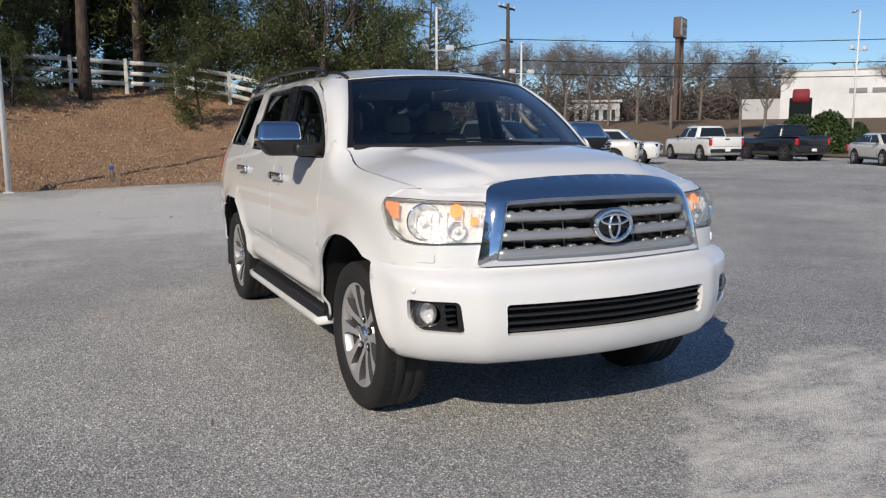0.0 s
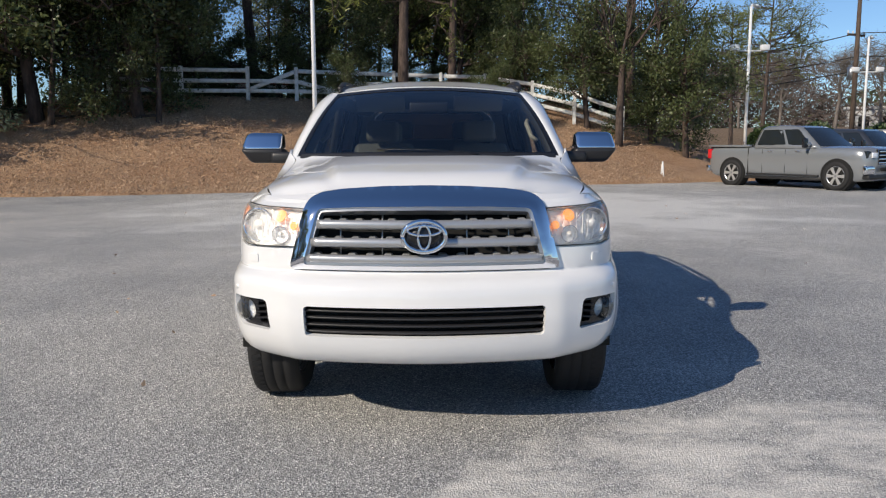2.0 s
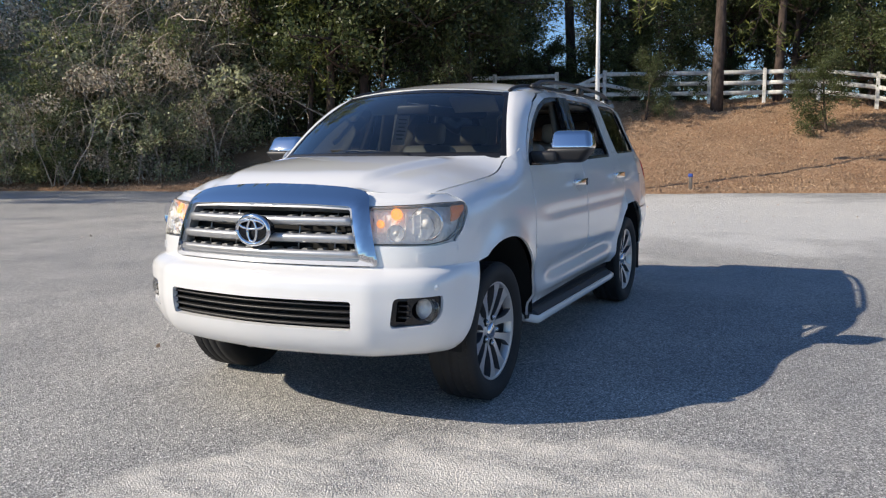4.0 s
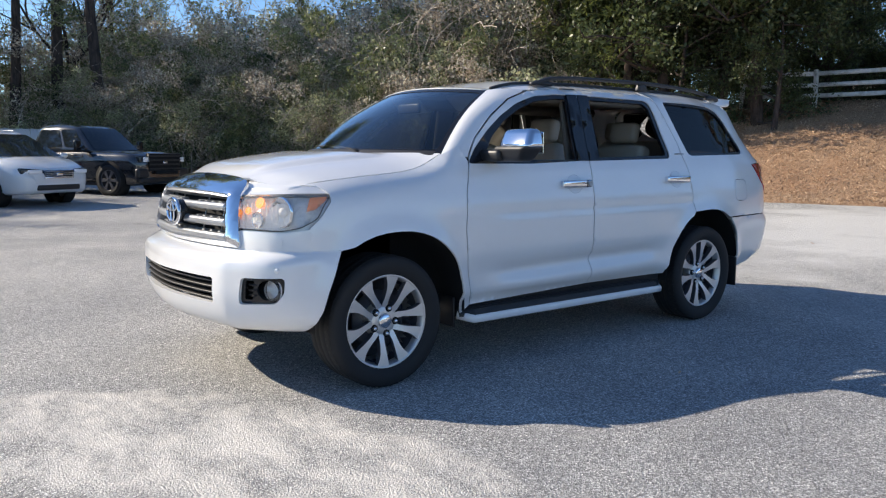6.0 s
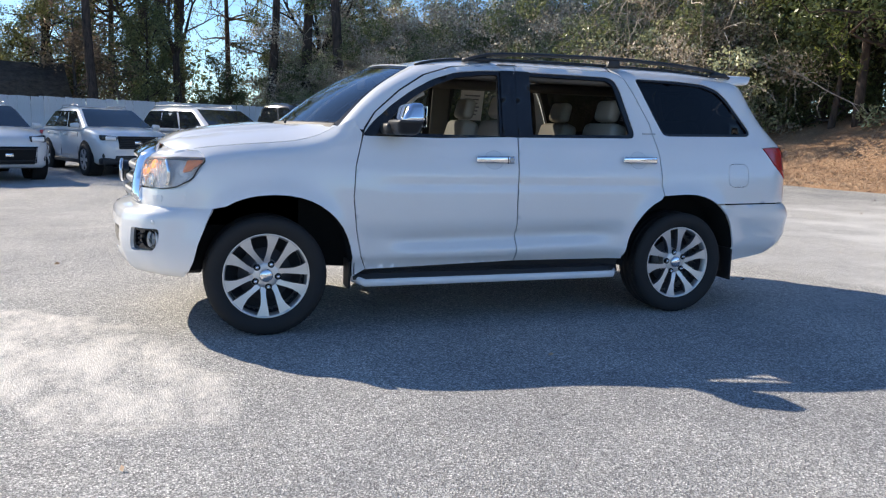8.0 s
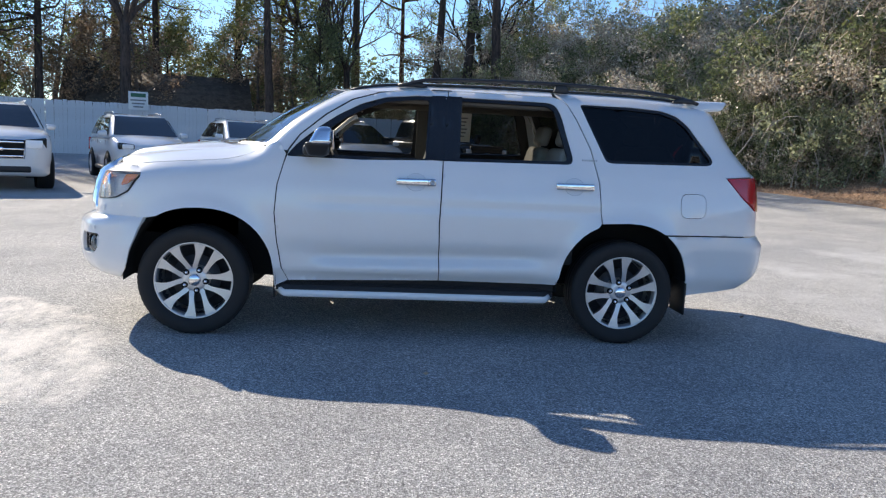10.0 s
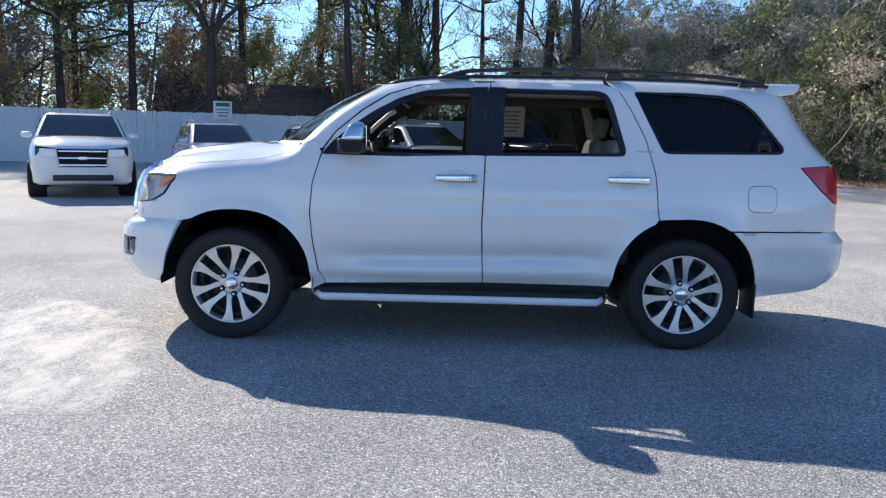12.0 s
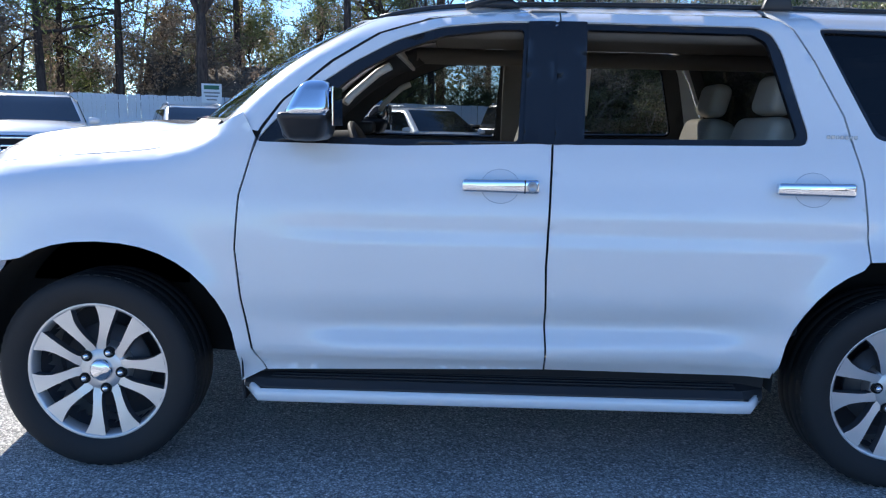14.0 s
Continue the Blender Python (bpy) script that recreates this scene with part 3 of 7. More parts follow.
for s in (-1, 1):
    fl = s > 0
    S = side(s)
    arch_f, arch_r = arch(0), arch(1, z0=0.40, z1=0.40)
    # front fender
    top = [(x, float(HOODLINE(x))) for x in np.linspace(-1.09, -2.02, 16)]
    seam_low = [(-1.95, 1.165), (-1.925, 1.145), (-1.912, 1.122), (-1.917, 1.085), (-1.985, 0.995), (-2.037, 0.952), (-2.037, 0.815)]
    af = [p for p in arch_f if p[1] > 0.826 or p[0] > -1.5]
    poly = [(-0.90, 0.405)] + FSEAM[1:] + [(-0.93, 1.30), (-0.985, 1.395)] + top + seam_low + [(-1.895, 0.815)] + af
    body_panel("fender", poly, S, step=0.032, flip=fl)
    # front door with its window opening
    poly = FSEAM + FTOP + MSEAM
    door = body_panel("front_door", poly, S, step=0.026, gap=0.0045, holes=[rounded(FWIN, 0.03)], flip=fl)
    # rear door
    af = [p for p in arch_r if p[0] < 1.345 and p[1] > 0.43]
    poly = [(0.178, 0.43), (0.160, 0.85), (0.172, 1.27), (0.185, 1.5), (0.205, 1.803)] + RSEAM + af[::-1] + [(1.05, 0.425)]
    rdoor = body_panel("rear_door", poly, S, step=0.026, gap=0.0045, holes=[rounded(RWIN, 0.03)], flip=fl)
    # quarter panel, above the rear bumper
    ar = [p for p in arch_r if p[1] > 0.835 and p[0] > 1.345]
    edge = [(float(XR(z)) - 0.03, z) for z in (1.78, 1.65, 1.5, 1.38, 1.29)]
    poly = RSEAM[::-1][:-1] + [(1.00, float(ROOF(1.0)) - 0.002)] + [(x, float(ROOF(x)) - 0.002) for x in np.linspace(1.1, 2.22, 10)] + edge + \
        [TAIL[0], TAIL[4], TAIL[3], (2.60, 1.015), (2.605, 0.84), (1.838, 0.8365)] + ar[::-1][:-1]
    body_panel("quarter_panel", poly, S, holes=[rounded(QWIN, 0.03), FUEL], flip=fl)
    body_panel("fuel_door" if s < 0 else "quarter_cover", FUEL, S, gap=0.004, flip=fl)
    # roof side frame from the windscreen pillar to the rear door
    poly = [(0.985, 1.806), (0.21, 1.806), (-0.03, 1.80), (-0.285, 1.774), (-0.40, 1.770), (-0.48, 1.766)] + [(x, float(ROOF(x)) - 0.002) for x in np.linspace(-0.5, 0.99, 18)]
    body_panel("roof_frame", poly, S, gap=0.001, flip=fl)
    # rear bumper corner
    af = [p for p in arch_r if p[0] > 1.6 and p[1] < 0.832]
    poly = [(1.845, 0.830), (2.605, 0.836)] + [(float(XR(z)) - 0.012, z) for z in (0.80, 0.74, 0.66, 0.6, 0.52, 0.47)] + [(2.56, 0.43), (2.2, 0.385), (2.04, 0.37)] + af[::-1]
    body_panel("rear_bumper_corner", poly, S, flip=fl)
    # tail lamp
    body_panel("tail_lamp", rounded(TAIL, 0.02), S, M_RED, flip=fl, depth=0.03, back=-0.006, label="glossy red tail lamp lens")
    # lower sill behind the running board
    body_panel("sill", [(-0.96, 0.30), (1.03, 0.30), (1.03, 0.45), (0.18, 0.45), (-0.92, 0.44)], S, M_BLACK, flip=fl, back=0.03)
    # glazing: black frames, then the panes set back behind the skin
    for name, hole, pane_mat, inner in (("window_frame", FWIN, G_SIDE, [(-0.80, 1.31), (-0.68, 1.46), (-0.54, 1.568), (-0.40, 1.642), (-0.24, 1.70), (-0.03, 1.728), (0.066, 1.73), (0.046, 1.31)]),
                                        ("window_frame", RWIN, G_REAR, [(0.298, 1.735), (0.93, 1.732), (0.985, 1.70), (1.085, 1.36), (1.07, 1.34), (0.283, 1.325)]),
                                        ("window_frame", QWIN, G_DARK, shrink(QWIN, 0.022))):
        fr = part(name, sheet(shrink(rounded(hole, 0.03), -0.004), S, 0.06, [rounded(inner, 0.02)], 0.02, fl, 0.008), M_GLOSSBLACK, suv, "gloss black window surround")
        part("window_lining", sheet(shrink(rounded(hole, 0.03), -0.05), S, 0.06, [rounded(shrink(inner, -0.006), 0.02)], 0, fl, 0.036), M_DASH, suv)
        if s > 0 or hole is QWIN:
            part("window_pane", sheet(shrink(rounded(inner, 0.02), -0.008), S, 0.08, (), 0, fl, 0.02), pane_mat, fr, "tinted side glass")
    # black cover of the middle pillar, proud of both doors
    body_panel("pillar_cover", [(0.062, 1.303), (0.168, 1.296), (0.186, 1.763), (0.08, 1.76)], S, M_GLOSSBLACK, flip=fl, back=-0.004, depth=0.01, parent=door)
    body_panel("pillar_cover", [(0.178, 1.296), (0.292, 1.303), (0.306, 1.763), (0.194, 1.763)], S, M_GLOSSBLACK, flip=fl, back=-0.004, depth=0.01, parent=rdoor)
    part("pillar_backing", sheet([(0.075, 1.30), (0.285, 1.30), (0.295, 1.758), (0.093, 1.758)], S, 0.06, (), 0, fl, -0.0015), M_GLOSSBLACK, suv)
    # added near-black sheet behind the panels, so that the seams read as shaded
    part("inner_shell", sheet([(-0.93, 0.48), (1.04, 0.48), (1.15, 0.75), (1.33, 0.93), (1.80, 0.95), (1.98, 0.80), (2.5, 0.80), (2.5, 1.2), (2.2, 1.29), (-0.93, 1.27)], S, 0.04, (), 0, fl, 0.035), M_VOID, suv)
    # chrome door handles; flush discs of greyer paint stand in for the shaded cups
    for d, hx, hz in ((door, -0.018, 1.146), (rdoor, 1.132, 1.160)):
        y = float(side_y(hx, hz))
        ring_pts = [(hx + 0.072 * math.cos(a), hz - 0.002 + 0.062 * math.sin(a)) for a in np.linspace(0, 2 * math.pi, 28)]
        # a thin grey ring draws the shaded rim of the cup
        part("cup_edge", tube_mesh("cup_edge", [(px, s * (float(side_y(px, pz)) + 0.001), pz) for px, pz in ring_pts], [0.0013] * 28, 5), M_SATIN, d)
        cup = part("handle_cup", sheet([(hx + 0.072 * math.cos(a), hz - 0.002 + 0.062 * math.sin(a)) for a in np.linspace(0, 2 * math.pi, 24, endpoint=False)], S, 0.03, (), 0.0, fl, -0.0015), M_CUP_SHADE, d)
        bar = rbox((0.285, 0.028, 0.054), (hx, s * (y + 0.030), hz), 0.012, 3, lambda c: (c.x, c.y * (1.0 if abs(c.x) < 0.1 else 0.9), c.z * (0.86 if c.x < 0 else 1.0)))
        feet = [rbox((0.055, 0.03, 0.040), (hx + o, s * (y + 0.012), hz), 0.006, 2) for o in (-0.11, 0.11)]
        h = part("door_handle", join(bar, *feet), M_CHROME, d, "chrome door handle")
        if d is door:
            part("lock_cylinder", move(lathe([(0.0, 0.003), (0.010, 0.003), (0.012, 0.005), (0.018, 0.005), (0.020, 0.0)], 20), Matrix.Translation((hx + 0.115, s * (y + 0.044), hz)) @ Matrix.Diagonal((1, s, 1, 1))), M_SATIN, d)
            part("handle_groove", rbox((0.003, 0.006, 0.050), (hx + 0.088, s * (y + 0.0425), hz), 0.0, 1), M_VOID, d)
    # small chrome badge on the rear door, too small to read
    for k in range(7):
        bx = 1.195 + k * 0.017
        part("badge_bar", rbox((0.012, 0.004, 0.013), (bx, s * (float(side_y(bx, 1.35)) + 0.003), 1.352), 0.001, 1), M_SATIN, rdoor)
    # running board
    x0, x1 = -0.985, 1.03
    prof = [(0.83, 0.395), (0.935, 0.375), (0.962, 0.352), (0.965, 0.335), (0.83, 0.325)]
    bm = bmesh.new()
    rings = []
    for x in np.linspace(x0, x1, 24):
        k = 1 - 0.35 * float(smooth(abs(x - 0.02), 0.96, 1.008))
        rings.append([bm.verts.new((x, s * (0.83 + (y - 0.83) * k), z)) for y, z in prof])
    for a, b in zip(rings, rings[1:]):
        for i in range(len(prof)):
            j = (i + 1) % len(prof)
            bm.faces.new((a[i], a[j], b[j], b[i]))
    bm.faces.new(rings[0]), bm.faces.new(rings[-1][::-1])
    bmesh.ops.recalc_face_normals(bm, faces=bm.faces[:])
    board = part("running_board", bm, M_BLACK, suv, "black ribbed running board with a white edge")
    for k in range(4):
        part("tread_rib", rbox((1.80, 0.008, 0.006), (0.02, s * (0.852 + k * 0.022), 0.394 - 0.0042 * k), 0.002, 1), M_BLACK, board)
    strip = [(x, s * (0.972 - 0.09 * float(smooth(abs(x - 0.02), 0.93, 1.0)) ** 2), 0.322 + 0.02 * float(smooth(abs(x - 0.02), 0.95, 1.0))) for x in np.linspace(x0, x1, 30)]
    part("edge_strip", tube_mesh("edge_strip", strip, [(0.014, 0.026)] * 30, 12), M_WHITE, board, "white painted edge strip")
    # mud flaps
    part("mud_flap", rbox((0.015, 0.26, 0.25), (2.035, s * 0.83, 0.36), 0.006, 2), M_BLACK, suv)
    part("mud_flap", rbox((0.015, 0.17, 0.19), (-1.0, s * 0.79, 0.36), 0.006, 2), M_BLACK, suv)
    # wheel well liners; their near-black puts the hollow's shade into the colour
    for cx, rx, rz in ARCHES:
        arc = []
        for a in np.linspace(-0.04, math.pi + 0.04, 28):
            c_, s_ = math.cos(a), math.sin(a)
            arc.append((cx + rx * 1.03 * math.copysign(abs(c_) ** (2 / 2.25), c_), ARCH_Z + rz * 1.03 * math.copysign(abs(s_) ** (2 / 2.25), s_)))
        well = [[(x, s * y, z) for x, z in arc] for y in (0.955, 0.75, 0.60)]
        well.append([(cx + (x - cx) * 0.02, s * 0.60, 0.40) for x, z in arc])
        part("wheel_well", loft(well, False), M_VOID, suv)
    # inner door trim
    part("door_trim", rbox((2.15, 0.03, 0.72), (0.12, s * 0.79, 0.92), 0.02, 2), M_DASH, suv)
    # roof rail
    xs = np.linspace(-0.16, 2.14, 40)
    zrail = curve((-0.16, 1.825), (-0.10, 1.838), (0.03, 1.872), (0.4, 1.892), (1.05, 1.90), (1.7, 1.878), (2.0, 1.85), (2.14, 1.815))
    pts = [(x, s * (0.655 - 0.04 * float(smooth(x, 1.6, 2.2))), float(zrail(x))) for x in xs]
    rail = part("roof_rail", tube_mesh("roof_rail", pts, [(0.024, 0.014)] * 40, 10), M_BLACK, suv, "black roof rail")
    ditch = [(x, s * (float(side_y(x, float(ROOF(x)) - 0.002)) + 0.004), float(ROOF(x)) + 0.003) for x in np.linspace(-0.5, 2.18, 44)]
    part("roof_ditch_trim", tube_mesh("roof_ditch_trim", ditch, [(0.013, 0.011)] * 44, 8), M_BLACK, suv)
    for fx, w in ((-0.04, 0.16), (1.06, 0.10), (2.02, 0.16)):
        zt = float(zrail(fx))
        zb = float(ROOF(fx)) - 0.015
        part("rail_foot", rbox((w, 0.042, zt - zb), (fx, s * 0.645, (zt + zb) / 2), 0.012, 2, lambda c: (c.x * (1.25 if c.z < 0 else 0.8), c.y, c.z)), M_BLACK, rail)

# windscreen, its pillars, the bonnet and the roof

ws_frame = part("windscreen_surround", sheet([(-1, -0.02), (1, -0.02), (1, 1), (-1, 1)], screen, 0.08, [rounded([(-0.965, 0.045), (0.965, 0.045), (0.965, 0.94), (-0.965, 0.94)], 0.05)], 0.01, True, 0.004), M_GLOSSBLACK, suv, "black band round the windscreen")
part("windscreen", sheet([(-0.975, 0.03), (0.975, 0.03), (0.975, 0.95), (-0.975, 0.95)], screen, 0.09, (), 0, True, 0.007), G_WIND, ws_frame, "bluish tinted windscreen").visible_shadow = False
for s in (-1, 1):
    bm = bmesh.new()
    rows = []
    mids = []
    for t in np.linspace(-0.03, 1.0, 26):
        p = np.array([float(v) for v in screen(s * 1.004, t)])
        zo = 1.337 + (1.776 - 1.337) * t
        xo = float(np.interp(zo, [1.33, 1.4415, 1.594, 1.707, 1.7705], [-0.925, -0.845, -0.667, -0.487, -0.285]))
        q = np.array((xo, s * float(side_y(xo, zo)), zo))
        out = np.array((-0.35, s * 0.8, 0.45))
        mids.append((p + q) / 2 - out * 0.062)
        rows.append([bm.verts.new(p - out * 0.01), bm.verts.new(p), bm.verts.new(p * 0.72 + q * 0.28 + out * 0.014), bm.verts.new((p + q) / 2 + out * 0.018), bm.verts.new(p * 0.28 + q * 0.72 + out * 0.013), bm.verts.new(q)])
    for a, b in zip(rows, rows[1:]):
        for i in range(5):
            f = bm.faces.new((a[i], a[i + 1], b[i + 1], b[i]))
            f.smooth = True
    bmesh.ops.recalc_face_normals(bm, faces=bm.faces[:])
    part("windscreen_pillar", bm, M_WHITE, suv)
    part("pillar_lining", tube_mesh("pillar_lining", mids, [(0.055, 0.035)] * len(mids), 8), M_DASH, suv)
    xs = np.linspace(-0.42, 1.95, 24)
    part("roof_lining", tube_mesh("roof_lining", [(x, s * (float(side_y(x, 1.75)) - 0.085), 1.742) for x in xs], [(0.06, 0.045)] * 24, 8), M_TRIM, suv)

HOOD_Z = curve((-2.28, 1.175), (-2.2, 1.212), (-2.1, 1.243), (-1.98, 1.27), (-1.78, 1.305), (-1.45, 1.34), (-1.2, 1.352), (-1.0, 1.36))


def bonnet(b, a):
    """The bonnet: b from side to side, a from the grille back to the windscreen."""
    b, a = np.asarray(b, float), np.asarray(a, float)
    xe = -2.055 * (1 - a) - 1.085 * a
    ye = side_y(xe, HOODLINE(xe))
    front = -2.215 + np.interp(np.abs(b) * 0.80, _yf[:900], _d[:900]) * 0.98
    x = front * (1 - a) + (WS_BX(b) - 0.03) * a
    w = np.abs(b) ** 8
    x = x * (1 - w) + xe * w
    y = b * ye
    ze = HOODLINE(xe) + 0.001
    crown = 1 - np.abs(b) ** 3.0
    z = ze + (HOOD_Z(x) - ze) * crown
    z = z + 0.024 * (1 - smooth(np.abs(b), 0.50 + 0.16 * a, 0.58 + 0.16 * a)) * smooth(a, 0.0, 0.2) * (1 - smooth(a, 0.8, 0.97))
    z = z - (0.012 + 0.016 * smooth(np.abs(b), 0.6, 0.72) * (1 - smooth(np.abs(b), 0.9, 1.0))) * np.exp(-(a / 0.07) ** 2)
    return x, y, z


body_panel("bonnet", [(-1, 0), (1, 0), (1, 1), (-1, 1)], bonnet, flip=True, step=0.033, gap=0.004)


def roof(b, x):
    b, x = np.asarray(b, float), np.asarray(x, float)
    front = WS_TX(b) + 0.005
    xx = np.where(x < -0.2, front + (x + 0.545) * (-0.2 - front) / (-0.2 + 0.545), x)
    ye = side_y(xx, ROOF(xx) - 0.002)
    ze = ROOF(xx) - 0.002
    k = smooth(x, -0.56, -0.1) ** 0.6
    zc = 1.803 * (1 - k) + (ROOF(np.maximum(xx, x)) + 0.046) * k
    z = ze + (zc - ze) * (1 - np.abs(b) ** 2.6)
    kf = 1 - smooth(x, -0.545, -0.42)
    return xx, b * ye, z * (1 - kf) + (1.803 - 0.034 * b * b) * kf


body_panel("roof", [(-1, -0.545), (1, -0.545), (1, 2.26), (-1, 2.26)], roof, flip=True, step=0.07, gap=0.0, holes=[rounded([(-0.5, 0.05), (0.5, 0.05), (0.5, 0.55), (-0.5, 0.55)], 0.05)])
part("sunroof", sheet(rounded([(-0.495, 0.055), (0.495, 0.055), (0.495, 0.545), (-0.495, 0.545)], 0.05), roof, 0.1, (), 0.01, True, 0.006), M_DARKGLASS, suv, "dark glass sunroof")
# rear spoiler and tail gate
part("rear_spoiler", rbox((0.36, 1.28, 0.09), (2.22, 0, 1.795), 0.03, 4, lambda c: (c.x + (0.0 if c.z > 0 else -0.06 if c.x > 0 else 0), c.y * (1 if c.z < 0 else 0.94), c.z * (0.8 if c.x > 0 else 1) + (0.012 if c.x > 0 else 0))), M_WHITE, suv)


def gate(b, z):
    b, z = np.asarray(b, float), np.asarray(z, float)
    x = XR(z) - 0.03
    return x + 0.03 * (1 - np.abs(b) ** 4), b * (side_y(x, z) - 0.004), z


body_panel("tail_gate", [(-1, 0.42), (1, 0.42), (1, 1.79), (-1, 1.79)], gate, step=0.09, gap=0.0, holes=[rounded([(-0.9, 1.32), (0.9, 1.32), (0.86, 1.74), (-0.86, 1.74)], 0.06)])
part("rear_window", sheet(rounded([(-0.91, 1.31), (0.91, 1.31), (0.87, 1.75), (-0.87, 1.75)], 0.06), gate, 0.12, (), 0, False, 0.006), G_DARK, suv, "dark rear window")

# front bumper with its intake and fog lamp openings
ui = u_of_y(0.56)
INTAKE = [(-ui, 0.535), (ui, 0.535), (ui + 0.005, 0.675), (-ui - 0.005, 0.675)]
FOG = rounded([(0.775, 0.545), (0.99, 0.555), (1.04, 0.61), (1.045, 0.695), (0.795, 0.69)], 0.025)
FOG = [(u - 0.02, v) for u, v in FOG]
ends = [(0.832, 0.905), (0.80, 0.893), (0.70, 0.70), (0.60, 0.60), (0.52, 0.52)]
rim = []
for x, v in ((-1.875, 0.90), (-1.885, 0.82), (-1.925, 0.70), (-1.965, 0.60), (-1.99, 0.50), (-2.02, 0.42), (-2.07, 0.34), (-2.10, 0.29)):
    o = 0.2 * float(B_OUT(v))
    rim.append((float(u_of_d(x - XB - o)), v))
low = [(u, 0.285 + (0.02 if abs(u) < 0.55 else 0)) for u in np.linspace(rim[-1][0] - 0.03, -rim[-1][0] + 0.03, 40)]
outline = rim + low + [(-u, v) for u, v in rim[::-1]]
bump_ob = body_panel("front_bumper", outline, bumper, holes=[rounded(INTAKE, 0.02), FOG, [(-u, v) for u, v in FOG][::-1]], step=0.032, depth=0.03, flip=True)
part("intake_back", sheet(shrink(INTAKE, -0.02), bumper, 0.06, (), 0, True, 0.07), M_VOID, bump_ob)
for v in (0.555, 0.587, 0.62, 0.652):
    us = np.linspace(-ui - 0.004, ui + 0.004, 30)
    x, y, z = bumper(us, np.full(30, v))
    part("intake_slat", tube_mesh("intake_slat", np.stack((x + 0.035, y, z), 1), [(0.018, 0.0075)] * 30, 8), M_BLACK, bump_ob, "black intake slat")
for s in (-1, 1):
    fn = lambda u, v, s=s: bumper(np.asarray(u) * s, v)
    part("fog_pocket", sheet(shrink(FOG, -0.012), fn, 0.04, (), 0, s > 0, 0.10), M_VOID, bump_ob)
    part("fog_bezel", sheet(shrink(FOG, -0.003), fn, 0.03, [[(0.925 + 0.062 * math.cos(a), 0.625 + 0.056 * math.sin(a)) for a in np.linspace(0, 2 * math.pi, 20, endpoint=False)], rounded([(0.785, 0.57), (0.835, 0.57), (0.845, 0.675), (0.795, 0.675)], 0.01)], 0.03, s > 0, 0.022), M_GLOSSBLACK, bump_ob)
    for k in range(3):
        x, y, z = (float(v) for v in fn(0.81, 0.595 + 0.028 * k))
        part("bezel_fin", rbox((0.03, 0.06, 0.008), (x + 0.04, y, z), 0.002, 1), M_BLACK, bump_ob)
    x, y, z = (float(v) for v in fn(0.925, 0.625))
    aim = Matrix.Translation((x + 0.05, y - s * 0.012, z)) @ Matrix.Rotation(radians(90), 4, "Z") @ Matrix.Rotation(radians(-12 * s), 4, "Z")
    lamp = part("fog_lamp", move(lathe([(0.0, -0.028), (0.03, -0.03), (0.056, -0.012), (0.06, 0.0)], 28), aim), M_REFLECTOR, bump_ob, "round clear fog lamp")
    part("fog_lens", move(lathe([(0.0, 0.042), (0.035, 0.036), (0.055, 0.022), (0.06, 0.004)], 28), aim), G_FOG, lamp)
    x, y, z = (float(v) for v in fn(0.985, 0.735))
    part("parking_sensor", move(lathe([(0.0, 0.006), (0.012, 0.005), (0.014, 0.0)], 16), Matrix.Translation((x, y, z)) @ Matrix.Rotation(radians(90 - s * 35), 4, "Z") @ Matrix.Diagonal((1, 1, 1, 1))), M_WHITE, bump_ob)
part("chin_valance", rbox((0.26, 1.16, 0.04), (-2.06, 0, 0.372), 0.015, 2), M_BLACK, suv)

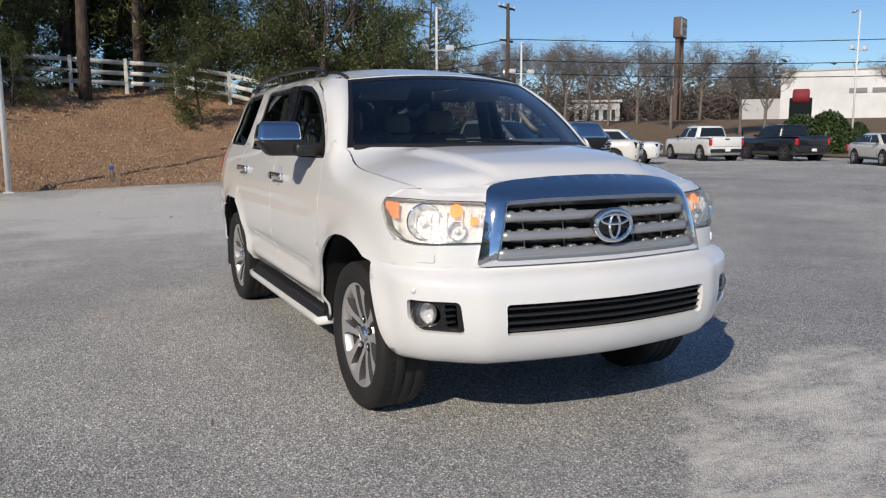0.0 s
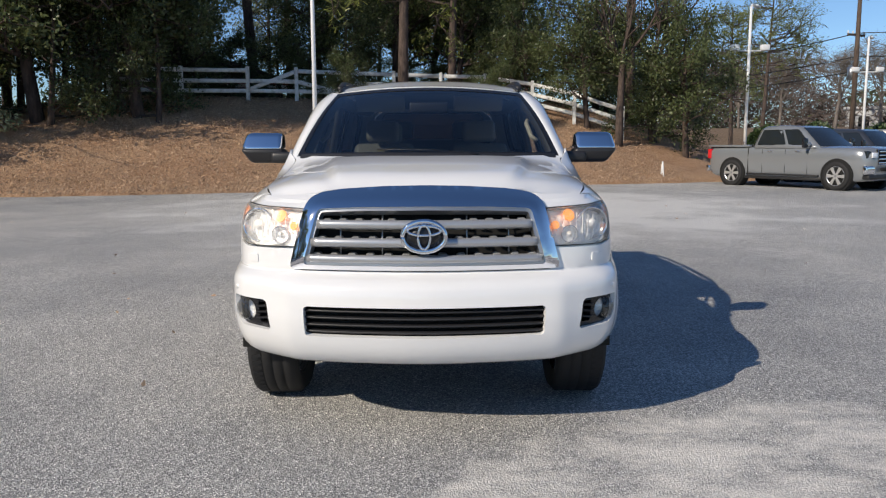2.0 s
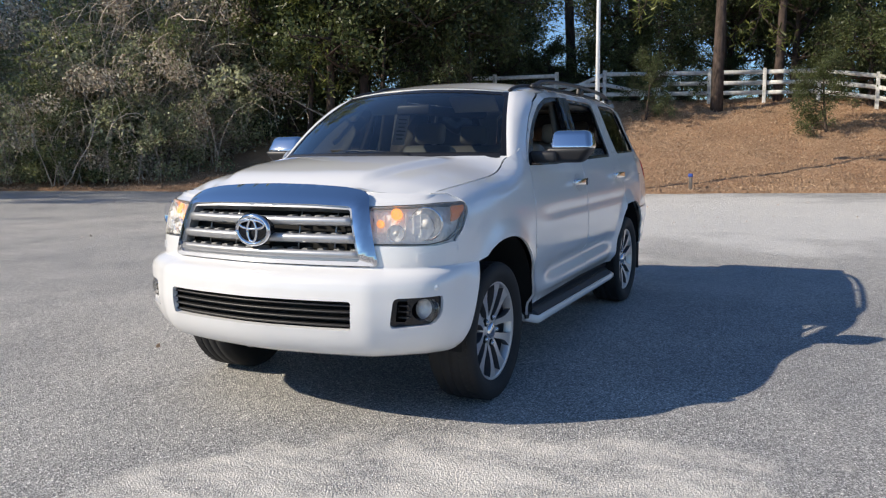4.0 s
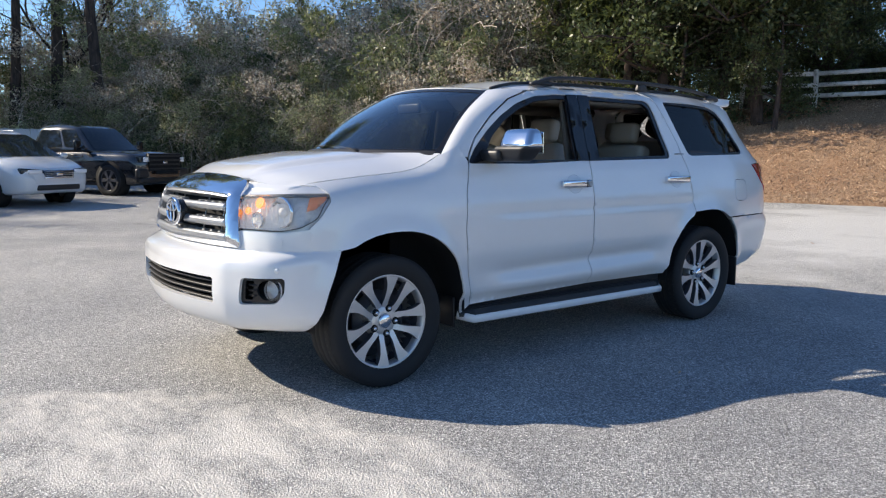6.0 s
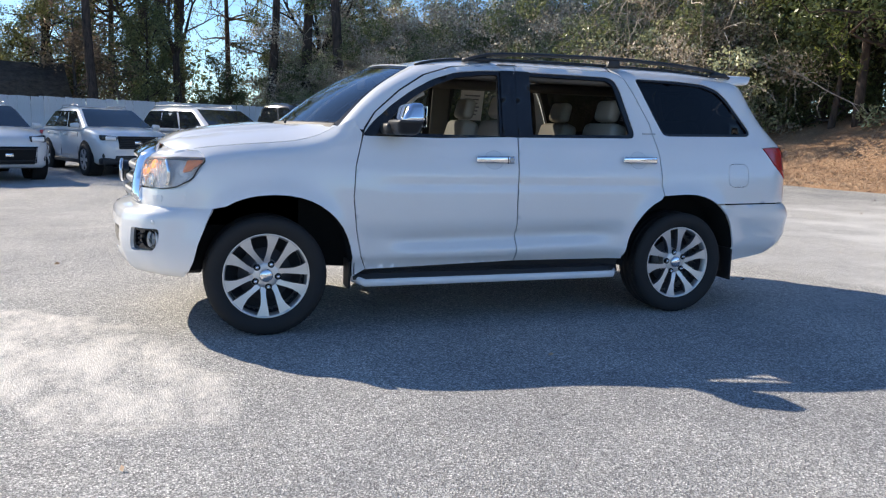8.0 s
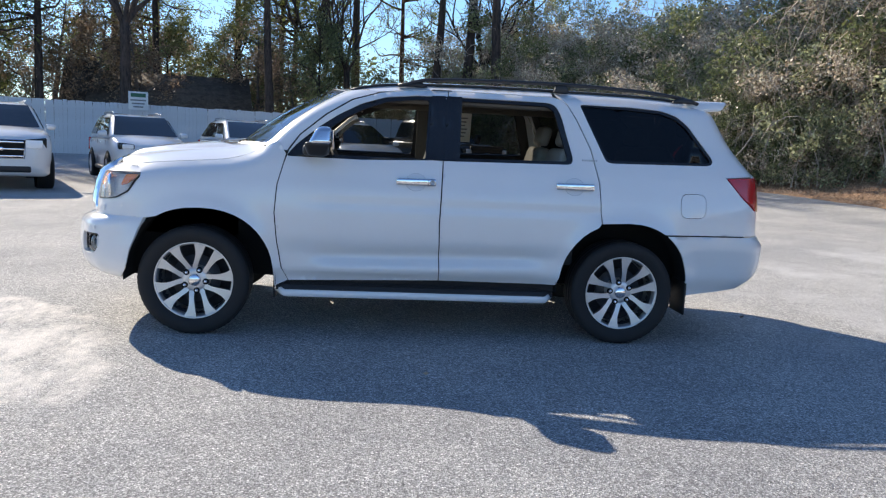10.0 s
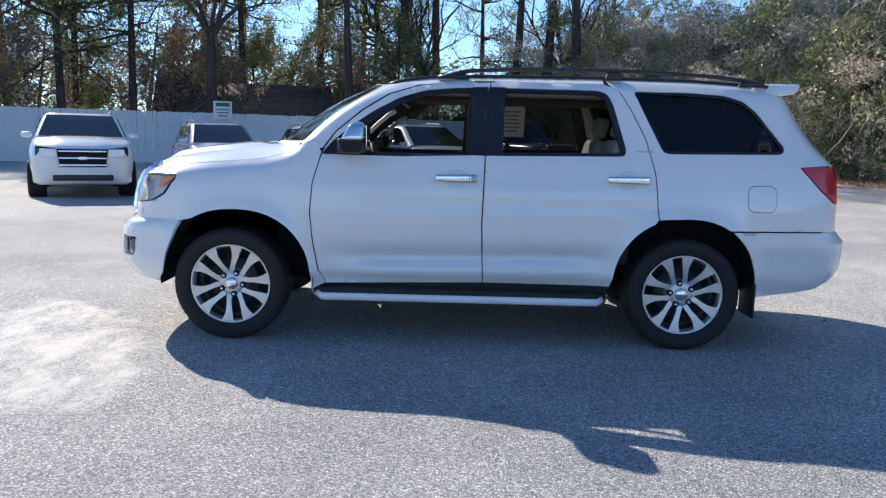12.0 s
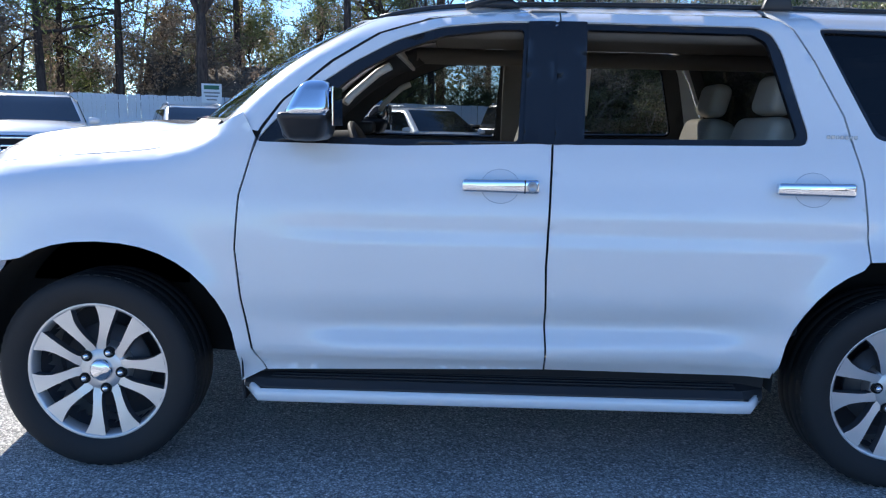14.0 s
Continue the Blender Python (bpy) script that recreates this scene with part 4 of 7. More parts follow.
# face below the headlamps, and the headlamps
for s in (-1, 1):
    F = face(s)
    u0, u1 = uf_of_y(0.60), uf_of_d(-2.04 + 2.37)
    body_panel("lamp_filler", [(u0, 0.775), (u1 + 0.06, 0.80), (u1 + 0.012, 0.945), (u1 - 0.05, 0.94), (u1 - 0.13, 0.929), (u0 - 0.01, 0.929)], F, flip=s > 0)
    part("washer_cover", sheet(rounded([(0.835, 0.852), (0.915, 0.852), (0.915, 0.892), (0.835, 0.892)], 0.01), F, 0.03, (), 0.006, s > 0, -0.005), M_WHITE, suv)
    ut = uf_of_d(-1.925 + 2.325)
    LAMP = [(uf_of_y(0.588), 1.112), (u0 - 0.008, 0.936), (u1 - 0.15, 0.934), (u1 - 0.05, 0.95), (u1 + 0.035, 0.998), (ut - 0.012, 1.075), (ut + 0.006, 1.112), (ut - 0.005, 1.128), (u1 - 0.1, 1.128)]
    L = rounded(LAMP, 0.02)
    lamp = part("headlamp", sheet(shrink(L, -0.002), F, 0.04, (), 0.02, s > 0, 0.04), M_REFLECTOR, suv, "clear halogen headlamp with amber corners")
    part("lens", sheet(shrink(L, 0.003), F, 0.04, (), 0.006, s > 0, -0.002), G_LENS, lamp, "slightly hazy clear lens").visible_shadow = False
    part("lamp_backing", sheet(shrink(L, -0.05), F, 0.04, [shrink(L, 0.0)], 0, s > 0, 0.02), M_WHITE, lamp)
    leant = lambda u, z, F=F: (F(u, z)[0] + 0.055 * smooth(z, 1.122, 1.175), *F(u, z)[1:])
    body_panel("bonnet_edge", [(uf_of_y(0.55), 1.115), (u1 - 0.1, 1.132), (ut - 0.005, 1.132), (ut - 0.03, 1.152), (u1, 1.166), (uf_of_y(0.56), 1.182), (uf_of_y(0.46), 1.188)], leant, flip=s > 0, gap=0.001, back=0.005)
    part("lamp_edge", sheet(shrink(L, -0.002), F, 0.04, [shrink(L, 0.002)], 0.02, s > 0, 0.002), M_BLACK, lamp)
    part("side_marker", sheet(rounded([(ut - 0.10, 1.112), (ut - 0.105, 1.035), (ut - 0.06, 1.045), (ut - 0.014, 1.09), (ut - 0.008, 1.116)], 0.01), F, 0.03, (), 0.01, s > 0, 0.006), M_AMBER, lamp, "amber side marker")
    for tu, tz, tr in ((u0 + 0.042, 1.035, 0.020), (u0 + 0.125, 1.082, 0.030)):
        part("turn_signal", sheet([(tu + tr * math.cos(a), tz + tr * math.sin(a)) for a in np.linspace(0, 2 * math.pi, 14, endpoint=False)], F, 0.03, (), 0.012, s > 0, 0.012), M_AMBERLIT, lamp, "lit amber turn signal")
    for uu, zz, r in ((u0 + 0.12, 0.985, 0.040), (u0 + 0.265, 1.028, 0.076)):
        x, y, z = (float(v) for v in F(uu, zz))
        aim = Matrix.Translation((x + 0.036, y - s * 0.012, z)) @ Matrix.Rotation(radians(90 - s * 14), 4, "Z")
        part("lamp_bowl", move(lathe([(0.012, -0.03), (r * 0.6, -0.022), (r, 0.012), (r * 1.06, 0.02), (r * 1.1, 0.005)], 26), aim), M_CHROME, lamp)
        part("lamp_bulb", move(lathe([(0.0, 0.022), (r * 0.3, 0.016), (r * 0.36, 0.0), (r * 0.3, -0.02)], 18), aim), M_REFLECTOR, lamp)
    for k in range(9):
        x, y, z = (float(v) for v in F(u0 + 0.02 + 0.036 * k, 1.02))
        part("reflector_flute", rbox((0.008, 0.004, 0.13 - 0.008 * abs(k - 4)), (x + 0.034, y - s * 0.008, z), 0.001, 1), M_REFLECTOR, lamp)

# grille: chrome surround, bars, teeth and an oval badge


def grille_x(y, z):
    return XF(np.asarray(z) * 1.0) + np.interp(np.abs(y), _yf[:900], _d[:900])


def gface(y, z):
    y, z = np.asarray(y, float), np.asarray(z, float)
    return grille_x(y, z) - 0.035, y, z


G_OUT = rounded([(-0.648, 0.832), (0.648, 0.832), (0.632, 0.90), (0.585, 1.09), (0.572, 1.135), (0.55, 1.168), (0.505, 1.19), (0.40, 1.206), (0.2, 1.218), (0, 1.222), (-0.2, 1.218), (-0.40, 1.206), (-0.505, 1.19), (-0.55, 1.168), (-0.572, 1.135), (-0.585, 1.09), (-0.632, 0.90)], 0.03)
G_IN = rounded([(-0.575, 0.856), (0.575, 0.856), (0.505, 1.118), (0.3, 1.127), (0, 1.13), (-0.3, 1.127), (-0.505, 1.118)], 0.025)


def crowned(y, z):
    """Chrome frame: rounded across its width, leaning back at the top."""
    x, y, z = gface(y, z)
    p = np.stack((np.ravel(y), np.ravel(z)), 1)
    w = near(p, np.asarray(G_OUT)) / 0.07
    lift = 0.032 * np.sin(np.clip(w, 0, 1) * math.pi * 0.62)
    return x - lift.reshape(np.shape(y)) + 0.02 + 0.030 * smooth(z, 1.12, 1.22), y, z


surround = part("grille_surround", sheet(G_OUT, crowned, 0.022, [G_IN], 0.06, True), M_CHROME, suv, "bright chrome grille surround")
part("inner_frame", sheet(shrink(G_IN, -0.004), gface, 0.03, [shrink(G_IN, 0.016)], 0.05, True, 0.004), M_SATIN, surround)
part("grille_back", sheet(shrink(G_IN, -0.01), gface, 0.08, (), 0, True, 0.10), M_VOID, surround)


M_BAR = mat("grey_bar_plastic", (0.46, 0.465, 0.475), 0.30, 0.6)
M_TOOTH = mat("satin_tooth_plastic", (0.34, 0.345, 0.35), 0.4, 0.4)


def half_width(z):
    return 0.568 - (z - 0.868) * 0.076 / 0.244


for z, h in ((1.045, 0.023), (0.962, 0.023), (0.885, 0.022)):
    ys = np.linspace(-half_width(z) + 0.006, half_width(z) - 0.006, 34)
    x = grille_x(ys, np.full(34, z)) - 0.022
    part("grille_bar", tube_mesh("grille_bar", np.stack((x, ys, np.full(34, z)), 1), [(0.02, h)] * 34, 10), M_BAR, surround, "satin grey grille bar")
    for k, y in enumerate(np.linspace(-half_width(z) + 0.05, half_width(z) - 0.05, 13)):
        if abs(y) < 0.09 and z > 0.9:
            continue
        xx = float(grille_x(y, z + 0.02)) + 0.022
        part("grille_tooth", rbox((0.05, 0.046, 0.014), (xx, float(y), z + 0.018), 0.004, 1, lambda c: (c.x, c.y * (1 if c.z < 0 else 0.72), c.z)), M_TOOTH, surround)
for y in (-0.40, -0.2, 0.2, 0.40):
    part("grille_strut", tube_mesh("grille_strut", [(float(grille_x(y, z)) + 0.03, y, z) for z in (0.87, 0.95, 1.04, 1.12)], [0.004] * 4, 6), M_SATIN, surround)


def ring(rx, rz, w, at, n=40, taper=1.0):
    pts = [(at[0] - 0.0, at[1] + rx * math.cos(a), at[2] + rz * math.sin(a)) for a in np.linspace(0, 2 * math.pi, n)]
    return tube_mesh("ring", pts, [w] * n, 8)


badge_back = part("badge_plate", move(lathe([(0.0, 0.0), (0.99, 0.0), (1.0, 0.02), (1.0, 0.05)], 36, "x"), Matrix.Translation((-2.43, 0, 0.998)) @ Matrix.Diagonal((1, 0.098, 0.07, 1))), M_GLOSSBLACK, surround, "oval badge with chrome rings")
part("badge_ring", ring(0.098, 0.070, 0.0125, (-2.43, 0, 0.998)), M_CHROME, badge_back)
part("badge_oval", ring(0.028, 0.055, 0.0075, (-2.437, 0, 0.996)), M_CHROME, badge_back)
part("badge_oval", ring(0.076, 0.022, 0.0075, (-2.437, 0, 1.026)), M_CHROME, badge_back)
# bonnet lip rubber under the chrome
for s in (-1, 1):
    part("wiper_arm", tube_mesh("wiper_arm", [(-1.345, s * 0.05 - 0.25, 1.36), (-1.30, s * 0.05 + 0.05, 1.385), (-1.29, s * 0.05 + 0.25, 1.39)], [0.008, 0.007, 0.005], 6), M_BLACK, suv)
part("cowl", sheet([(-0.97, -0.03), (0.97, -0.03), (0.97, 0.05), (-0.97, 0.05)], lambda b, t: tuple(v + o for v, o in zip(screen(b, t), (-0.025, 0, -0.012))), 0.06, (), 0.01, True), M_BLACK, suv)

# wing mirrors
for s in (-1, 1):
    def cap(c, s=s):
        up = c.z > 0
        return (c.x + (0.06 if up and c.x < 0 else 0), c.y * (0.86 if up else 1) - (s * 0.012 if up else 0), c.z)
    m = part("wing_mirror", rbox((0.160, 0.285, 0.122), (-0.685, s * 1.115, 1.438), 0.036, 6, cap), M_CHROME, suv, "chrome wing mirror cap")
    part("mirror_base", rbox((0.185, 0.292, 0.095), (-0.70, s * 1.11, 1.345), 0.03, 4, lambda c: (c.x * (0.7 if c.z < 0 else 1), c.y * (0.8 if c.z < 0 else 1) - (s * 0.04 if c.z < 0 else 0), c.z)), M_BLACK, m, "black mirror base")
    part("mirror_arm", rbox((0.14, 0.20, 0.075), (-0.74, s * 0.945, 1.335), 0.025, 3), M_BLACK, m)
    part("mirror_glass", rbox((0.006, 0.215, 0.13), (-0.597, s * 1.115, 1.415), 0.002, 1), M_CHROME, m)


# wheels, all four alike
def make_wheel():
    rimob = part("wheel", lathe([(0.245, -0.10), (0.25, 0.05), (0.258, 0.10), (0.272, 0.112), (0.276, 0.106), (0.276, 0.09), (0.262, -0.11)], 56), M_ALU, None, "ten-spoke alloy wheel")
    prof = [(0.262, 0.10), (0.285, 0.122), (0.316, 0.134), (0.350, 0.136), (0.373, 0.126), (0.383, 0.105), (0.3845, 0.06), (0.379, 0.055), (0.3845, 0.05), (0.3855, 0.003), (0.379, 0.0), (0.3855, -0.003), (0.3845, -0.05), (0.379, -0.055), (0.3845, -0.06), (0.383, -0.105), (0.350, -0.136), (0.262, -0.10)]
    part("tyre", lathe(prof, 72), M_RUBBER, rimob, "black road tyre")
    for k in range(60):
        a = 2 * math.pi * k / 60
        part("tread_block", TREAD, M_RUBBER, rimob).matrix_local = Matrix.Rotation(-a, 4, "Y") @ Matrix.Translation((0.3805, 0.083, 0))
    part("brake_disc", lathe([(0.0, -0.01), (0.17, -0.01), (0.172, 0.01), (0.0, 0.012)], 36), M_RIMDARK, rimob)
    part("rim_barrel", lathe([(0.05, -0.09), (0.247, -0.088), (0.249, 0.06)], 40), M_RIMDARK, rimob)
    # five pairs of spokes, each pair parted by a narrow slot that ends at a nut
    for k in range(10):
        mid = math.radians(90 + 72 * (k // 2))
        sg = 1 if k % 2 else -1
        bm = bmesh.new()
        rows = []
        for r, a0, a1, h in ((0.080, 9, 35.5, 0.074), (0.104, 12.2, 32, 0.080), (0.128, 12.0, 27, 0.086), (0.155, 10.8, 24.0, 0.091), (0.19, 9.3, 22.2, 0.096), (0.222, 8.2, 22.8, 0.100), (0.245, 7.7, 24.2, 0.102), (0.264, 7.4, 25.4, 0.104)):
            row = []
            for deg, y in ((a0, h - 0.036), (a0, h), (a1, h), (a1, h - 0.036)):
                aa = mid + sg * math.radians(deg)
                row.append(bm.verts.new((r * math.cos(aa), y, r * math.sin(aa))))
            rows.append(row)
        for p, q in zip(rows, rows[1:]):
            for i in range(3):
                bm.faces.new((p[i], p[i + 1], q[i + 1], q[i]))
        bm.faces.new(rows[-1])
        bmesh.ops.recalc_face_normals(bm, faces=bm.faces[:])
        me = bpy.data.meshes.new("spoke")
        bm.to_mesh(me)
        bm.free()
        me.materials.append(M_RIMDARK)
        me.materials.append(M_ALU)
        for p in me.polygons:
            p.material_index = 1 if abs(p.normal.y) > 0.8 else 0
        part("spoke", me, None, rimob, "machined silver spoke with dark flanks")
    part("hub", lathe([(0.0, 0.075), (0.05, 0.077), (0.092, 0.074), (0.101, 0.055), (0.103, 0.0)], 36), M_ALU, rimob)
    part("centre_cap", lathe([(0.0, 0.098), (0.033, 0.097), (0.042, 0.091), (0.044, 0.075)], 30), M_CHROME, rimob, "chrome centre cap")
    for k in range(5):
        a = math.radians(90 + 72 * k)
        nut = move(lathe([(0.0, 0.093), (0.009, 0.093), (0.0115, 0.088), (0.0115, 0.07)], 10), Matrix.Translation((0.077 * math.cos(a), 0, 0.077 * math.sin(a))))
        part("lug_nut", nut, M_CHROME, rimob)
        # raised black ring that paints the shade of a recess round the nut
        ring_ = move(lathe([(0.0125, 0.0800), (0.0215, 0.0806), (0.0225, 0.070)], 14), Matrix.Translation((0.077 * math.cos(a), 0, 0.077 * math.sin(a))))
        part("nut_recess_shade", ring_, M_VOID, rimob)
    return rimob


_b = rbox((0.008, 0.05, 0.022), (0, 0, 0), 0.0, 1, lambda c: (c.x, c.y, c.z + (0.006 if c.y > 0 else -0.006)))
TREAD = bpy.data.meshes.new("tread_block")
_b.to_mesh(TREAD)
_b.free()
wheel = make_wheel()
TRACK = 0.832
spots = [(-1.55, -1, -25), (1.55, -1, 11), (-1.55, 1, 5), (1.55, 1, 22)]
for i, (x, s, a) in enumerate(spots):
    m = pose(x, s * TRACK, 0.384) @ (Matrix.Identity(4) if s > 0 else Matrix.Rotation(math.pi, 4, "Z")) @ Matrix.Rotation(radians(a), 4, "Y")
    w = wheel if i == 0 else copy_thing(wheel, m)
    w.parent = suv
    w.matrix_basis = m

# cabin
# added near-black filler blocks that stop views through the hull
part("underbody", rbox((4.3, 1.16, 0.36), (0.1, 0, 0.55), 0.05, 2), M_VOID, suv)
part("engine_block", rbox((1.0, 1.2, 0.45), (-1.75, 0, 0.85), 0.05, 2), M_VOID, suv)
part("cabin_floor", rbox((3.4, 1.16, 0.06), (0.7, 0, 0.72), 0.02, 1), M_DASH, suv)
part("dashboard", rbox((0.45, 1.48, 0.42), (-0.93, 0, 1.12), 0.08, 4, lambda c: (c.x + (0.06 if c.z < 0 else 0), c.y, c.z - (0.05 if c.x < 0 else 0))), M_DASH, suv, "dark dashboard")
part("steering_wheel", move(lathe([(0.175 + 0.016 * math.cos(a), 0.016 * math.sin(a)) for a in np.linspace(0, 2 * math.pi, 9)], 30, "x"), pose(-0.56, -0.38, 1.20, 0, -28, 0)), M_DASH, suv)
part("wheel_boss", move(rbox((0.05, 0.30, 0.09), (0, 0, 0), 0.02, 2), pose(-0.58, -0.38, 1.19, 0, -28, 0)), M_DASH, suv)


def car_seat(name, x, y, w, head=True, back_h=0.58, z=0.86):
    st = part(name, rbox((0.50, w, 0.16), (x, y, z), 0.05, 4), M_BEIGE, suv, "beige leather seat")
    part("backrest", move(rbox((0.15, w, back_h), (0, 0, back_h / 2), 0.05, 4, lambda c: (c.x, c.y * (1 if c.z < 0 else 0.86), c.z)), pose(x + 0.22, y, z, 0, 16, 0)), M_BEIGE, st)
    if head:
        heads = (y,) if w < 0.7 else (y - w * 0.3, y + w * 0.3)
        for hy in heads:
            part("headrest", move(rbox((0.10, 0.26, 0.17), (0, 0, back_h + 0.10), 0.04, 4), pose(x + 0.22, hy, z, 0, 14, 0)), M_BEIGE, st)


car_seat("front_seat", -0.12, -0.38, 0.52)
car_seat("front_seat", -0.12, 0.38, 0.52)
car_seat("second_row_seat", 0.80, -0.40, 0.55)
car_seat("second_row_seat", 0.80, 0.40, 0.55)
car_seat("third_row_bench", 1.62, 0.0, 1.10, True, 0.50, 0.98)
part("centre_console", rbox((0.7, 0.24, 0.30), (-0.28, 0, 0.90), 0.04, 3), M_DASH, suv)
part("cabin_mirror", rbox((0.03, 0.26, 0.07), (-0.72, 0.0, 1.66), 0.015, 3), M_BLACK, suv)
for s in (-1, 1):
    part("sun_visor", move(rbox((0.02, 0.34, 0.15), (0, 0, 0), 0.01, 2), pose(-0.47, s * 0.34, 1.70, 0, -48, 0)), M_BEIGE, suv)
    part("grab_handle", tube_mesh("grab_handle", [(-0.62, s * 0.735, 1.44), (-0.60, s * 0.70, 1.47), (-0.50, s * 0.675, 1.56), (-0.45, s * 0.69, 1.585)], [0.016] * 4, 8), M_BEIGE, suv)
    part("pillar_trim", rbox((0.16, 0.04, 0.62), (0.16, s * 0.745, 1.50), 0.015, 2, lambda c: (c.x, c.y - s * (0.06 if c.z > 0 else -0.055), c.z)), M_TRIM, suv)
part("headliner", rbox((2.3, 1.10, 0.02), (0.85, 0, 1.785), 0.008, 1), M_TRIM, suv)
M_THINPAPER = make_leaf("thin_paper", (0.62, 0.61, 0.58), (0.70, 0.69, 0.66), 0.7, 0.2)
# price sheet hung inside a rear side window
sticker = part("window_sheet", move(rbox((0.22, 0.003, 0.27), (0, 0, 0), 0.0, 1), pose(0.475, 0.775, 1.565, 14, 0, 0)), M_THINPAPER, suv, "white printed paper sheet")
for k in range(6):
    part("print_bar", move(rbox((0.15 - 0.02 * (k % 3), 0.002, 0.012), (0, -0.003, 0.09 - 0.034 * k), 0.0, 1), pose(0.475, 0.775, 1.565, 14, 0, 0)), M_INK, sticker)


# ---- ground ----
EDGE = ((24.5, -14), (22, -8), (20.4, -2), (19.3, 0.9), (17.9, 4.6), (16.6, 8.2), (15.7, 11.8), (14.8, 16), (13.9, 20.5), (12.8, 25.5), (10.8, 31), (7.5, 36), (2, 41), (-5, 47), (-26, 66))
EDGE_A = np.array(EDGE, float)


def ground_z(x, y):
    x, y = np.asarray(x, float), np.asarray(y, float)
    return 0.10 * smooth(y, 12, 19) + 0.0 * x


def part_bank(x, y):
    """Distance behind the edge of the paving, and the height of the bank there."""
    p = np.stack((np.ravel(x), np.ravel(y)), 1)
    best = np.full(len(p), 1e9)
    sign = np.ones(len(p))
    for a, b in zip(EDGE_A, EDGE_A[1:]):
        ab = b - a
        t = np.clip(((p - a) @ ab) / (ab @ ab), 0, 1)
        q = p - a - t[:, None] * ab
        d = np.linalg.norm(q, axis=1)
        sg = np.where(ab[0] * (p - a)[:, 1] - ab[1] * (p - a)[:, 0] < 0, 1, -1)
        sign = np.where(d < best, sg, sign)
        best = np.minimum(best, d)
    return (best * sign).reshape(np.shape(x))


def bank_z(x, y):
    d = part_bank(x, y)
    rise = 3.45 * smooth(d, -1.5, 11.5) * (0.25 + 0.75 * smooth(y, -17, -5)) * (1 - 0.45 * smooth(y, 12, 24))
    return ground_z(x, y) + 0.03 + rise + 0.04 * np.sin(np.asarray(x) * 1.9) * np.sin(np.asarray(y) * 1.3 + 1) * smooth(d, 0, 2)


g = np.sign(np.linspace(-1, 1, 141)) * (np.abs(np.linspace(-1, 1, 141)) ** 3.2) * 900
gx, gy = np.meshgrid(g, g)
gz = ground_z(gx, gy)
n = len(g)
verts = np.stack((gx.ravel(), gy.ravel(), gz.ravel()), 1)
faces = [(i * n + j, i * n + j + 1, (i + 1) * n + j + 1, (i + 1) * n + j) for i in range(n - 1) for j in range(n - 1)]
tagged(part("ground", mesh_from("ground", verts, faces), M_ASPHALT), "worn grey asphalt parking lot with pale scuffs", "ground", kind="structure")
# bank: strips running back from the paving's edge
dense = []
for a, b in zip(EDGE_A, EDGE_A[1:]):
    k = max(1, int(np.linalg.norm(b - a) / 0.6))
    dense += [a + (b - a) * i / k for i in range(k)]
dense = np.array(dense)
tan = np.gradient(dense, axis=0)
ker = np.ones(15) / 15
tan = np.stack([np.convolve(np.pad(tan[:, i], 7, mode="edge"), ker, "valid") for i in (0, 1)], 1)
nor = np.stack((tan[:, 1], -tan[:, 0]), 1)
nor /= np.linalg.norm(nor, axis=1)[:, None]
offs = np.concatenate(([-0.12], np.linspace(0, 14, 36), np.linspace(16, 70, 14)))
verts, faces = [], []
wob = rng.normal(0, 0.07, len(dense))
for i, (p, q) in enumerate(zip(dense, nor)):
    for d in offs:
        w = p + q * (d + (wob[i] if d < 1 else 0))
        z = float(bank_z(w[0], w[1])) if d >= 0 else float(ground_z(w[0], w[1])) - 0.02
        verts.append((w[0], w[1], z + (rng.normal(0, 0.02) if 0 < d < 14 else 0)))
k = len(offs)
for i in range(len(dense) - 1):
    for j in range(k - 1):
        faces.append((i * k + j, i * k + j + 1, (i + 1) * k + j + 1, (i + 1) * k + j))
tagged(part("bank", mesh_from("bank", verts, faces), M_STRAW), "bank covered in orange-brown pine straw", "bank", kind="structure")
# dry verge beyond the far edge of the lot, rising to the street
def verge_z(x, y):
    r = np.hypot(np.asarray(x, float) + 5, np.asarray(y, float) - 2)
    return 0.04 + 3.0 * smooth(r, 50, 90) * smooth(-np.asarray(y, float), 2, 22)


vx, vy = np.meshgrid(np.linspace(2, 190, 70), np.linspace(-170, 30, 70))
vz = verge_z(vx, vy)
ok = np.hypot(vx + 5, vy - 2) > 50
idx = np.arange(vx.size).reshape(vx.shape)
faces = [(idx[i, j], idx[i, j + 1], idx[i + 1, j + 1], idx[i + 1, j]) for i in range(69) for j in range(69) if ok[i, j] and ok[i + 1, j]]
tagged(part("verge", mesh_from("verge", np.stack((vx.ravel(), vy.ravel(), vz.ravel()), 1), faces), M_DRYGRASS), "dry brown grass verge beside the lot", "ground", kind="structure")


# ---- parked vehicles ----
def polar(bearing, r, eye=(-5.3, 2.25)):
    a = radians(bearing)
    return eye[0] + r * math.cos(a), eye[1] + r * math.sin(a)


